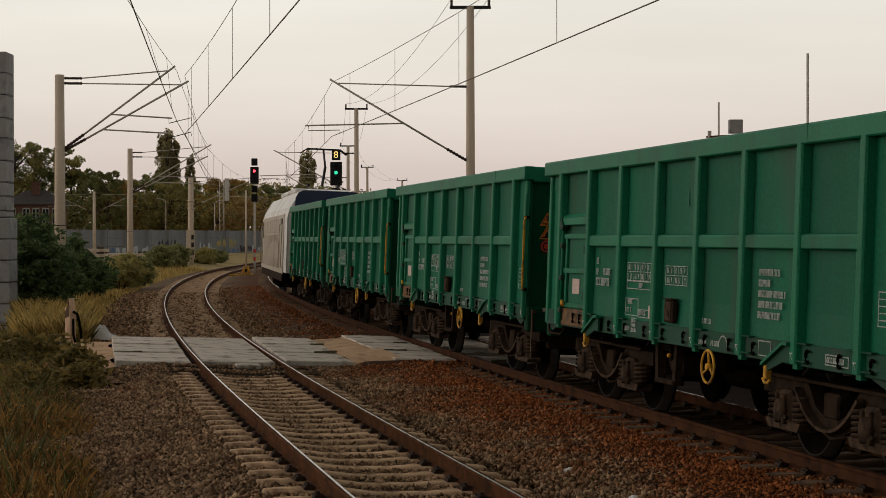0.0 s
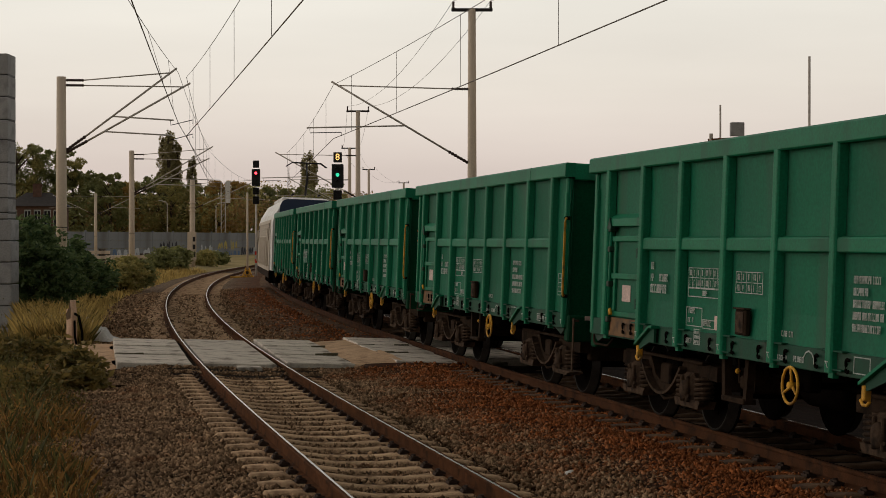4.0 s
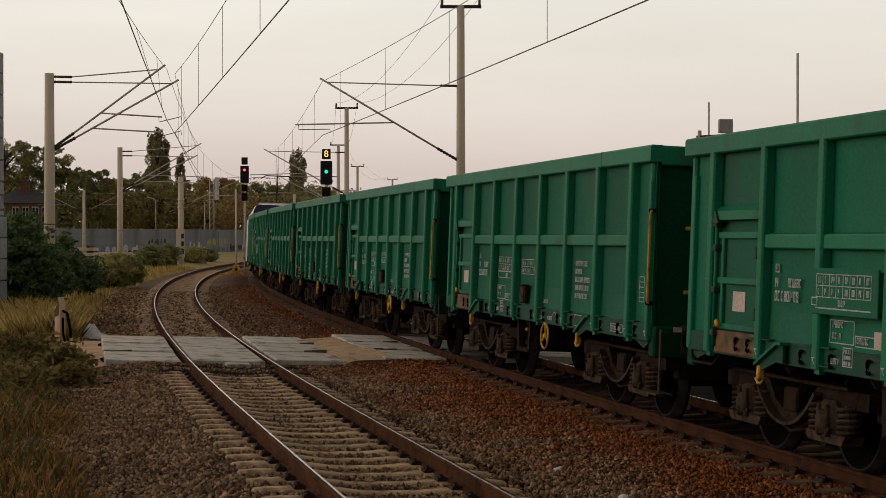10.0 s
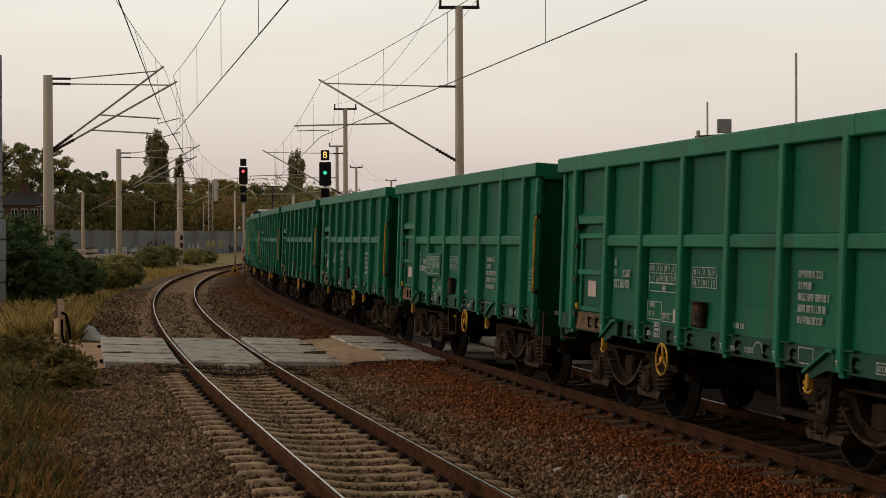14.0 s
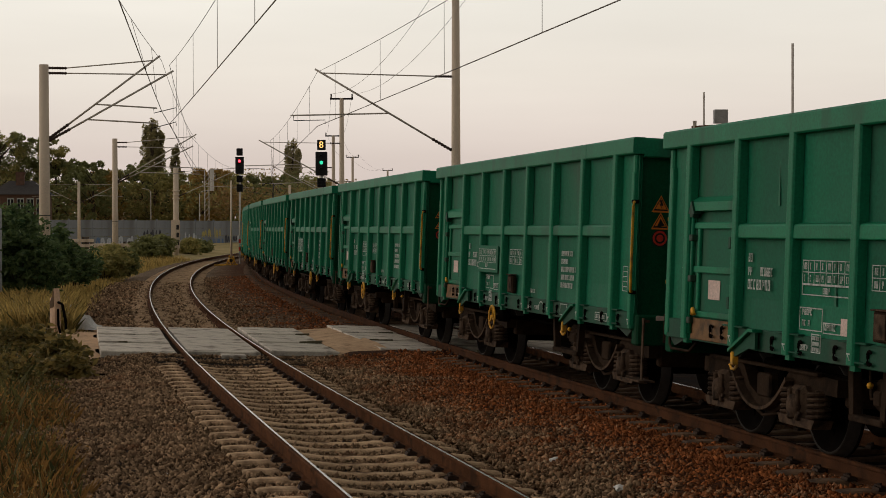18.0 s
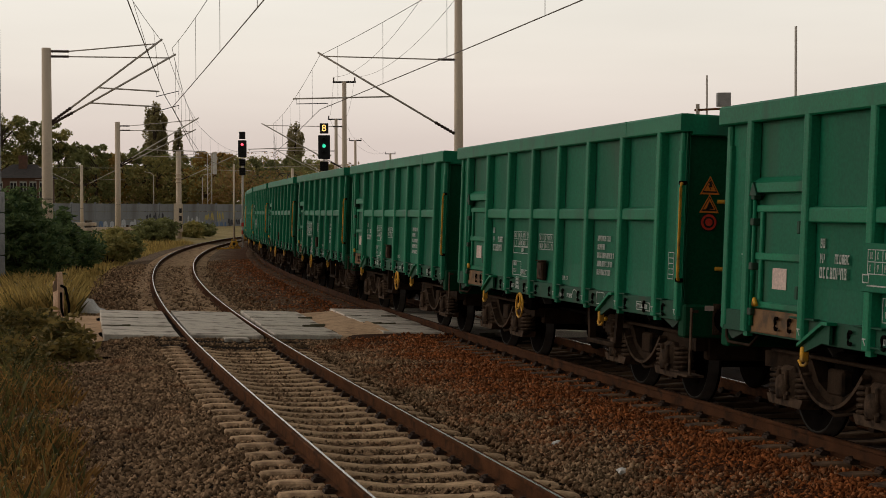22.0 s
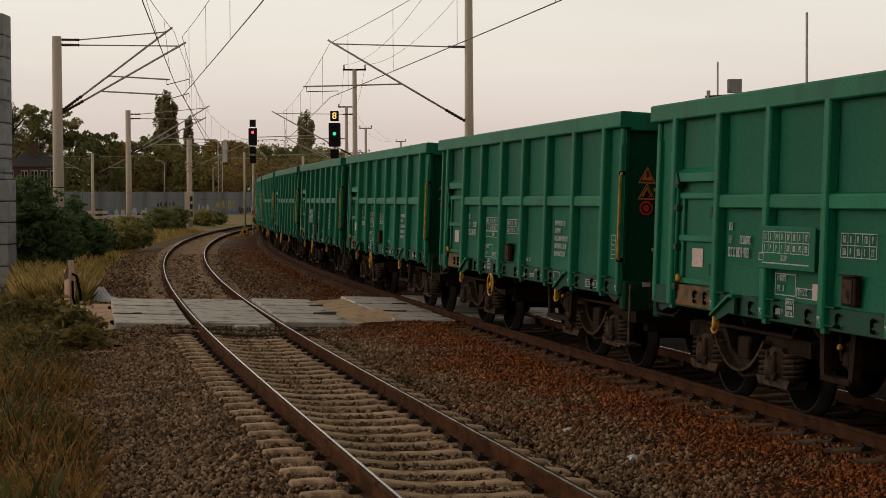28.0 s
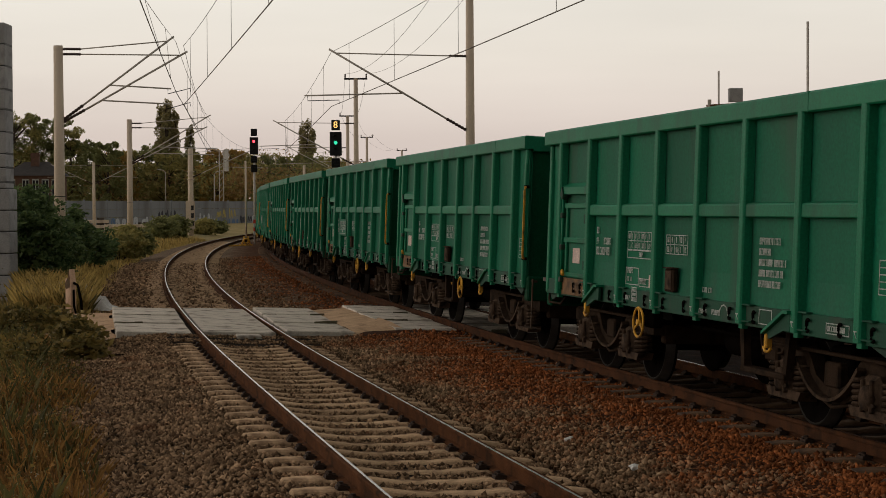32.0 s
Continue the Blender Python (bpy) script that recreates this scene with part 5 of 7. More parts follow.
def mast(x, y, top, label, base=-0.8, r0=0.19, r1=0.145, crossbar=False, arms=(), rings=False):
    """A round concrete mast; arms: (reach vector, tie height, foot height, registration height, wire height, wire place)."""
    m = thing("catenary_mast", label, "mast", "catenary masts", m=pose(x, y, base))
    h = top - base
    bm = bmesh.new()
    tube(bm, [(0, 0, 0), (0, 0, h * 0.5), (0, 0, h)], [r0, (r0 + r1) / 2, r1], 16)
    part("pole", bm, M_CONC, m, "weathered pale concrete pole")
    bm = bmesh.new()
    ring(bm, (0, 0, h * 0.42), r0 * 0.93, 0.012, "z", 18, 5)
    part("band", bm, M_DARKMETAL, m)
    if rings:
        for z in (h * 0.68, h * 0.72, h * 0.76):
            bm = bmesh.new()
            ring(bm, (0, 0, z), r0 + 0.03, 0.05, "z", 16, 6)
            part("clamp_ring", bm, M_CONC, m)
    if crossbar:
        bm = bmesh.new()
        rbox(bm, -0.66, 0.66, -0.05, 0.05, h - 0.08, h + 0.02, 0.01)
        part("crossbar", bm, M_DARKMETAL, m, "dark steel crossbar")
        for sx in (-0.6, 0.6):
            bm = bmesh.new()
            insulator(bm, (sx, 0, h + 0.02), (sx, 0, h + 0.24), 0.055, 4)
            part("insulator", bm, M_INSUL, m, "brown ribbed insulator")
    for dx, dy, zt, zf, zr, zw, wire, tip, *ext in arms:
        d = Vector((dx, dy, 0))
        u = d.normalized()
        a0, b0 = u * r1, u * r1
        T = d + Vector((0, 0, zt - base))
        bm = bmesh.new()
        insulator(bm, a0 + Vector((0, 0, tip - base)), a0 + u * 0.55 + Vector((0, 0, tip - base)), 0.05)
        part("insulator", bm, M_INSUL, m, "brown ribbed insulator")
        bm = bmesh.new()
        tube(bm, [a0 + u * 0.5 + Vector((0, 0, tip - base)), T], 0.022, 6)
        part("top_tube", bm, M_GALV, m, "galvanised top tie tube")
        F = b0 + Vector((0, 0, zf - base))
        way = (T + u * 0.1 - F).normalized()
        bm = bmesh.new()
        insulator(bm, F, F + way * 0.75, 0.058)
        part("insulator", bm, M_INSUL, m, "brown ribbed insulator")
        bm = bmesh.new()
        tube(bm, [F + way * 0.7, T + way * 0.25], 0.032, 8)
        part("diagonal_tube", bm, M_GALV, m, "galvanised diagonal tube")
        k = ((zr - base) - F.z) / way.z
        R = F + way * k
        reach = u.dot(d) + (ext[0] if ext else 0.6)
        E_ = Vector((u.x * reach, u.y * reach, zr - base - 0.10))
        bm = bmesh.new()
        tube(bm, [R, E_], 0.026, 6)
        part("registration_tube", bm, M_GALV, m, "galvanised registration tube")
        W = Vector((u.x * wire, u.y * wire, zw - base))
        s0 = E_ - u * 0.1
        bm = bmesh.new()
        tube(bm, [s0, s0 + Vector((0, 0, -0.16)), W + Vector((0, 0, 0.12)), W], 0.014, 6)
        part("steady_arm", bm, M_DARKMETAL, m, "thin steady arm")
    return m


def across(line, s, frm):
    """Vector and distance from a mast's foot to the track centre at s."""
    c = line.at(s)
    return Vector((c.x - frm[0], c.y - frm[1], 0))


def s_of(line, x, y):
    return line.side(x, y)[0]


N_MASTS = [(-12.22, 53.0), (-18.26, 96.6), (-21.9, 143.0)]
F_MASTS = [(0.65, 54.4), (-5.37, 97.0), (-8.2, 136.0), (-8.67, 177.0), (-6.18, 218.0)]


def arm_to(line, x, y, zt=7.0, zf=4.95, zr=5.85, zw=5.5, over=0.35, tip=None, ext=0.6):
    s = s_of(line, x, y)
    d = across(line, s, (x, y))
    L = d.length
    u = d / L
    D = u * (L + over)
    return (D.x, D.y, zt, zf, zr, zw, L + 0.1, tip or zt, ext)


x, y = N_MASTS[0]
mast(x, y, 7.32, "pale concrete catenary mast with two cantilevers beside dark bushes",
     arms=[arm_to(NEAR, x, y, 7.06, 4.95, 5.62, 5.45, -0.2, None, -0.35), arm_to(NEAR, x, y, 7.5, 5.02, 6.1, 5.9, -0.6, 7.22, 0.1)])
x, y = N_MASTS[1]
mast(x, y, 7.32, "pale concrete catenary mast with a cantilever over the curve",
     arms=[arm_to(NEAR, x, y, 7.45, 4.9, 5.75, 5.5, 0.2, 7.1), arm_to(NEAR, x, y, 6.8, 4.8, 5.4, 5.3, 0.0, 6.85)])
x, y = N_MASTS[2]
m3 = mast(x, y, 7.3, "pale concrete catenary mast with clamp rings and a white plate", r0=0.25, r1=0.22, rings=True, arms=[arm_to(NEAR, x, y, 7.3, 4.9, 5.75, 5.5, 0.2, 7.0)])
bm = bmesh.new()
rbox(bm, -0.38, 0.38, -0.36, -0.31, 1.3, 3.7, 0.01)
part("plate", bm, M_CONC, m3, "pale number board")
for k in range(3):
    bm = bmesh.new()
    rbox(bm, 0.08, 0.3, -0.38, -0.365, 1.6 + 0.65 * k, 2.0 + 0.65 * k, 0.004)
    part("plate_mark", bm, M_DARKMETAL, m3)
mast(-38.7, 184.0, 7.3, "pale concrete mast in front of the far noise barrier", arms=[(4.0, 1.0, 7.0, 5.0, 5.8, 5.5, 3.6, 7.0), (-4.2, -1.0, 7.0, 5.0, 5.8, 5.5, 3.6, 7.0)])
mast(-10.5, 122.0, 5.3, "slim pale concrete post near the signal", r0=0.11, r1=0.09)
for k, (x, y) in enumerate(F_MASTS):
    mast(x, y, 9.62, "tall concrete mast with a crossbar and long cantilever", r0=0.17, r1=0.12, crossbar=True, arms=[arm_to(FREIGHT, x, y, 7.1, 4.68, 5.85, 5.5, 0.2, 7.05, 1.0)])
# the pair that carries the lines on past the camera
NB, FB = (-3.6, 8.5), (10.8, 9.5)
mast(NB[0], NB[1], 7.4, "pale concrete catenary mast beside the empty track", arms=[arm_to(NEAR, *NB)])
mast(FB[0], FB[1], 9.62, "tall concrete mast with a crossbar and long cantilever", r0=0.17, r1=0.12, crossbar=True, arms=[arm_to(FREIGHT, *FB, 7.2, 4.95, 5.85, 5.5, 0.35, 7.12)])


def hang(bm, p, q, sag, r=0.009, n=14):
    p, q = Vector(p), Vector(q)
    tube(bm, [p + (q - p) * t + Vector((0, 0, -4 * sag * t * (1 - t))) for t in (i / n for i in range(n + 1))], r, 5)


def overhead(line, masts, zt, zw, label, ends=()):
    """Contact wire, messenger and droppers along a track, one span at a time."""
    root = thing("overhead_line", label, "overhead wire", "overhead lines")
    sups = []
    for i, (x, y) in enumerate(masts):
        s = s_of(line, x, y)
        sups.append(Vector((*ends[i], 0)) if i < len(ends) else line.at(s, -0.25 if i % 2 else 0.25, 0))
    for a, b in zip(sups[:-1], sups[1:]):
        ca, cb = a + Vector((0, 0, zw)), b + Vector((0, 0, zw))
        ta, tb = a + Vector((0, 0, zt)), b + Vector((0, 0, zt))
        bm = bmesh.new()
        hang(bm, ca, cb, 0.03, 0.0115, 6)
        part("contact_wire", bm, M_WIRE, root)
        bm = bmesh.new()
        sag = 0.42 if line is NEAR else 0.26
        hang(bm, ta, tb, sag, 0.008)
        part("messenger_wire", bm, M_WIRE, root)
        n = max(3, round((b - a).length / 8))
        for i in range(n):
            t = (i + 0.5) / n
            p = ta + (tb - ta) * t + Vector((0, 0, -4 * sag * t * (1 - t)))
            q = ca + (cb - ca) * t + Vector((0, 0, -0.12 * t * (1 - t)))
            bm = bmesh.new()
            tube(bm, [p, q], 0.0055, 4)
            part("dropper", bm, M_WIRE, root)
    return root


overhead(NEAR, [NB] + N_MASTS + [(-21.0, 190.0)], 7.3, 5.47, "dark contact wire and messenger over the empty track", ((1.0, 8.5), (-8.3, 53.0)))
overhead(FREIGHT, [FB] + F_MASTS, 7.2, 5.47, "dark contact wire and messenger over the freight track", ((5.75, 9.5), (-3.79, 54.4)))
# a second line that leaves the empty track towards an anchor beyond the left edge
root = thing("overhead_line", "dark anchored wires running out over the embankment", "overhead wire", "overhead lines")
A1 = NEAR.at(s_of(NEAR, *N_MASTS[0]), -0.35)
for (za, zb, xb, sag, r) in ((7.5, 7.3, -3.7, 0.35, 0.008), (5.9, 6.0, -2.5, 0.05, 0.0115)):
    bm = bmesh.new()
    hang(bm, (A1.x, A1.y, za), (xb, 8.0, zb), sag, r)
    part("anchored_wire", bm, M_WIRE, root)
    A2 = NEAR.at(s_of(NEAR, *N_MASTS[1]), 0.4)
    bm = bmesh.new()
    hang(bm, (A1.x, A1.y, za), (A2.x, A2.y, za - 0.2), sag, r)
    part("anchored_wire", bm, M_WIRE, root)
for t in (0.12, 0.3):
    bm = bmesh.new()
    p = Vector((A1.x, A1.y, 7.5)).lerp(Vector((-3.7, 8.0, 7.3)), t) + Vector((0, 0, -1.4 * t * (1 - t)))
    q = Vector((A1.x, A1.y, 5.9)).lerp(Vector((-2.5, 8.0, 6.0)), t)
    tube(bm, [p, q], 0.0055, 4)
    part("dropper", bm, M_WIRE, root)
# feeders on the crossbars
root = thing("feeder_line", "pair of thin feeder wires on the tall masts", "overhead wire", "overhead lines")
fm = [FB] + F_MASTS
for a, b in zip(fm[:-1], fm[1:]):
    for sx in (-0.6, 0.6):
        bm = bmesh.new()
        hang(bm, (a[0] + sx, a[1], 9.88), (b[0] + sx, b[1], 9.88), 0.85, 0.008)
        part("feeder_wire", bm, M_WIRE, root)


# ---- signals ----
def signal(name, x, y, zc, zb, label, lamp, num_lit, far_mast):
    s = thing(name, label, "railway signal", "colour light signals", m=pose(x, y, zb))
    zc -= zb
    bm = bmesh.new()
    tube(bm, [(0, 0.12, 0), (0, 0.12, zc - 0.5)], 0.07, 10)
    part("post", bm, M_GALV, s, "pale steel signal post")
    bm = bmesh.new()
    rbox(bm, -0.28, 0.28, -0.03, 0.12, zc - 0.56, zc + 0.56, 0.03)
    for k in (-0.3, 0.05, 0.32):
        t = [(0.11 * cos(a), 0.11 * sin(a)) for a in np.linspace(0.15 * pi, 0.85 * pi, 8)]
        for (p0, p1) in zip(t[:-1], t[1:]):
            bm.faces.new([bm.verts.new(v) for v in ((p0[0], -0.03, k + zc + p0[1]), (p1[0], -0.03, k + zc + p1[1]), (p1[0], -0.22, k + zc + p1[1]), (p0[0], -0.22, k + zc + p0[1]))])
    part("head", bm, M_SIGNAL, s, "black signal screen with hoods")
    bm = bmesh.new()
    lathe(bm, [(-0.05, 0.085), (-0.03, 0.085)], 18, "y", (0, 0, zc + (0.28 if lamp is M_RED else 0.05)))
    part("lamp", bm, lamp, s, "lit red lamp" if lamp is M_RED else "lit green lamp")
    bm = bmesh.new()
    rbox(bm, -0.2, 0.2, -0.03, 0.14, zc + 0.64, zc + 1.12, 0.02)
    part("number_box", bm, M_SIGNAL, s, "black speed indicator box")
    for z0, z1 in ((-1.12, -0.68), (-1.75, -1.25)):
        bm = bmesh.new()
        rbox(bm, -0.2, 0.2, -0.02, 0.12, zc + z0, zc + z1, 0.02)
        for k in range(3):
            bx(bm, -0.19, 0.19, -0.16, -0.02, zc + z1 - 0.03 - 0.14 * k, zc + z1 - 0.01 - 0.14 * k)
        part("lower_box", bm, M_SIGNAL, s, "black lower indicator box")
    if num_lit:
        cu = bpy.data.curves.new("digit", "FONT")
        cu.body, cu.size, cu.extrude, cu.offset, cu.align_x, cu.align_y = "8", 0.44, 0.003, 0.0, "CENTER", "CENTER"
        tmp = bpy.data.objects.new("digit", cu)
        me = bpy.data.meshes.new_from_object(tmp)
        bpy.data.objects.remove(tmp)
        me.materials.append(M_AMBER)
        ob = new("digit", me)
        ob.parent = s
        ob["label"] = "lit amber figure eight"
        ob.matrix_basis = pose(0, -0.036, zc + 0.88, 90, 0, 0)
    if far_mast:
        for k in range(5):
            bm = bmesh.new()
            rbox(bm, -0.075, 0.075, -0.0, 0.03, 0.75 + 0.26 * k, 1.0 + 0.26 * k, 0.004)
            part("mast_plate", bm, M_SIGNR if k % 2 else M_WHITE, s, "red band of the mast plate" if k % 2 else "white band of the mast plate")
    return s


signal("main_signal", -12.95, 112.0, 6.36, -0.3, "red-lit colour light signal between the tracks", M_RED, False, True)
signal("main_signal", -5.39, 80.0, 5.24, -0.7, "green-lit signal with an amber speed figure", M_GREENL, True, False)

# a slim pole on a yellow frame by the curve
p = thing("marker_pole", "slim pale pole on a yellow steel frame by the curve", "pole", m=pose(-13.03, 108.0, -0.25))
bm = bmesh.new()
tube(bm, [(0, 0, 0.3), (0, 0, 5.5)], [0.07, 0.06], 10)
part("pole", bm, M_CONC, p)
for ax, ay in ((-0.33, -0.1), (0.33, -0.1), (0, 0.4)):
    bm = bmesh.new()
    tube(bm, [(ax, ay, 0.05), (ax * 0.3, ay * 0.3, 0.70)], 0.05, 6)
    part("leg", bm, M_YELLOW, p, "yellow steel leg")
bm = bmesh.new()
rbox(bm, -0.42, 0.42, -0.2, -0.06, 0.04, 0.2, 0.02)
part("base_beam", bm, M_YELLOW, p, "yellow steel beam")
bm = bmesh.new()
ring(bm, (0.02, -0.22, 0.40), 0.15, 0.05, "y", 18, 6)
part("hand_wheel", bm, M_YELLOW, p, "yellow steel wheel")
bm = bmesh.new()
rbox(bm, -0.1, 0.1, -0.16, 0.1, 0.3, 0.62, 0.03)
part("gear_box", bm, M_DARKMETAL, p, "dark gear box")
bm = bmesh.new()
rbox(bm, -1.1, -0.45, -0.1, 0.02, 0.05, 0.16, 0.02)
part("side_beam", bm, M_YELLOW, p, "yellow side beam")

# tubes and a box beyond the train
for x, y, z, r in ((12.64, 60.0, 8.7, 0.04), (11.08, 70.0, 7.78, 0.035)):
    m = thing("steel_pole", "bare dark steel pole beyond the train", "pole", "poles beyond the train", m=pose(x, y, -0.8))
    bm = bmesh.new()
    tube(bm, [(0, 0, 0), (0, 0, z + 0.8)], r * 1.15, 8)
    part("shaft", bm, M_GALV, m)
bm = bmesh.new()
rbox(bm, 11.52, 12.08, 70.0, 70.35, 6.5, 7.07, 0.02)
hut = thing("signal_cabinet_frame", "grey steel box on a railed walkway beyond the train", "gantry")
ob = part("box", bm, M_BLOCK, hut, "grey steel box")
bm = bmesh.new()
for z in (5.9, 6.35):
    tube(bm, [(10.6, 70.1, z), (14.6, 66.0, z + 0.0)], 0.05, 6)
part("rail", bm, M_RAILSIDE, hut, "rusty walkway rail")
for x, y in ((10.7, 70.0), (12.0, 70.2), (14.5, 66.1)):
    bm = bmesh.new()
    rbox(bm, x - 0.07, x + 0.07, y - 0.07, y + 0.07, -0.9, 6.6, 0.01)
    part("post", bm, M_GALV, hut, "galvanised post")


# ---- level crossing, trackside clutter ----
def slab(root, line, s0, s1, e0, e1, z=-0.012, tilt=0.0):
    """One concrete plate laid between two stations and two offsets."""
    c = line.at((s0 + s1) / 2, (e0 + e1) / 2, z)
    h = line.head((s0 + s1) / 2)
    bm = bmesh.new()
    rbox(bm, -(e1 - e0) / 2, (e1 - e0) / 2, -(s1 - s0) / 2, (s1 - s0) / 2, -0.2, 0.0, 0.015)
    ob = part("plate", bm, M_SLAB, root)
    ob.matrix_basis = Matrix.Translation(c) @ pose(0, 0, 0, 0, 0, -math.degrees(h)) @ pose(0, 0, 0, random.uniform(-0.3, 0.3), math.degrees(CANT) + tilt, 0)
    return ob


cross = thing("crossing", "worn concrete plates of a service crossing over both tracks", "level crossing", kind="structure")
for k in range(3):
    a = 17.0 + 2.32 * k
    up = (0.0, 0.022, 0.04)[k]
    slab(cross, NEAR, a, a + 2.25, -2.2, -0.86, 0.008 + up)
    slab(cross, NEAR, a + 0.15, a + 2.38, 0.86, 2.12, -0.052 + up)
    slab(cross, FREIGHT, a + 1.2, a + 3.44, -2.05, -0.86, -0.042 + up)
    slab(cross, FREIGHT, a + 1.2, a + 3.44, 0.86, 2.0, -0.06)
slab(cross, NEAR, 17.0, 23.96, -0.66, 0.66, -0.01)
slab(cross, FREIGHT, 18.2, 25.1, -0.66, 0.66, -0.02)
c = slab(cross, NEAR, 16.55, 16.98, -0.1, 0.35, -0.06)

M_MOSS = mat("joint_moss", (0.15, 0.135, 0.09), (0.11, 0.095, 0.06), 0.95, 0, 6, 40, 0.4, 30, spec=0.03)
rm = random.Random(77)
for ln, e0, e1, ss, zj in ((NEAR, -2.2, -0.86, (19.29, 21.61), 0.045), (NEAR, 0.86, 2.12, (19.41, 21.73), -0.015), (FREIGHT, -2.05, -0.86, (20.48, 22.80), -0.01), (FREIGHT, -2.05, 0.0, (18.12,), -0.09)):
    for sj in ss:
        e_ = e0
        while e_ < e1 - 0.1:
            ln_ = rm.uniform(0.12, 0.45)
            if rm.random() < 0.55:
                bm = bmesh.new()
                rbox(bm, -ln_ / 2, ln_ / 2, -0.03, 0.03, -0.1, rm.uniform(-0.01, 0.014), 0.006)
                ob = part("moss_tuft", bm, M_MOSS, cross)
                ob.matrix_basis = Matrix.Translation(ln.at(sj, min(e1 - 0.1, e_ + ln_ / 2), zj)) @ pose(0, 0, 0, 0, 0, -math.degrees(ln.head(sj)) + rm.uniform(-4, 4))
            e_ += ln_
# sandy filling beside the plates
for nm, ln, s0, s1, e0, e1, z in (("sand_fill", NEAR, 16.6, 24.6, 2.08, 3.02, -0.015), ("sand_fill", NEAR, 16.6, 24.4, -3.35, -2.16, -0.03)):
    verts, n1, n2 = [], 24, 10
    for i in range(n1 + 1):
        for j in range(n2 + 1):
            s_, e_ = s0 + (s1 - s0) * i / n1, e0 + (e1 - e0) * j / n2
            edge = min(i, n1 - i) / n1 * 8 if True else 1
            zz = (z if e0 < 0 else -0.055 + 0.055 * j / n2) + 0.035 * noise.noise(Vector((s_ * 1.1, e_ * 1.4, 3))) - 0.25 * max(0, 1 - edge) ** 2
            wob = 0.35 * noise.noise(Vector((s_ * 0.7, 7, 0))) if j in (0, n2) and e0 < 0 else 0
            verts.append(ln.at(s_, e_ + wob, zz))
    faces = [(i * (n2 + 1) + j, i * (n2 + 1) + j + 1, (i + 1) * (n2 + 1) + j + 1, (i + 1) * (n2 + 1) + j) for i in range(n1) for j in range(n2)]
    me = bpy.data.meshes.new(nm)
    me.from_pydata(verts, [], faces)
    me.materials.append(M_SAND)
    tagged(new(nm, me), "pale sandy soil beside the crossing plates", "ground", "", "structure")

# broken marker post with cables
post = thing("marker_post", "weathered pale marker post with a rusty broken top", "post", m=pose(-8.31, 37.0, -0.4, 0, 0, -35))
bm = bmesh.new()
prism(bm, [(-0.085, 0), (0.085, 0), (0.08, 1.0), (0.04, 1.3), (-0.02, 1.08), (-0.08, 1.1)], "y", -0.08, 0.08)
part("shaft", bm, M_POST, post)
bm = bmesh.new()
prism(bm, [(-0.06, 0.86), (0.05, 0.9), (0.06, 1.1), (0.035, 1.26), (0.0, 1.12), (-0.09, 0.98)], "y", -0.09, -0.082)
part("rust_patch", bm, M_ORANGE, post, "rust-orange flaking top")
bm = bmesh.new()
tube(bm, [(0.09, 0, 1.0), (0.2, 0.02, 0.95), (0.27, 0.05, 0.6), (0.3, 0.05, 0.2), (0.26, 0, 0.08)], 0.03, 6)
tube(bm, [(0.09, 0, 0.85), (0.12, -0.02, 0.5), (0.2, 0, 0.2), (0.36, 0.1, 0.1)], 0.026, 6)
tube(bm, [(0.0, 0, 1.2), (0.02, 0.0, 1.32)], 0.012, 5)
part("cable", bm, M_BLACK, post, "black cable loops")


def rubble(x, y, z, n, spread, size, material, label, name, seed=0):
    r = random.Random(seed)
    bm = bmesh.new()
    for i in range(n):
        t = bmesh.new()
        bmesh.ops.create_icosphere(t, subdivisions=1, radius=1)
        for v in t.verts:
            v.co *= r.uniform(0.7, 1.2)
        sz = size * r.uniform(0.5, 1.3)
        merge(bm, t, pose(r.gauss(0, spread), r.gauss(0, spread * 0.5), r.uniform(0, size), r.uniform(0, 360), r.uniform(0, 360), r.uniform(0, 360)) @ Matrix.Diagonal((sz, sz * r.uniform(0.4, 1), sz * r.uniform(0.25, 0.6), 1)))
    return solid(name, bm, material, label, "rubble", m=pose(x, y, z))


bm = bmesh.new()
gr = [[bm.verts.new((-0.5 + i / 14.0, -0.35 + 0.05 * j, 0.42 * max(0, 1 - ((i - 7) / 7) ** 2) * max(0, 1 - ((j - 7) / 7) ** 2) ** 0.5 * (0.6 + 0.9 * abs(noise.noise(Vector((i * 0.55, j * 0.6, 2)))))
                     + 0.05 * noise.noise(Vector((i * 0.9, j * 1.1, 5))))) for j in range(15)] for i in range(15)]
for i in range(14):
    for j in range(14):
        bm.faces.new((gr[i][j], gr[i + 1][j], gr[i + 1][j + 1], gr[i][j + 1]))
solid("sheeting_heap", bm, M_LOCOW, "heap of crumpled white sheeting beside the post", "sheeting", m=pose(-8.75, 40.0, -0.16) @ Matrix.Diagonal((1.6, 1.2, 1.35, 1)))
rubble(-9.0, 38.6, -0.4, 12, 0.4, 0.13, M_SAND, "pale lumps of broken concrete in the grass", "concrete_lumps", 5)
for k, (x, y, s_) in enumerate(((1.2, 17.2, 0.055), (1.66, 15.3, 0.06), (-2.6, 16.3, 0.03), (2.05, 15.6, 0.035))):
    bm = bmesh.new()
    bmesh.ops.create_icosphere(bm, subdivisions=2, radius=s_)
    for v in bm.verts:
        v.co *= 1 + 0.35 * noise.noise(v.co * 30 + Vector((k * 7, 0, 0)))
        v.co.z *= 0.8
    solid("white_stone", bm, M_LOCOW, "single white stone on the ballast", "stone", "white stones", m=pose(x, y, -0.175))
bm = bmesh.new()
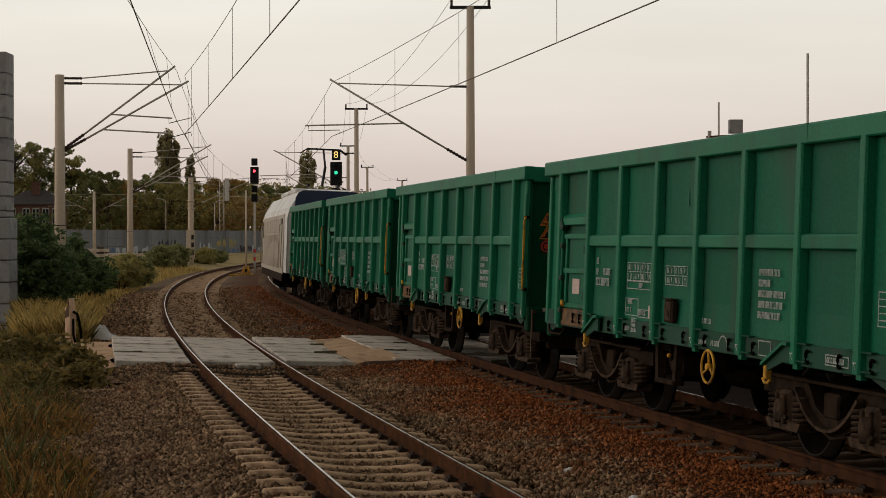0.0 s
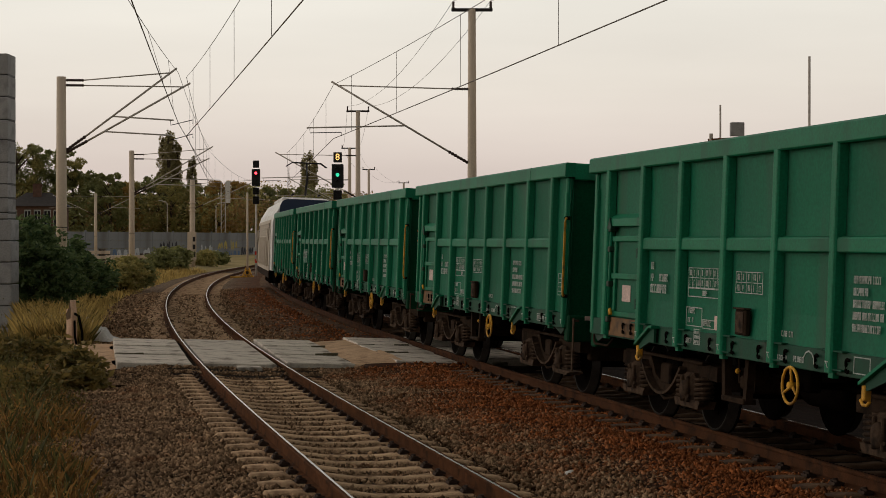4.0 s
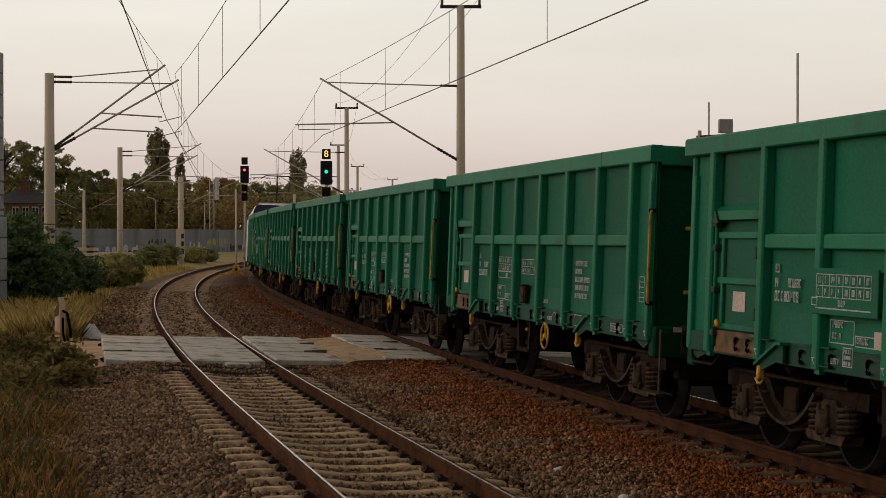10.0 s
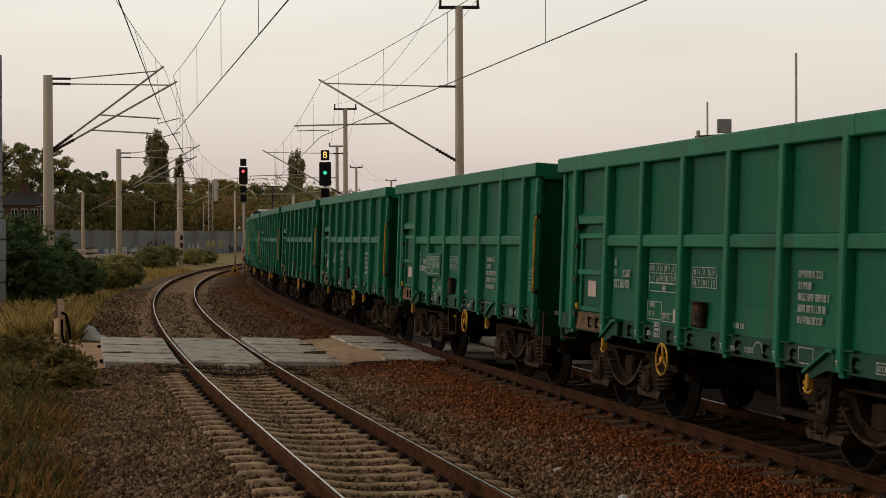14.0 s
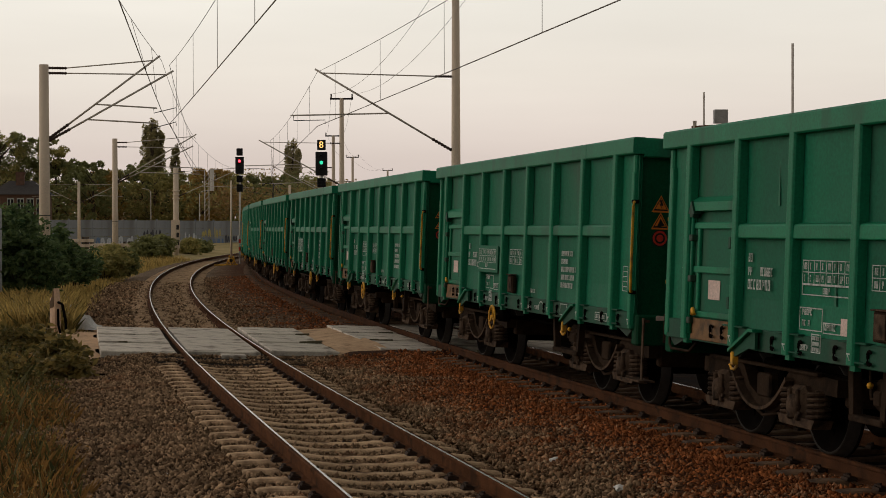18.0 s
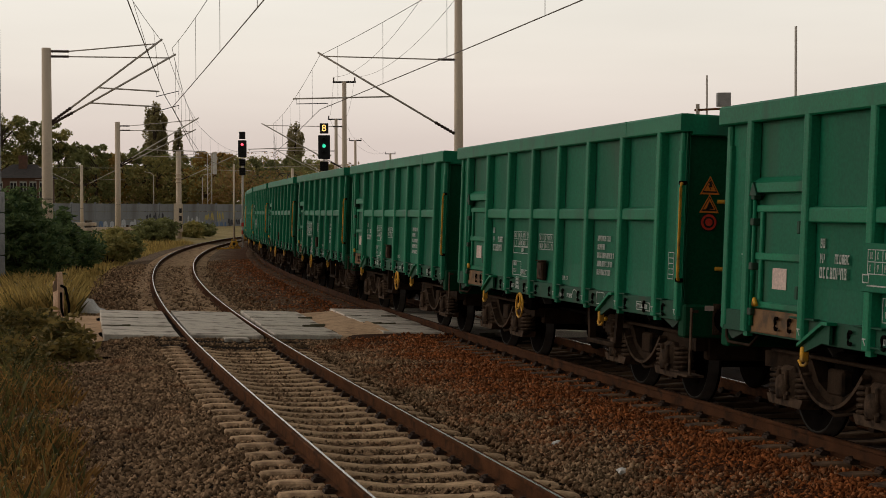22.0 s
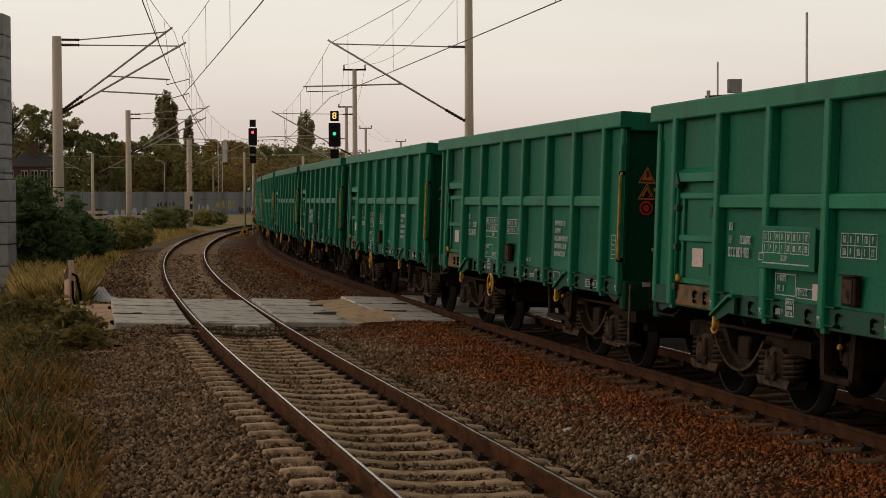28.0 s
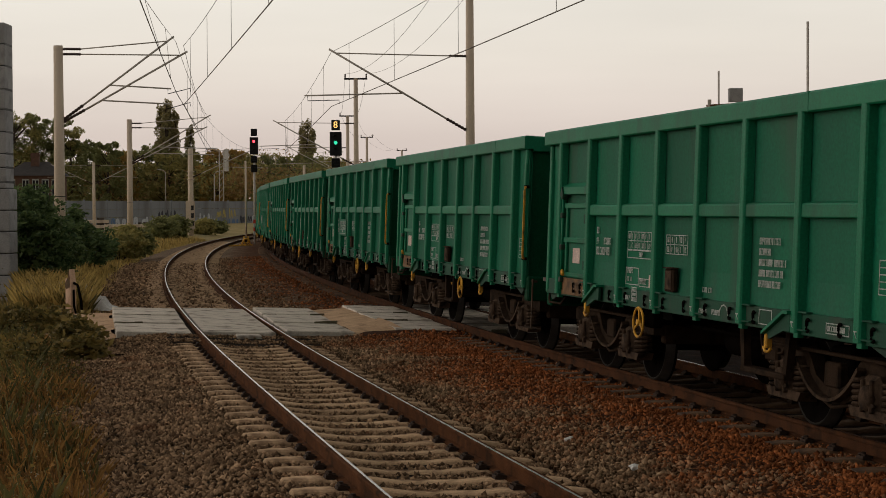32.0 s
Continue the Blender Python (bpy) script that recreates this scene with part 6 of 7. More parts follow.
pts = [NEAR.at(14.6 + 0.15 * sin(k * 0.7) - 0.6 * (k < 2), -3.9 + 0.22 * k, -0.2 + 0.015 * sin(k)) for k in range(14)]
tube(bm, pts, 0.022, 6)
solid("ground_cable", bm, M_BLACK, "black cable lying across the ballast", "cable")

# plain wall beyond the train, unseen, added to keep sky light from beneath it
bm = bmesh.new()
pts = [FREIGHT.at(s_, 6.6) for s_ in range(-60, 71, 10)]
for a, b in zip(pts[:-1], pts[1:]):
    d_ = (b - a).normalized()
    nrm = Vector((d_.y, -d_.x, 0)) * 0.12
    v = [bm.verts.new(p_ + o_ + Vector((0, 0, z_))) for z_ in (-1.0, 3.2) for p_, o_ in ((a, nrm), (b, nrm), (b, -nrm), (a, -nrm))]
    for f in ((0, 1, 5, 4), (1, 2, 6, 5), (2, 3, 7, 6), (3, 0, 4, 7), (4, 5, 6, 7)):
        bm.faces.new([v[i] for i in f])
solid("boundary_wall", bm, M_BRICKW, "plain dark wall beyond the tracks, added to block sky light", "wall", "", "structure")

# block pillar at the edge of the view: courses of grey split blocks
pil = thing("block_pillar", "grey split-block pillar with dark joints", "pillar", m=pose(-11.42, 44.0, -0.6))
z, k = 0.0, 0
course = []
for c_h in (0.56, 0.55, 0.56, 0.57, 0.55, 0.56, 0.17, 0.38, 0.36, 0.56, 0.58, 0.52, 0.60, 0.56, 0.56):
    if z + c_h > 7.75:
        break
    xr = 0.05 if z < 3.3 else -0.03
    for j, (a, b) in enumerate(((0.0, 0.9), (0.9, 1.8), (1.8, 2.7))):
        o_ = 0.45 * (k % 2) if j else 0.0
        bm = bmesh.new()
        x1 = xr - a - (0.45 * (k % 2) if j else 0)
        x0 = xr - b - (0.45 * (k % 2) if j < 2 else 0)
        rbox(bm, x0 + 0.008, x1 - 0.008, -0.3, 0.5, z + 0.012, z + c_h - 0.012, 0.02)
        part("block", bm, M_BLOCK, pil)
    z += c_h
    k += 1
bm = bmesh.new()
bx(bm, -2.7, -0.04, -0.27, 0.47, 0, z - 0.02)
part("mortar_core", bm, M_SIGNB, pil, "dark recessed joints")

# ---- far noise barrier, yard clutter, house ----
W0, W1 = Vector((-62.0, 165.0, 0)), Vector((-20.0, 268.0, 0))
bar = thing("noise_barrier", "long grey concrete noise barrier with graffiti along its foot", "noise barrier", kind="structure")
span = (W1 - W0)
L = span.length
u = span / L
ang = math.degrees(atan2(u.y, u.x))
n = int(L / 5)
bm = bmesh.new()
for k in range(4):
    rbox(bm, 0.1, L / n - 0.1, -0.06, 0.06, -0.9 + 1.05 * k, -0.9 + 1.05 * (k + 1) - 0.03, 0.015)
pm = mesh_of("panel", bm, M_BARRIER)
bm = bmesh.new()
rbox(bm, -0.1, 0.1, -0.1, 0.1, -1.0, 3.42, 0.01)
qm = mesh_of("barrier_post", bm, M_BARRIER)
for i in range(n + 1):
    at = W0 + u * (L / n * i)
    for nm, me in (("barrier_post", qm),) + ((("panel", pm),) if i < n else ()):
        ob = new(nm, me)
        ob.parent = bar
        ob.matrix_basis = Matrix.Translation(at) @ pose(0, 0, 0, 0, 0, ang)
M_GRAF = [mat("graffiti_white", (0.56, 0.58, 0.60), (0.44, 0.46, 0.50)), mat("graffiti_yellow", (0.52, 0.42, 0.13), (0.40, 0.33, 0.12)), mat("graffiti_blue", (0.11, 0.18, 0.32), (0.15, 0.22, 0.34)), mat("graffiti_dark", (0.05, 0.05, 0.06), (0.07, 0.07, 0.08))]
rg = random.Random(11)
for a, b, z0, z1, mi, cnt in ((0.47, 0.56, -0.1, 1.3, 0, 7), (0.56, 0.60, 0.9, 2.2, 3, 6), (0.62, 0.70, -0.1, 1.0, 0, 7), (0.695, 0.722, 0.9, 2.3, 1, 3), (0.726, 0.748, 0.8, 2.4, 1, 3), (0.665, 0.755, -0.4, 0.9, 2, 9), (0.655, 0.69, 0.2, 1.9, 0, 4), (0.755, 0.79, 0.1, 1.6, 3, 5), (0.56, 0.62, -0.2, 0.8, 2, 5), (0.79, 0.86, 0.0, 1.4, 0, 6), (0.44, 0.47, 0.2, 1.2, 2, 3)):
    bm = bmesh.new()
    for i in range(cnt):
        x0 = L * a + (L * (b - a)) * (i + rg.uniform(-0.2, 0.2)) / cnt
        w_ = L * (b - a) / cnt * rg.uniform(0.5, 0.95)
        lo, hi = z0 + rg.uniform(0, 0.3), z1 - rg.uniform(0, 0.5)
        pts = [(x0, lo), (x0 + 0.25 * w_, lo), (x0 + 0.3 * w_, lo + (hi - lo) * 0.5), (x0 + 0.7 * w_, lo), (x0 + w_, lo + 0.1), (x0 + 0.8 * w_, hi * 0.9), (x0 + 0.45 * w_, hi), (x0 + 0.1 * w_, hi * 0.85)]
        prism(bm, pts, "y", -0.075, -0.068)
    ob = part("graffiti", bm, M_GRAF[mi], bar, ("white", "yellow", "blue", "dark")[mi] + " graffiti shapes")
    ob.matrix_basis = Matrix.Translation(W0) @ pose(0, 0, 0, 0, 0, ang)


def stack(x, y, cols, rows, ln, seed):
    r = random.Random(seed)
    st = thing("sleeper_stack", "pile of pale concrete beams in the yard", "beam stack", "stacks in the yard", m=pose(x, y, 0.1, 0, 0, r.uniform(-6, 6)))
    for j in range(rows):
        for i in range(cols):
            bm = bmesh.new()
            o_ = r.uniform(-0.3, 0.3)
            rbox(bm, -ln / 2 + o_, ln / 2 + o_, i * 0.5, i * 0.5 + 0.4, j * 0.45, j * 0.45 + 0.28, 0.03)
            part("beam", bm, M_CONC, st)
        for q in (-ln * 0.3, ln * 0.3):
            bm = bmesh.new()
            bx(bm, q - 0.1, q + 0.1, 0, cols * 0.5, j * 0.45 + 0.28, j * 0.45 + 0.45)
            part("spacer", bm, M_BARK, st)


stack(-32.2, 150.0, 3, 3, 3.4, 1)
stack(-30.0, 155.0, 3, 2, 5.0, 2)
stack(-27.2, 158.0, 2, 2, 4.6, 3)
stack(-35.5, 150.0, 3, 3, 2.6, 4)

house = thing("brick_house", "old dark brick house with white windows and a tall chimney", "house", m=pose(-60.5, 248.0, 0, 0, 0, 8))
bm = bmesh.new()
bx(bm, -4.5, 3.6, 0, 8, -1, 7.3)
part("wall", bm, M_BRICKW, house, "dark brown brick walls")
bm = bmesh.new()
v = [bm.verts.new(p) for p in ((-5, -0.6, 7.2), (4.2, -0.6, 7.2), (4.2, 8.6, 7.2), (-5, 8.6, 7.2), (-2.2, 4, 9.3), (1.4, 4, 9.3))]
for f in ((0, 1, 5, 4), (1, 2, 5), (2, 3, 4, 5), (3, 0, 4), (3, 2, 1, 0)):
    bm.faces.new([v[i] for i in f])
part("roof", bm, M_ROOF, house, "dark hipped roof")
bm = bmesh.new()
bx(bm, -1.1, 0.1, 2.5, 3.7, 7.5, 10.6)
bx(bm, -1.2, 0.2, 2.4, 3.8, 10.2, 10.4)
part("chimney", bm, M_BRICKW, house, "brick chimney")
for x in (-3.6, -1.6, -0.2, 1.2, 2.6):
    bm = bmesh.new()
    bx(bm, x - 0.5, x + 0.5, -0.06, 0.02, 4.0, 6.7)
    wf = part("window", bm, M_WHITE, house, "white framed window")
    for sx in (-0.24, 0.24):
        bm = bmesh.new()
        bx(bm, x + sx - 0.17, x + sx + 0.17, -0.09, -0.065, 4.2, 6.5)
        part("pane", bm, M_GLASS, wf)


def lamp(x, y, h, dx):
    s = thing("street_lamp", "slim grey street lamp behind the barrier", "street lamp", "street lamps", m=pose(x, y, -0.6))
    bm = bmesh.new()
    tube(bm, [(0, 0, 0), (0, 0, h), (dx * 0.3, 0, h + 0.35), (dx, 0, h + 0.5)], [0.09, 0.06, 0.05, 0.05], 8)
    part("pole", bm, M_GALV, s)
    bm = bmesh.new()
    rbox(bm, dx - 0.1, dx + 0.5 if dx > 0 else dx + 0.1, -0.12, 0.12, h + 0.45, h + 0.58, 0.03)
    part("lantern", bm, M_GALV, s)


# white board on a lattice post among the far trees
wb = thing("signal_board_post", "white board on a lattice post before the woods", "board post", m=pose(-34.8, 262.0, 0))
bm = bmesh.new()
for dx in (-0.9, -0.25):
    tube(bm, [(dx, 0.2, -0.8), (dx, 0.2, 11.2)], 0.07, 6)
for k in range(12):
    tube(bm, [(-0.9, 0.2, 0.2 + 0.9 * k), (-0.25, 0.2, 1.0 + 0.9 * k)], 0.035, 5)
part("lattice_post", bm, M_GALV, wb, "grey lattice post")
bm = bmesh.new()
rbox(bm, -0.1, 0.55, 0, 0.1, 8.0, 11.4, 0.02)
part("board", bm, M_LOCOW, wb, "narrow white board")
lamp(-42.0, 250.0, 8.2, -1.2)
lamp(-35.5, 255.0, 8.0, 1.0)


# ---- vegetation ----
def leaf_arrays(rng, centres, size, flat=0.0):
    """Quads of random turn round the centres."""
    n = len(centres)
    a = rng.normal(size=(n, 3))
    a[:, 2] *= 1 - flat
    a /= np.linalg.norm(a, axis=1)[:, None]
    b = rng.normal(size=(n, 3))
    b -= (b * a).sum(1)[:, None] * a
    b /= np.linalg.norm(b, axis=1)[:, None]
    sz = size * rng.uniform(0.6, 1.4, (n, 1))
    q = np.stack([centres - a * sz, centres + b * sz * 0.42, centres + a * sz, centres - b * sz * 0.42], 1)
    return q.reshape(-1, 3), np.arange(4 * n).reshape(-1, 4)


def quads_mesh(name, v, f, material):
    me = bpy.data.meshes.new(name)
    me.vertices.add(len(v))
    me.vertices.foreach_set("co", np.asarray(v, np.float32).ravel())
    k = f.shape[1]
    me.loops.add(f.size)
    me.loops.foreach_set("vertex_index", f.ravel().astype(np.int32))
    me.polygons.add(len(f))
    me.polygons.foreach_set("loop_start", np.arange(0, f.size, k, dtype=np.int32))
    me.update(calc_edges=True)
    me.validate()
    me.materials.append(material)
    return me


def crown_points(rng, clumps, per, spread):
    pts = []
    for c, r in clumps:
        p = rng.normal(size=(per, 3))
        p /= np.linalg.norm(p, axis=1)[:, None]
        p *= (rng.uniform(0.25, 1.0, (per, 1)) ** 0.6) * np.asarray(r)
        pts.append(np.asarray(c) + p)
    return np.concatenate(pts)


def tree(x, y, h, w, material, label, kind="round", seed=0, size=0.34, dens=1.0, z0=-0.8, group="trees behind the barrier"):
    rng = np.random.default_rng(seed)
    t = thing("tree", label, "tree", group, m=pose(x, y, z0))
    bm = bmesh.new()
    tube(bm, [(0, 0, 0), (0.1, 0, h * 0.3), (0.0, 0.1, h * 0.6), (0.1, 0, h * 0.9)], [0.028 * h ** 0.9, 0.02 * h, 0.012 * h, 0.02], 8)
    part("trunk", bm, M_BARK, t)
    clumps = []
    if kind == "poplar":
        for i in range(64):
            z = h * (0.12 + 0.87 * (i + rng.uniform()) / 64)
            k = 1 - abs((z / h - 0.5) / 0.53) ** 5
            a, r = rng.uniform(0, 6.28), w * 0.36 * max(0.12, k) * rng.uniform(0.2, 1) ** 0.5
            clumps.append(((r * cos(a), r * sin(a), z), (w * 0.17, w * 0.17, h * 0.045)))
    else:
        m = 46
        for i in range(m):
            z = h * (0.22 + 0.72 * rng.uniform() ** 0.8)
            k = (1 - ((z / h - 0.5) / 0.55) ** 2) ** 0.5 if abs(z / h - 0.5) < 0.55 else 0.1
            a, r = rng.uniform(0, 6.28), w * 0.5 * max(0.15, k) * rng.uniform(0.3, 1.0) ** 0.5
            s = w * rng.uniform(0.06, 0.17)
            clumps.append(((r * cos(a), r * sin(a), z), (s, s, s * 0.8)))
    for c, r in clumps[::3]:
        bm = bmesh.new()
        zb = max(h * 0.12, c[2] - 0.35 * hypot(c[0], c[1]) - h * 0.1)
        tube(bm, [(0.05, 0, zb), (c[0] * 0.5, c[1] * 0.5, (zb + c[2]) / 2 + 0.1), c], [0.008 * h, 0.006 * h, 0.02], 5)
        part("limb", bm, M_BARK, t)
    per = int((44 if kind == "poplar" else 58) * dens)
    pts = crown_points(rng, clumps, per, 1)
    v, f = leaf_arrays(rng, pts, size, 0.2)
    ob = new("crown", quads_mesh("crown", v, f, material))
    ob.parent = t
    ob["label"] = label.split(" with ")[0] + " crown"
    return t


def px(p, d):
    return (p - 784) / 3000 * d


TREES = [  # place across the view, distance, top, width, leaves
    (12, 284, 20.0, 9, L_OLIVE), (48, 286, 18.8, 9, L_DARK), (82, 288, 18.6, 8, L_DARK), (112, 284, 16.4, 7, L_OLIVE), (132, 285, 14.5, 7, L_DARK), (160, 280, 13.0, 7, L_DARK),
    (178, 275, 13.6, 6, L_DARK), (200, 285, 12.0, 7, L_AUTUMN), (225, 290, 12.5, 8, L_OLIVE), (246, 300, 14.5, 8, L_DARK), (264, 290, 13.5, 7, L_DARK), (286, 285, 12.0, 8, L_OLIVE), (312, 295, 13.0, 8, L_DARK),
    (345, 290, 12.2, 7, L_OLIVE), (372, 285, 12.6, 7, L_AUTUMN), (392, 290, 12.8, 7, L_AUTUMN), (420, 300, 12.0, 8, L_OLIVE), (448, 300, 12.5, 8, L_DARK), (478, 305, 12.2, 8, L_OLIVE),
    (508, 300, 12.0, 8, L_DARK), (540, 310, 12.2, 8, L_DARK), (572, 310, 11.6, 8, L_OLIVE), (604, 312, 11.4, 8, L_DARK), (636, 315, 11.6, 8, L_DARK), (668, 315, 11.2, 8, L_OLIVE), (700, 318, 11.6, 8, L_DARK),
    (735, 318, 11.2, 9, L_DARK), (772, 320, 11.0, 9, L_OLIVE), (-30, 284, 19.5, 10, L_DARK), (-75, 284, 19.0, 11, L_OLIVE), (812, 320, 11.0, 9, L_DARK), (860, 322, 11.0, 9, L_OLIVE),
]
NAMES = {L_DARK.name: "dark green broadleaf tree", L_OLIVE.name: "olive green broadleaf tree", L_AUTUMN.name: "yellowing autumn broadleaf tree"}
for i, (p, d, top, w, m) in enumerate(TREES):
    top -= 0.9 if p > 590 else 0.0
    tree(px(p, d), d, top + 0.8, w, m, NAMES[m.name] + " with an uneven crown", seed=i, size=0.25, dens=2.2)
for i, (p, d, top, w) in enumerate(((281, 300, 21.4, 2.9), (324, 305, 16.9, 2.2), (531, 330, 19.2, 3.6), (272, 302, 20.4, 2.6), (290, 303, 20.9, 2.8), (298, 301, 19.4, 2.4), (524, 332, 18.0, 2.8), (540, 331, 17.2, 2.6))):
    tree(px(p, d), d, top + 0.8, w, L_POPLAR, "tall slim poplar with upright limbs", "poplar", 60 + i, 0.26, 1.2)


def woods():
    """The thick growth under and behind the single trees."""
    rng = np.random.default_rng(5)
    pts = []
    for k in range(430):
        p, d = rng.uniform(-60, 900), rng.uniform(272, 345)
        top = 7.0 + (4.2 if p < 590 else 2.6) * rng.uniform() + (2.5 if p < 130 else 0)
        c = np.array([px(p, d), d, rng.uniform(0.2, top)])
        q = np.clip(rng.normal(size=(300, 3)), -1.5, 1.5) * np.array([2.2, 1.6, 1.5]) + c
        pts.append(q[q[:, 2] > -0.5])
    for k, (material, label) in enumerate(((L_DARK, "dense dark green undergrowth behind the noise barrier"), (L_OLIVE, "dense olive undergrowth behind the noise barrier"), (L_BROWN, "browning autumn undergrowth behind the noise barrier"))):
        v, f = leaf_arrays(rng, np.concatenate(pts[k::3]), 0.24, 0.2)
        tagged(new("far_woods", quads_mesh("far_woods", v, f, material)), label, "woods", "", "stuff")


woods()


def bush(x, y, h, w, material, label, seed, n=26, per=130, size=0.085, z0=-0.55):
    """Arching stems from one root, each with drooping twigs that carry the leaves."""
    rng = np.random.default_rng(seed)
    b = thing("bush", label, "bush", "bushes by the track", m=pose(x, y, z0))
    leaves = []
    for i in range(n + 8):
        a, lean = rng.uniform(0, 6.28), rng.uniform(0.0, 1.0)
        root = np.array([w * 0.18 * cos(a), w * 0.18 * sin(a), 0.0])
        top = h * (1.08 - 0.5 * lean ** 2) * rng.uniform(0.75, 1.1)
        tip = np.array([w * 0.62 * lean * cos(a), w * 0.62 * lean * sin(a), top])
        mid = root * 0.4 + tip * 0.6 + np.array([0, 0, 0.12 * h])
        if i % 2 == 0:
            bm = bmesh.new()
            tube(bm, [root, mid, tip], [0.022, 0.014, 0.004], 5)
            part("stem", bm, M_BARK, b)
        for j in range(9):
            t = rng.uniform(0.12, 1.0)
            q = (1 - t) ** 2 * root + 2 * t * (1 - t) * mid + t * t * tip
            c = rng.uniform(0, 6.28)
            reach = (0.16 + 0.12 * w) * rng.uniform(0.6, 1.3)
            end = q + np.array([reach * cos(c), reach * sin(c), reach * rng.uniform(-0.35, 0.55)])
            k = rng.uniform(0.15, 1.0, (max(8, per // 9), 1))
            leaves.append(q + (end - q) * k + np.array([0, 0, -0.25 * reach]) * k * k + rng.normal(size=(len(k), 3)) * size * np.array([0.9, 0.9, 0.5]))
    v, f = leaf_arrays(rng, np.concatenate(leaves), size, 0.45)
    ob = new("leaves", quads_mesh("leaves", v, f, material))
    ob.parent = b


for i, (p, d, h, w, m, dens, z0) in enumerate((
        (22, 47, 2.5, 2.3, L_BUSH, 200, 0.1), (50, 47, 2.6, 2.0, L_BUSH, 200, 0.0), (80, 49, 2.1, 1.3, L_BUSH, 170, 0.0), (36, 46, 2.2, 1.8, L_BUSH, 190, 0.1), (62, 46, 1.8, 1.3, L_BUSH, 160, 0.1),
        (114, 60, 1.95, 1.5, L_BUSH, 170, 0.1), (138, 64, 1.6, 1.5, L_BUSH, 160, 0.0), (160, 70, 1.15, 1.4, L_BUSH, 150, 0.0), (196, 78, 1.2, 1.6, L_OLIVE, 140, -0.1), (216, 80, 1.35, 1.4, L_OLIVE, 140, -0.1), (236, 82, 1.15, 1.2, L_DARK, 140, -0.1),
        (272, 124, 1.7, 2.0, L_DARK, 130, -0.2), (294, 128, 1.9, 2.2, L_DARK, 130, -0.2), (348, 150, 1.3, 2.2, L_OLIVE, 110, -0.2), (366, 158, 1.2, 2.2, L_DARK, 110, -0.2),
        (4, 31, 0.9, 1.0, L_WEED, 80, -0.5), (40, 31, 0.8, 0.9, L_WEED, 70, -0.5), (72, 32.5, 0.75, 0.8, L_WEED, 80, -0.5), (104, 31, 0.7, 0.7, L_WEED, 90, -0.5), (20, 25, 0.7, 0.8, L_WEED, 90, -0.5), (112, 29, 0.75, 0.8, L_WEED, 90, -0.5), (126, 27.5, 0.6, 0.6, L_WEED, 80, -0.5))):
    bush(px(p, d), d, h, w, m, "dense dark green bush on the embankment" if m is L_BUSH else "scruffy olive bush by the curve", 100 + i, per=dens, size=0.058 + 0.0006 * d, z0=z0)


def blades(name, label, material, n, place, height, width, seed, lean=0.35):
    """Upright bent blades; place(rng) gives x, y."""
    rng = np.random.default_rng(seed)
    v, f = [], []
    for i in range(n):
        x, y, hs = place(rng)
        z = ground_z(x, y) - 0.08
        h = height * hs * rng.uniform(0.5, 1.3)
        a, b = rng.uniform(0, 6.28), rng.uniform(0, 6.28)
        wx, wy = width * cos(a), width * sin(a)
        lx, ly = lean * h * cos(b) * rng.uniform(0, 1), lean * h * sin(b) * rng.uniform(0, 1)
        v += [(x - wx, y - wy, z), (x + wx, y + wy, z), (x + wx * 0.6 + lx * 0.4, y + wy * 0.6 + ly * 0.4, z + h * 0.6), (x + lx, y + ly, z + h)]
        f.append((4 * i, 4 * i + 1, 4 * i + 2, 4 * i + 3))
    tagged(new(name, quads_mesh(name, np.array(v), np.array(f), material)), label, "grass", "", "stuff")


def verge(e0, e1, s0, s1, power=1.0):
    def place(rng):
        while True:
            s = s0 + (s1 - s0) * rng.uniform() ** power
            e = rng.uniform(e0, e1)
            p = NEAR.at(s, e)
            k = noise.noise(Vector((p.x * 0.8, p.y * 0.35, 1.7)))
            edge = min(1.0, (e1 - e) / 1.0)
            if rng.uniform() < 0.55 + k and rng.uniform() < 0.25 + edge:
                return p.x, p.y, (0.55 + 0.45 * edge) * (1 + 0.8 * k)
    return place


blades("dry_grass_verge", "tall dry brown grass on the verge", L_VERGE, 34000, verge(-7.2, -2.75, 0, 19.5), 0.36, 0.006, 1, 0.8)
blades("weed_verge", "olive weeds among the dry brown grass", L_HERB, 5000, verge(-7.2, -2.85, -3, 19.5), 0.52, 0.016, 2, 0.6)
blades("dry_grass_bank", "golden dry grass beyond the crossing", L_GRASS, 52000, verge(-14, -2.35, 24.8, 120, 1.4), 0.34, 0.02, 3)
blades("weed_bank", "olive weeds on the bank beyond the crossing", L_WEED, 9000, verge(-14, -2.9, 24.8, 120, 1.4), 0.36, 0.03, 4, 0.6)


def thicket(rng):
    d = rng.uniform(37.6, 45.0)
    return px(rng.uniform(30, 135), d), d, rng.uniform(0.8, 1.2)


blades("tall_grass_thicket", "tall golden grass in front of the bushes", L_GRASS, 9000, thicket, 0.65, 0.012, 6, 0.7)
blades("tall_weed_thicket", "tall olive weeds in front of the bushes", L_WEED, 5500, thicket, 0.6, 0.02, 7, 0.8)


def flowers(name, n, place, z, size, seed):
    rng = np.random.default_rng(seed)
    c = []
    for i in range(n):
        x, y, hs = place(rng)
        c.append((x, y, ground_z(x, y) + z * hs * rng.uniform(0.6, 1.3)))
    v, f = leaf_arrays(rng, np.array(c), size)
    tagged(new(name, quads_mesh(name, v, f, L_FLOWER)), "small pale and yellow weed flowers", "flowers", "", "stuff")


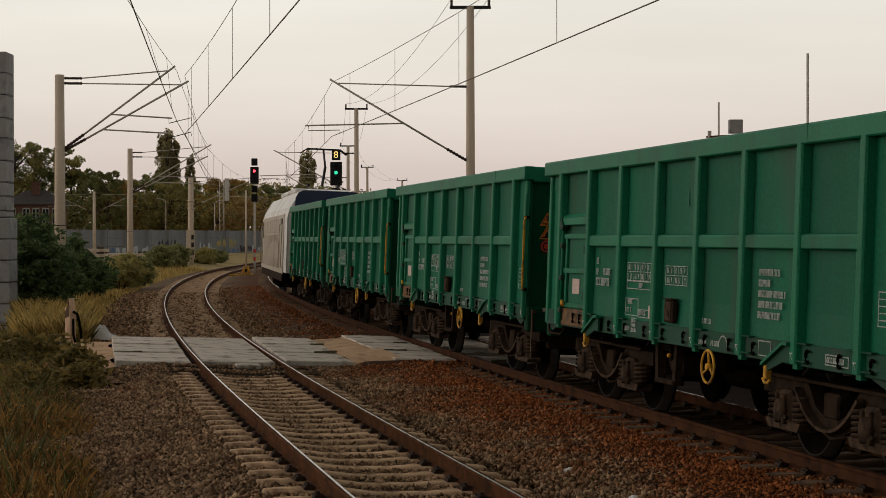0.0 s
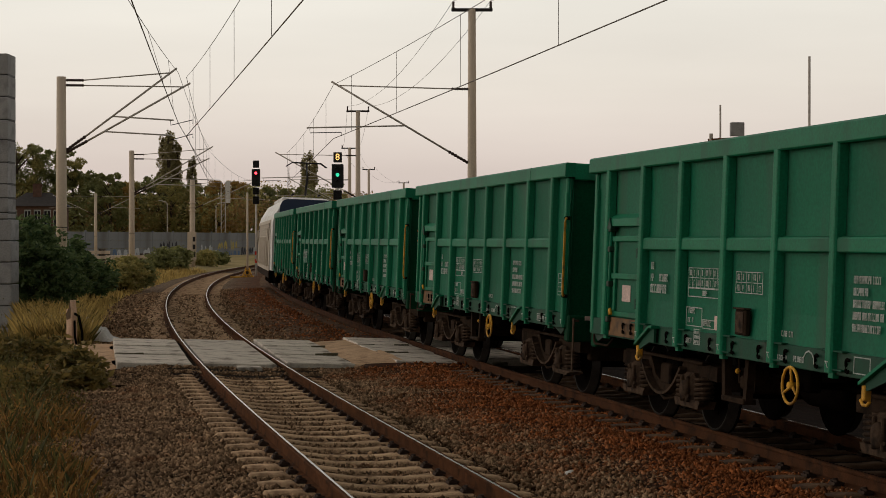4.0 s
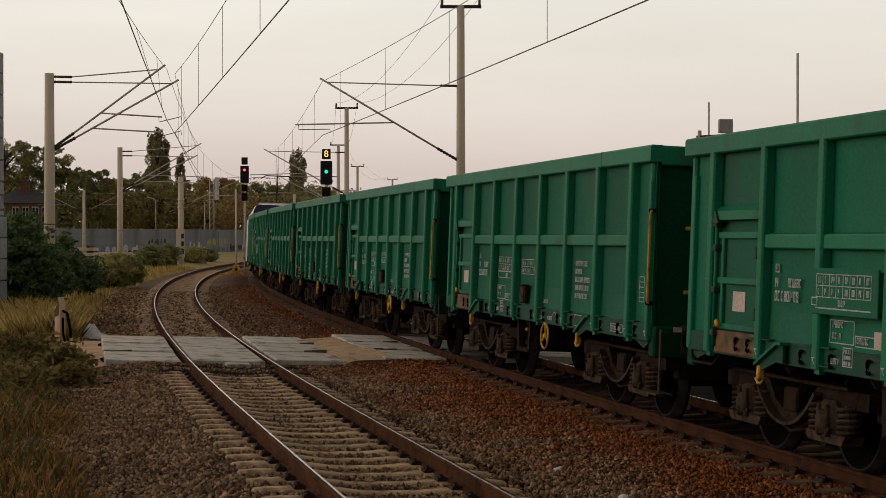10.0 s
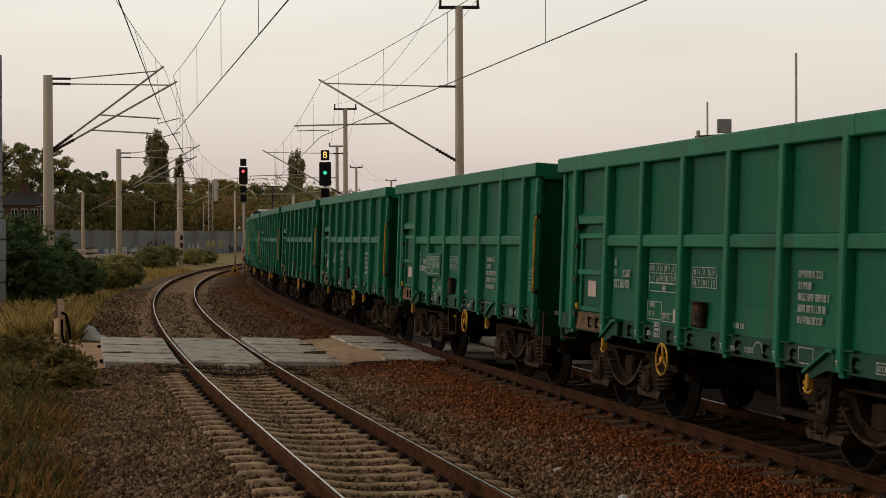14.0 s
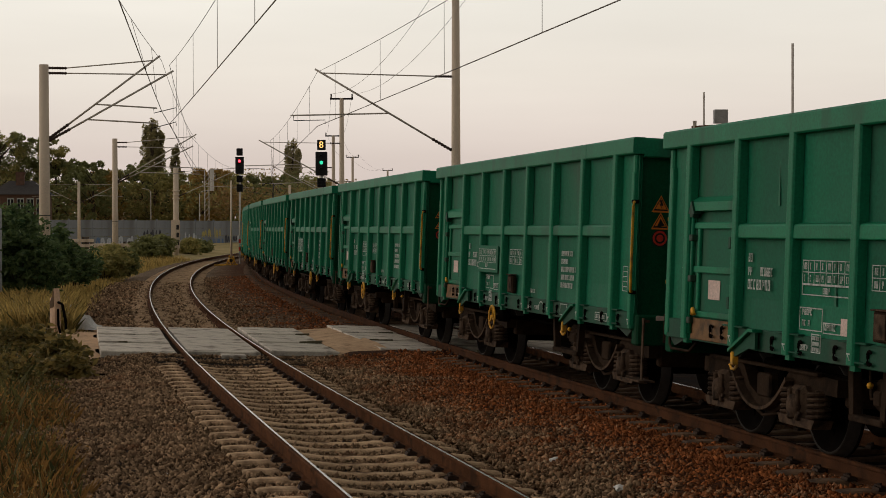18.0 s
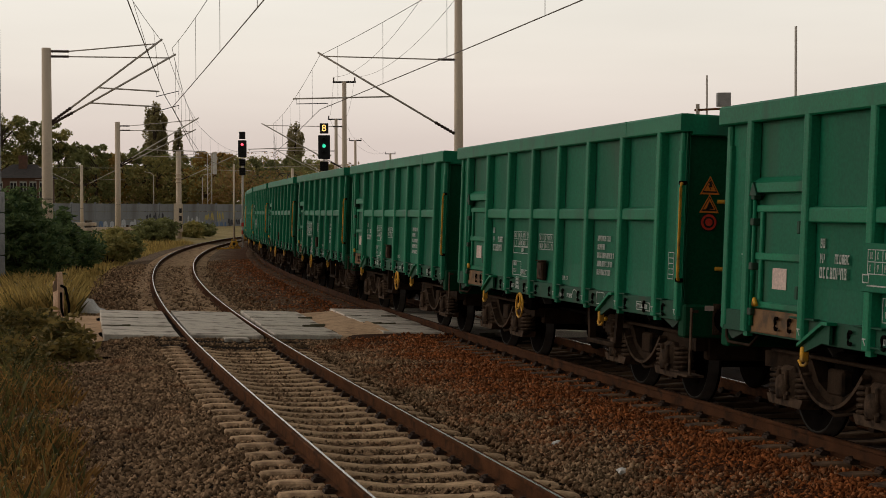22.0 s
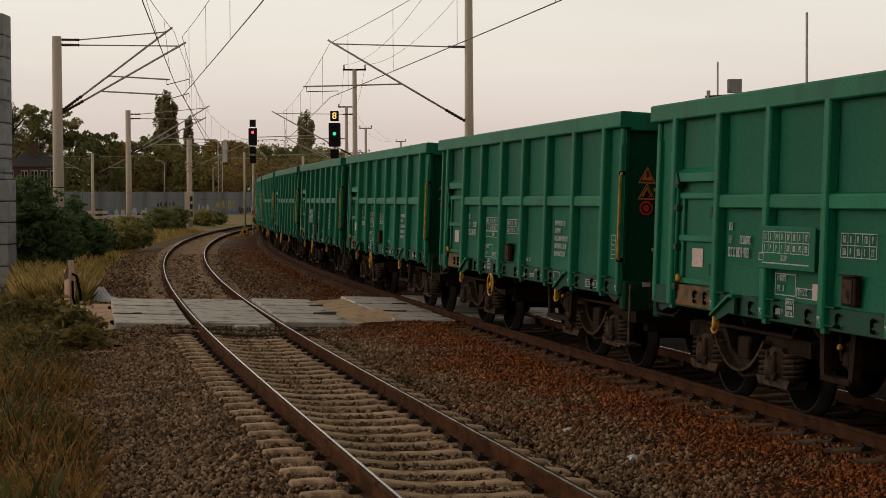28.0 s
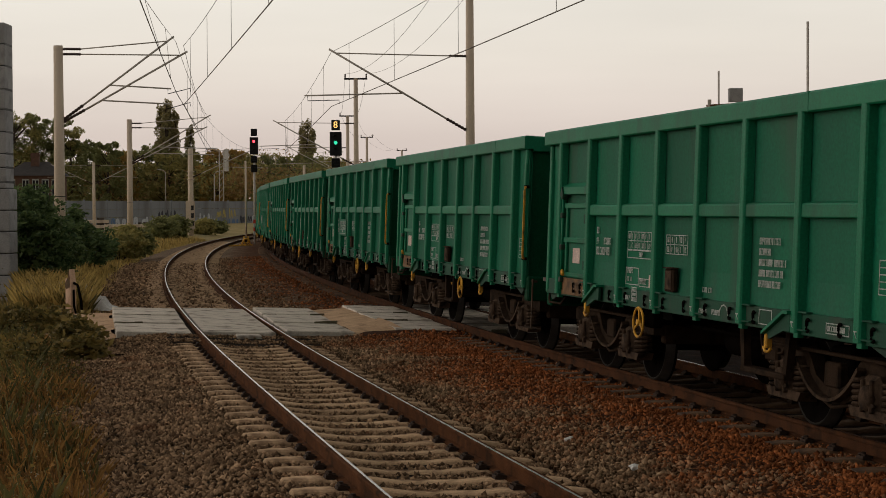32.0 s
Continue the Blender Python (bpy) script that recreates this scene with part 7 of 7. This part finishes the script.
flowers("verge_flowers", 3200, verge(-6.4, -2.9, -3, 18.5), 0.55, 0.011, 8)
flowers("bank_flowers", 700, verge(-9.0, -4.6, 24, 60), 0.45, 0.02, 9)
flowers("thicket_flowers", 700, thicket, 0.6, 0.026, 10)


def weeds(name, label, material, n, place, seed, r=0.16, leaf=0.035, h=0.45):
    """Low leafy weed tufts, scattered."""
    rng = np.random.default_rng(seed)
    pts = []
    for i in range(n):
        x, y, hs = place(rng)
        g = ground_z(x, y)
        q = rng.normal(size=(70, 3)) * np.array([r, r, h * hs * 0.4]) * rng.uniform(0.5, 1.4)
        q[:, 2] = np.abs(q[:, 2])
        pts.append(q + np.array([x, y, g - 0.02]))
    v, f = leaf_arrays(rng, np.concatenate(pts), leaf, 0.2)
    tagged(new(name, quads_mesh(name, v, f, material)), label, "weeds", "", "stuff")


weeds("verge_weeds", "brushy olive weed tufts on the verge", L_WEED, 340, verge(-7.0, -2.8, 0, 19), 31, 0.16, 0.026)
weeds("verge_herbs", "dark green leafy herbs on the verge", L_HERB, 520, verge(-7.0, -2.85, 3, 19.5, 0.55), 35, 0.17, 0.024, 0.6)
weeds("verge_dry_tufts", "brown dried weed tufts on the verge", L_VERGE, 420, verge(-7.0, -2.8, 0, 19), 32, 0.16, 0.022, 0.5)
weeds("bank_weeds", "olive weed tufts beyond the crossing", L_WEED, 160, verge(-12, -3.0, 25, 90, 1.3), 33, 0.25, 0.06, 0.5)


# ---- ballast stones ----
def stones(name, label, line, s0, s1, e0, e1, per_m2, size, zbase, seed, skip=(), ties=None):
    rng = np.random.default_rng(seed)
    n = int((s1 - s0) * (e1 - e0) * per_m2)
    s, e = rng.uniform(s0, s1, n), rng.uniform(e0, e1, n)
    keep = np.ones(n, bool)
    for a, b, c, d in skip:
        keep &= ~((s > a) & (s < b) & (e > c) & (e < d))
    if ties is not None:
        keep &= ~((np.abs((s - ties + 0.3) % 0.6 - 0.3) < 0.135) & (np.abs(e) < 1.33))
    s, e = s[keep], e[keep]
    n = len(s)
    h = np.interp(s, line.s, line.h)
    x = np.interp(s, line.s, line.x) + e * np.cos(h)
    y = np.interp(s, line.s, line.y) - e * np.sin(h)
    z = zbase(s, e)
    octa = np.array([(1, 0, 0), (0, 1, 0), (-1, 0, 0), (0, -1, 0), (0, 0, 1), (0, 0, -1)], float) * 0.62
    fa = np.array([(0, 1, 4), (1, 2, 4), (2, 3, 4), (3, 0, 4), (1, 0, 5), (2, 1, 5), (3, 2, 5), (0, 3, 5)])
    v = octa[None] * rng.uniform(0.6, 1.25, (n, 6, 1)) + rng.uniform(-0.22, 0.22, (n, 6, 3))
    v *= (size * rng.uniform(0.55, 1.3, (n, 1, 1))) * rng.uniform(0.7, 1.2, (n, 1, 3))
    a, b = rng.uniform(0, 6.28, n), rng.normal(0, 0.5, n)
    ca, sa, cb, sb = np.cos(a)[:, None], np.sin(a)[:, None], np.cos(b)[:, None], np.sin(b)[:, None]
    vx, vz = v[..., 0] * cb - v[..., 2] * sb, v[..., 0] * sb + v[..., 2] * cb
    vx, vy = vx * ca - v[..., 1] * sa, vx * sa + v[..., 1] * ca
    w = np.stack([vx + x[:, None], vy + y[:, None], vz + (z + rng.uniform(-0.5, 0.4, n) * size)[:, None]], -1).reshape(-1, 3)
    f = (fa[None] + 6 * np.arange(n)[:, None, None]).reshape(-1, 3)
    me = quads_mesh(name, w, f, M_STONES)
    d = np.abs(((x[:, None] - FREIGHT.x[None, ::2]) ** 2 + (y[:, None] - FREIGHT.y[None, ::2]) ** 2)).min(1) ** 0.5 if n < 4000 else None
    hh = np.interp(y, FREIGHT.y, FREIGHT.h)
    ef = (x - np.interp(y, FREIGHT.y, FREIGHT.x)) * np.cos(hh)
    en = (x - np.interp(y, NEAR.y, NEAR.x)) * np.cos(np.interp(y, NEAR.y, NEAR.h))
    rust = np.where(en > 1.4, np.clip((ef + 4.45) / 2.8, 0, 1) * np.where(y < 40, 0.97, 0.85), 0.2) * rng.uniform(0.6, 1.25, n)
    me.attributes.new("rust", "FLOAT", "POINT").data.foreach_set("value", np.repeat(rust, 6).astype(np.float32))
    tagged(new(name, me), label, "ballast", "", "stuff")


def bed_n(s, e):
    return np.interp(e, [p[0] for p in prof_n], [p[1] for p in prof_n]) + cant_z(e) + np.where(np.abs(e) < 3, lift(NEAR, s), 0)


SKIP = [(16.9, 24.1, -2.3, 2.2), (16.6, 24.4, -3.3, -2.2)]
stones("ballast_stones_near", "grey-brown crushed stones of the empty track", NEAR, -2, 16.8, -4.2, 1.9, 880, 0.045, bed_n, 21, SKIP, -58)
stones("ballast_stones_beyond", "grey-brown crushed stones beyond the crossing", NEAR, 24, 62, -2.7, 1.9, 120, 0.08, bed_n, 22, SKIP, -58)
stones("ballast_stones_rusty", "rust-brown crushed stones beside the freight track", FREIGHT, -2, 17.6, -3.6, -0.72, 900, 0.046, lambda s, e: BED + 0.01 + lift(FREIGHT, s) + cant_z(e), 23, (), -90)
stones("ballast_stones_rusty_far", "rust-brown crushed stones along the curve", FREIGHT, 17.6, 70, -3.3, -0.7, 70, 0.06, lambda s, e: BED + 0.01 + lift(FREIGHT, s) + cant_z(e), 24, [(18.0, 25.4, -2.2, 2.2), (17.4, 25.2, -3.4, -2.0)])


# ---- what moves ----
PITCH = 11.35


def train_s(t):
    """How far along its track the front of the fourth wagon stands."""
    u = t / 32.0
    return (((-7.8199 * u + 10.2850) * u + 80.4208) * u + 64.6490) * u + 10.2877


def on_track(front, length, bogie):
    """Pose of a vehicle whose front end stands at front."""
    c = front - length / 2
    a, b = FREIGHT.at(c + bogie), FREIGHT.at(c - bogie)
    d = a - b
    return Matrix.Translation((a + b) / 2) @ pose(0, 0, 0, 0, 0, math.degrees(atan2(d.y, d.x))) @ pose(0, 0, 0, math.degrees(CANT), 0, 0)


def motions():
    times = [0.8 * i for i in range(41)]
    for k, w in enumerate(WAGONS):
        off = (3 - k) * PITCH - (0.1 if k == 8 else 0.0)
        walk(w, [(t, on_track(train_s(t) + off, 9.92, 3.14)) for t in times])
    # wheels roll with the way gone, in steps of about sixty degrees
    steps, last = [(0.0, 0.0)], 0.0
    for f in range(1, 961):
        turn = math.degrees((train_s(f / 30) - train_s(0)) / 0.46)
        if turn - last > 50 or f == 960:
            steps.append((f / 30, turn))
            last = turn
    for v in WAGONS + [LOCO]:
        for ob in v.children_recursive:
            if ob.name.startswith("wheelset"):
                x = ob.location.x
                walk(ob, [(t, pose(x, 0, 0.46, 0, a, 0)) for t, a in steps])
    walk(LOCO, [(t, on_track(train_s(t) + 3 * PITCH + 18.05, 17.0, 4.3)) for t in times])


motions()
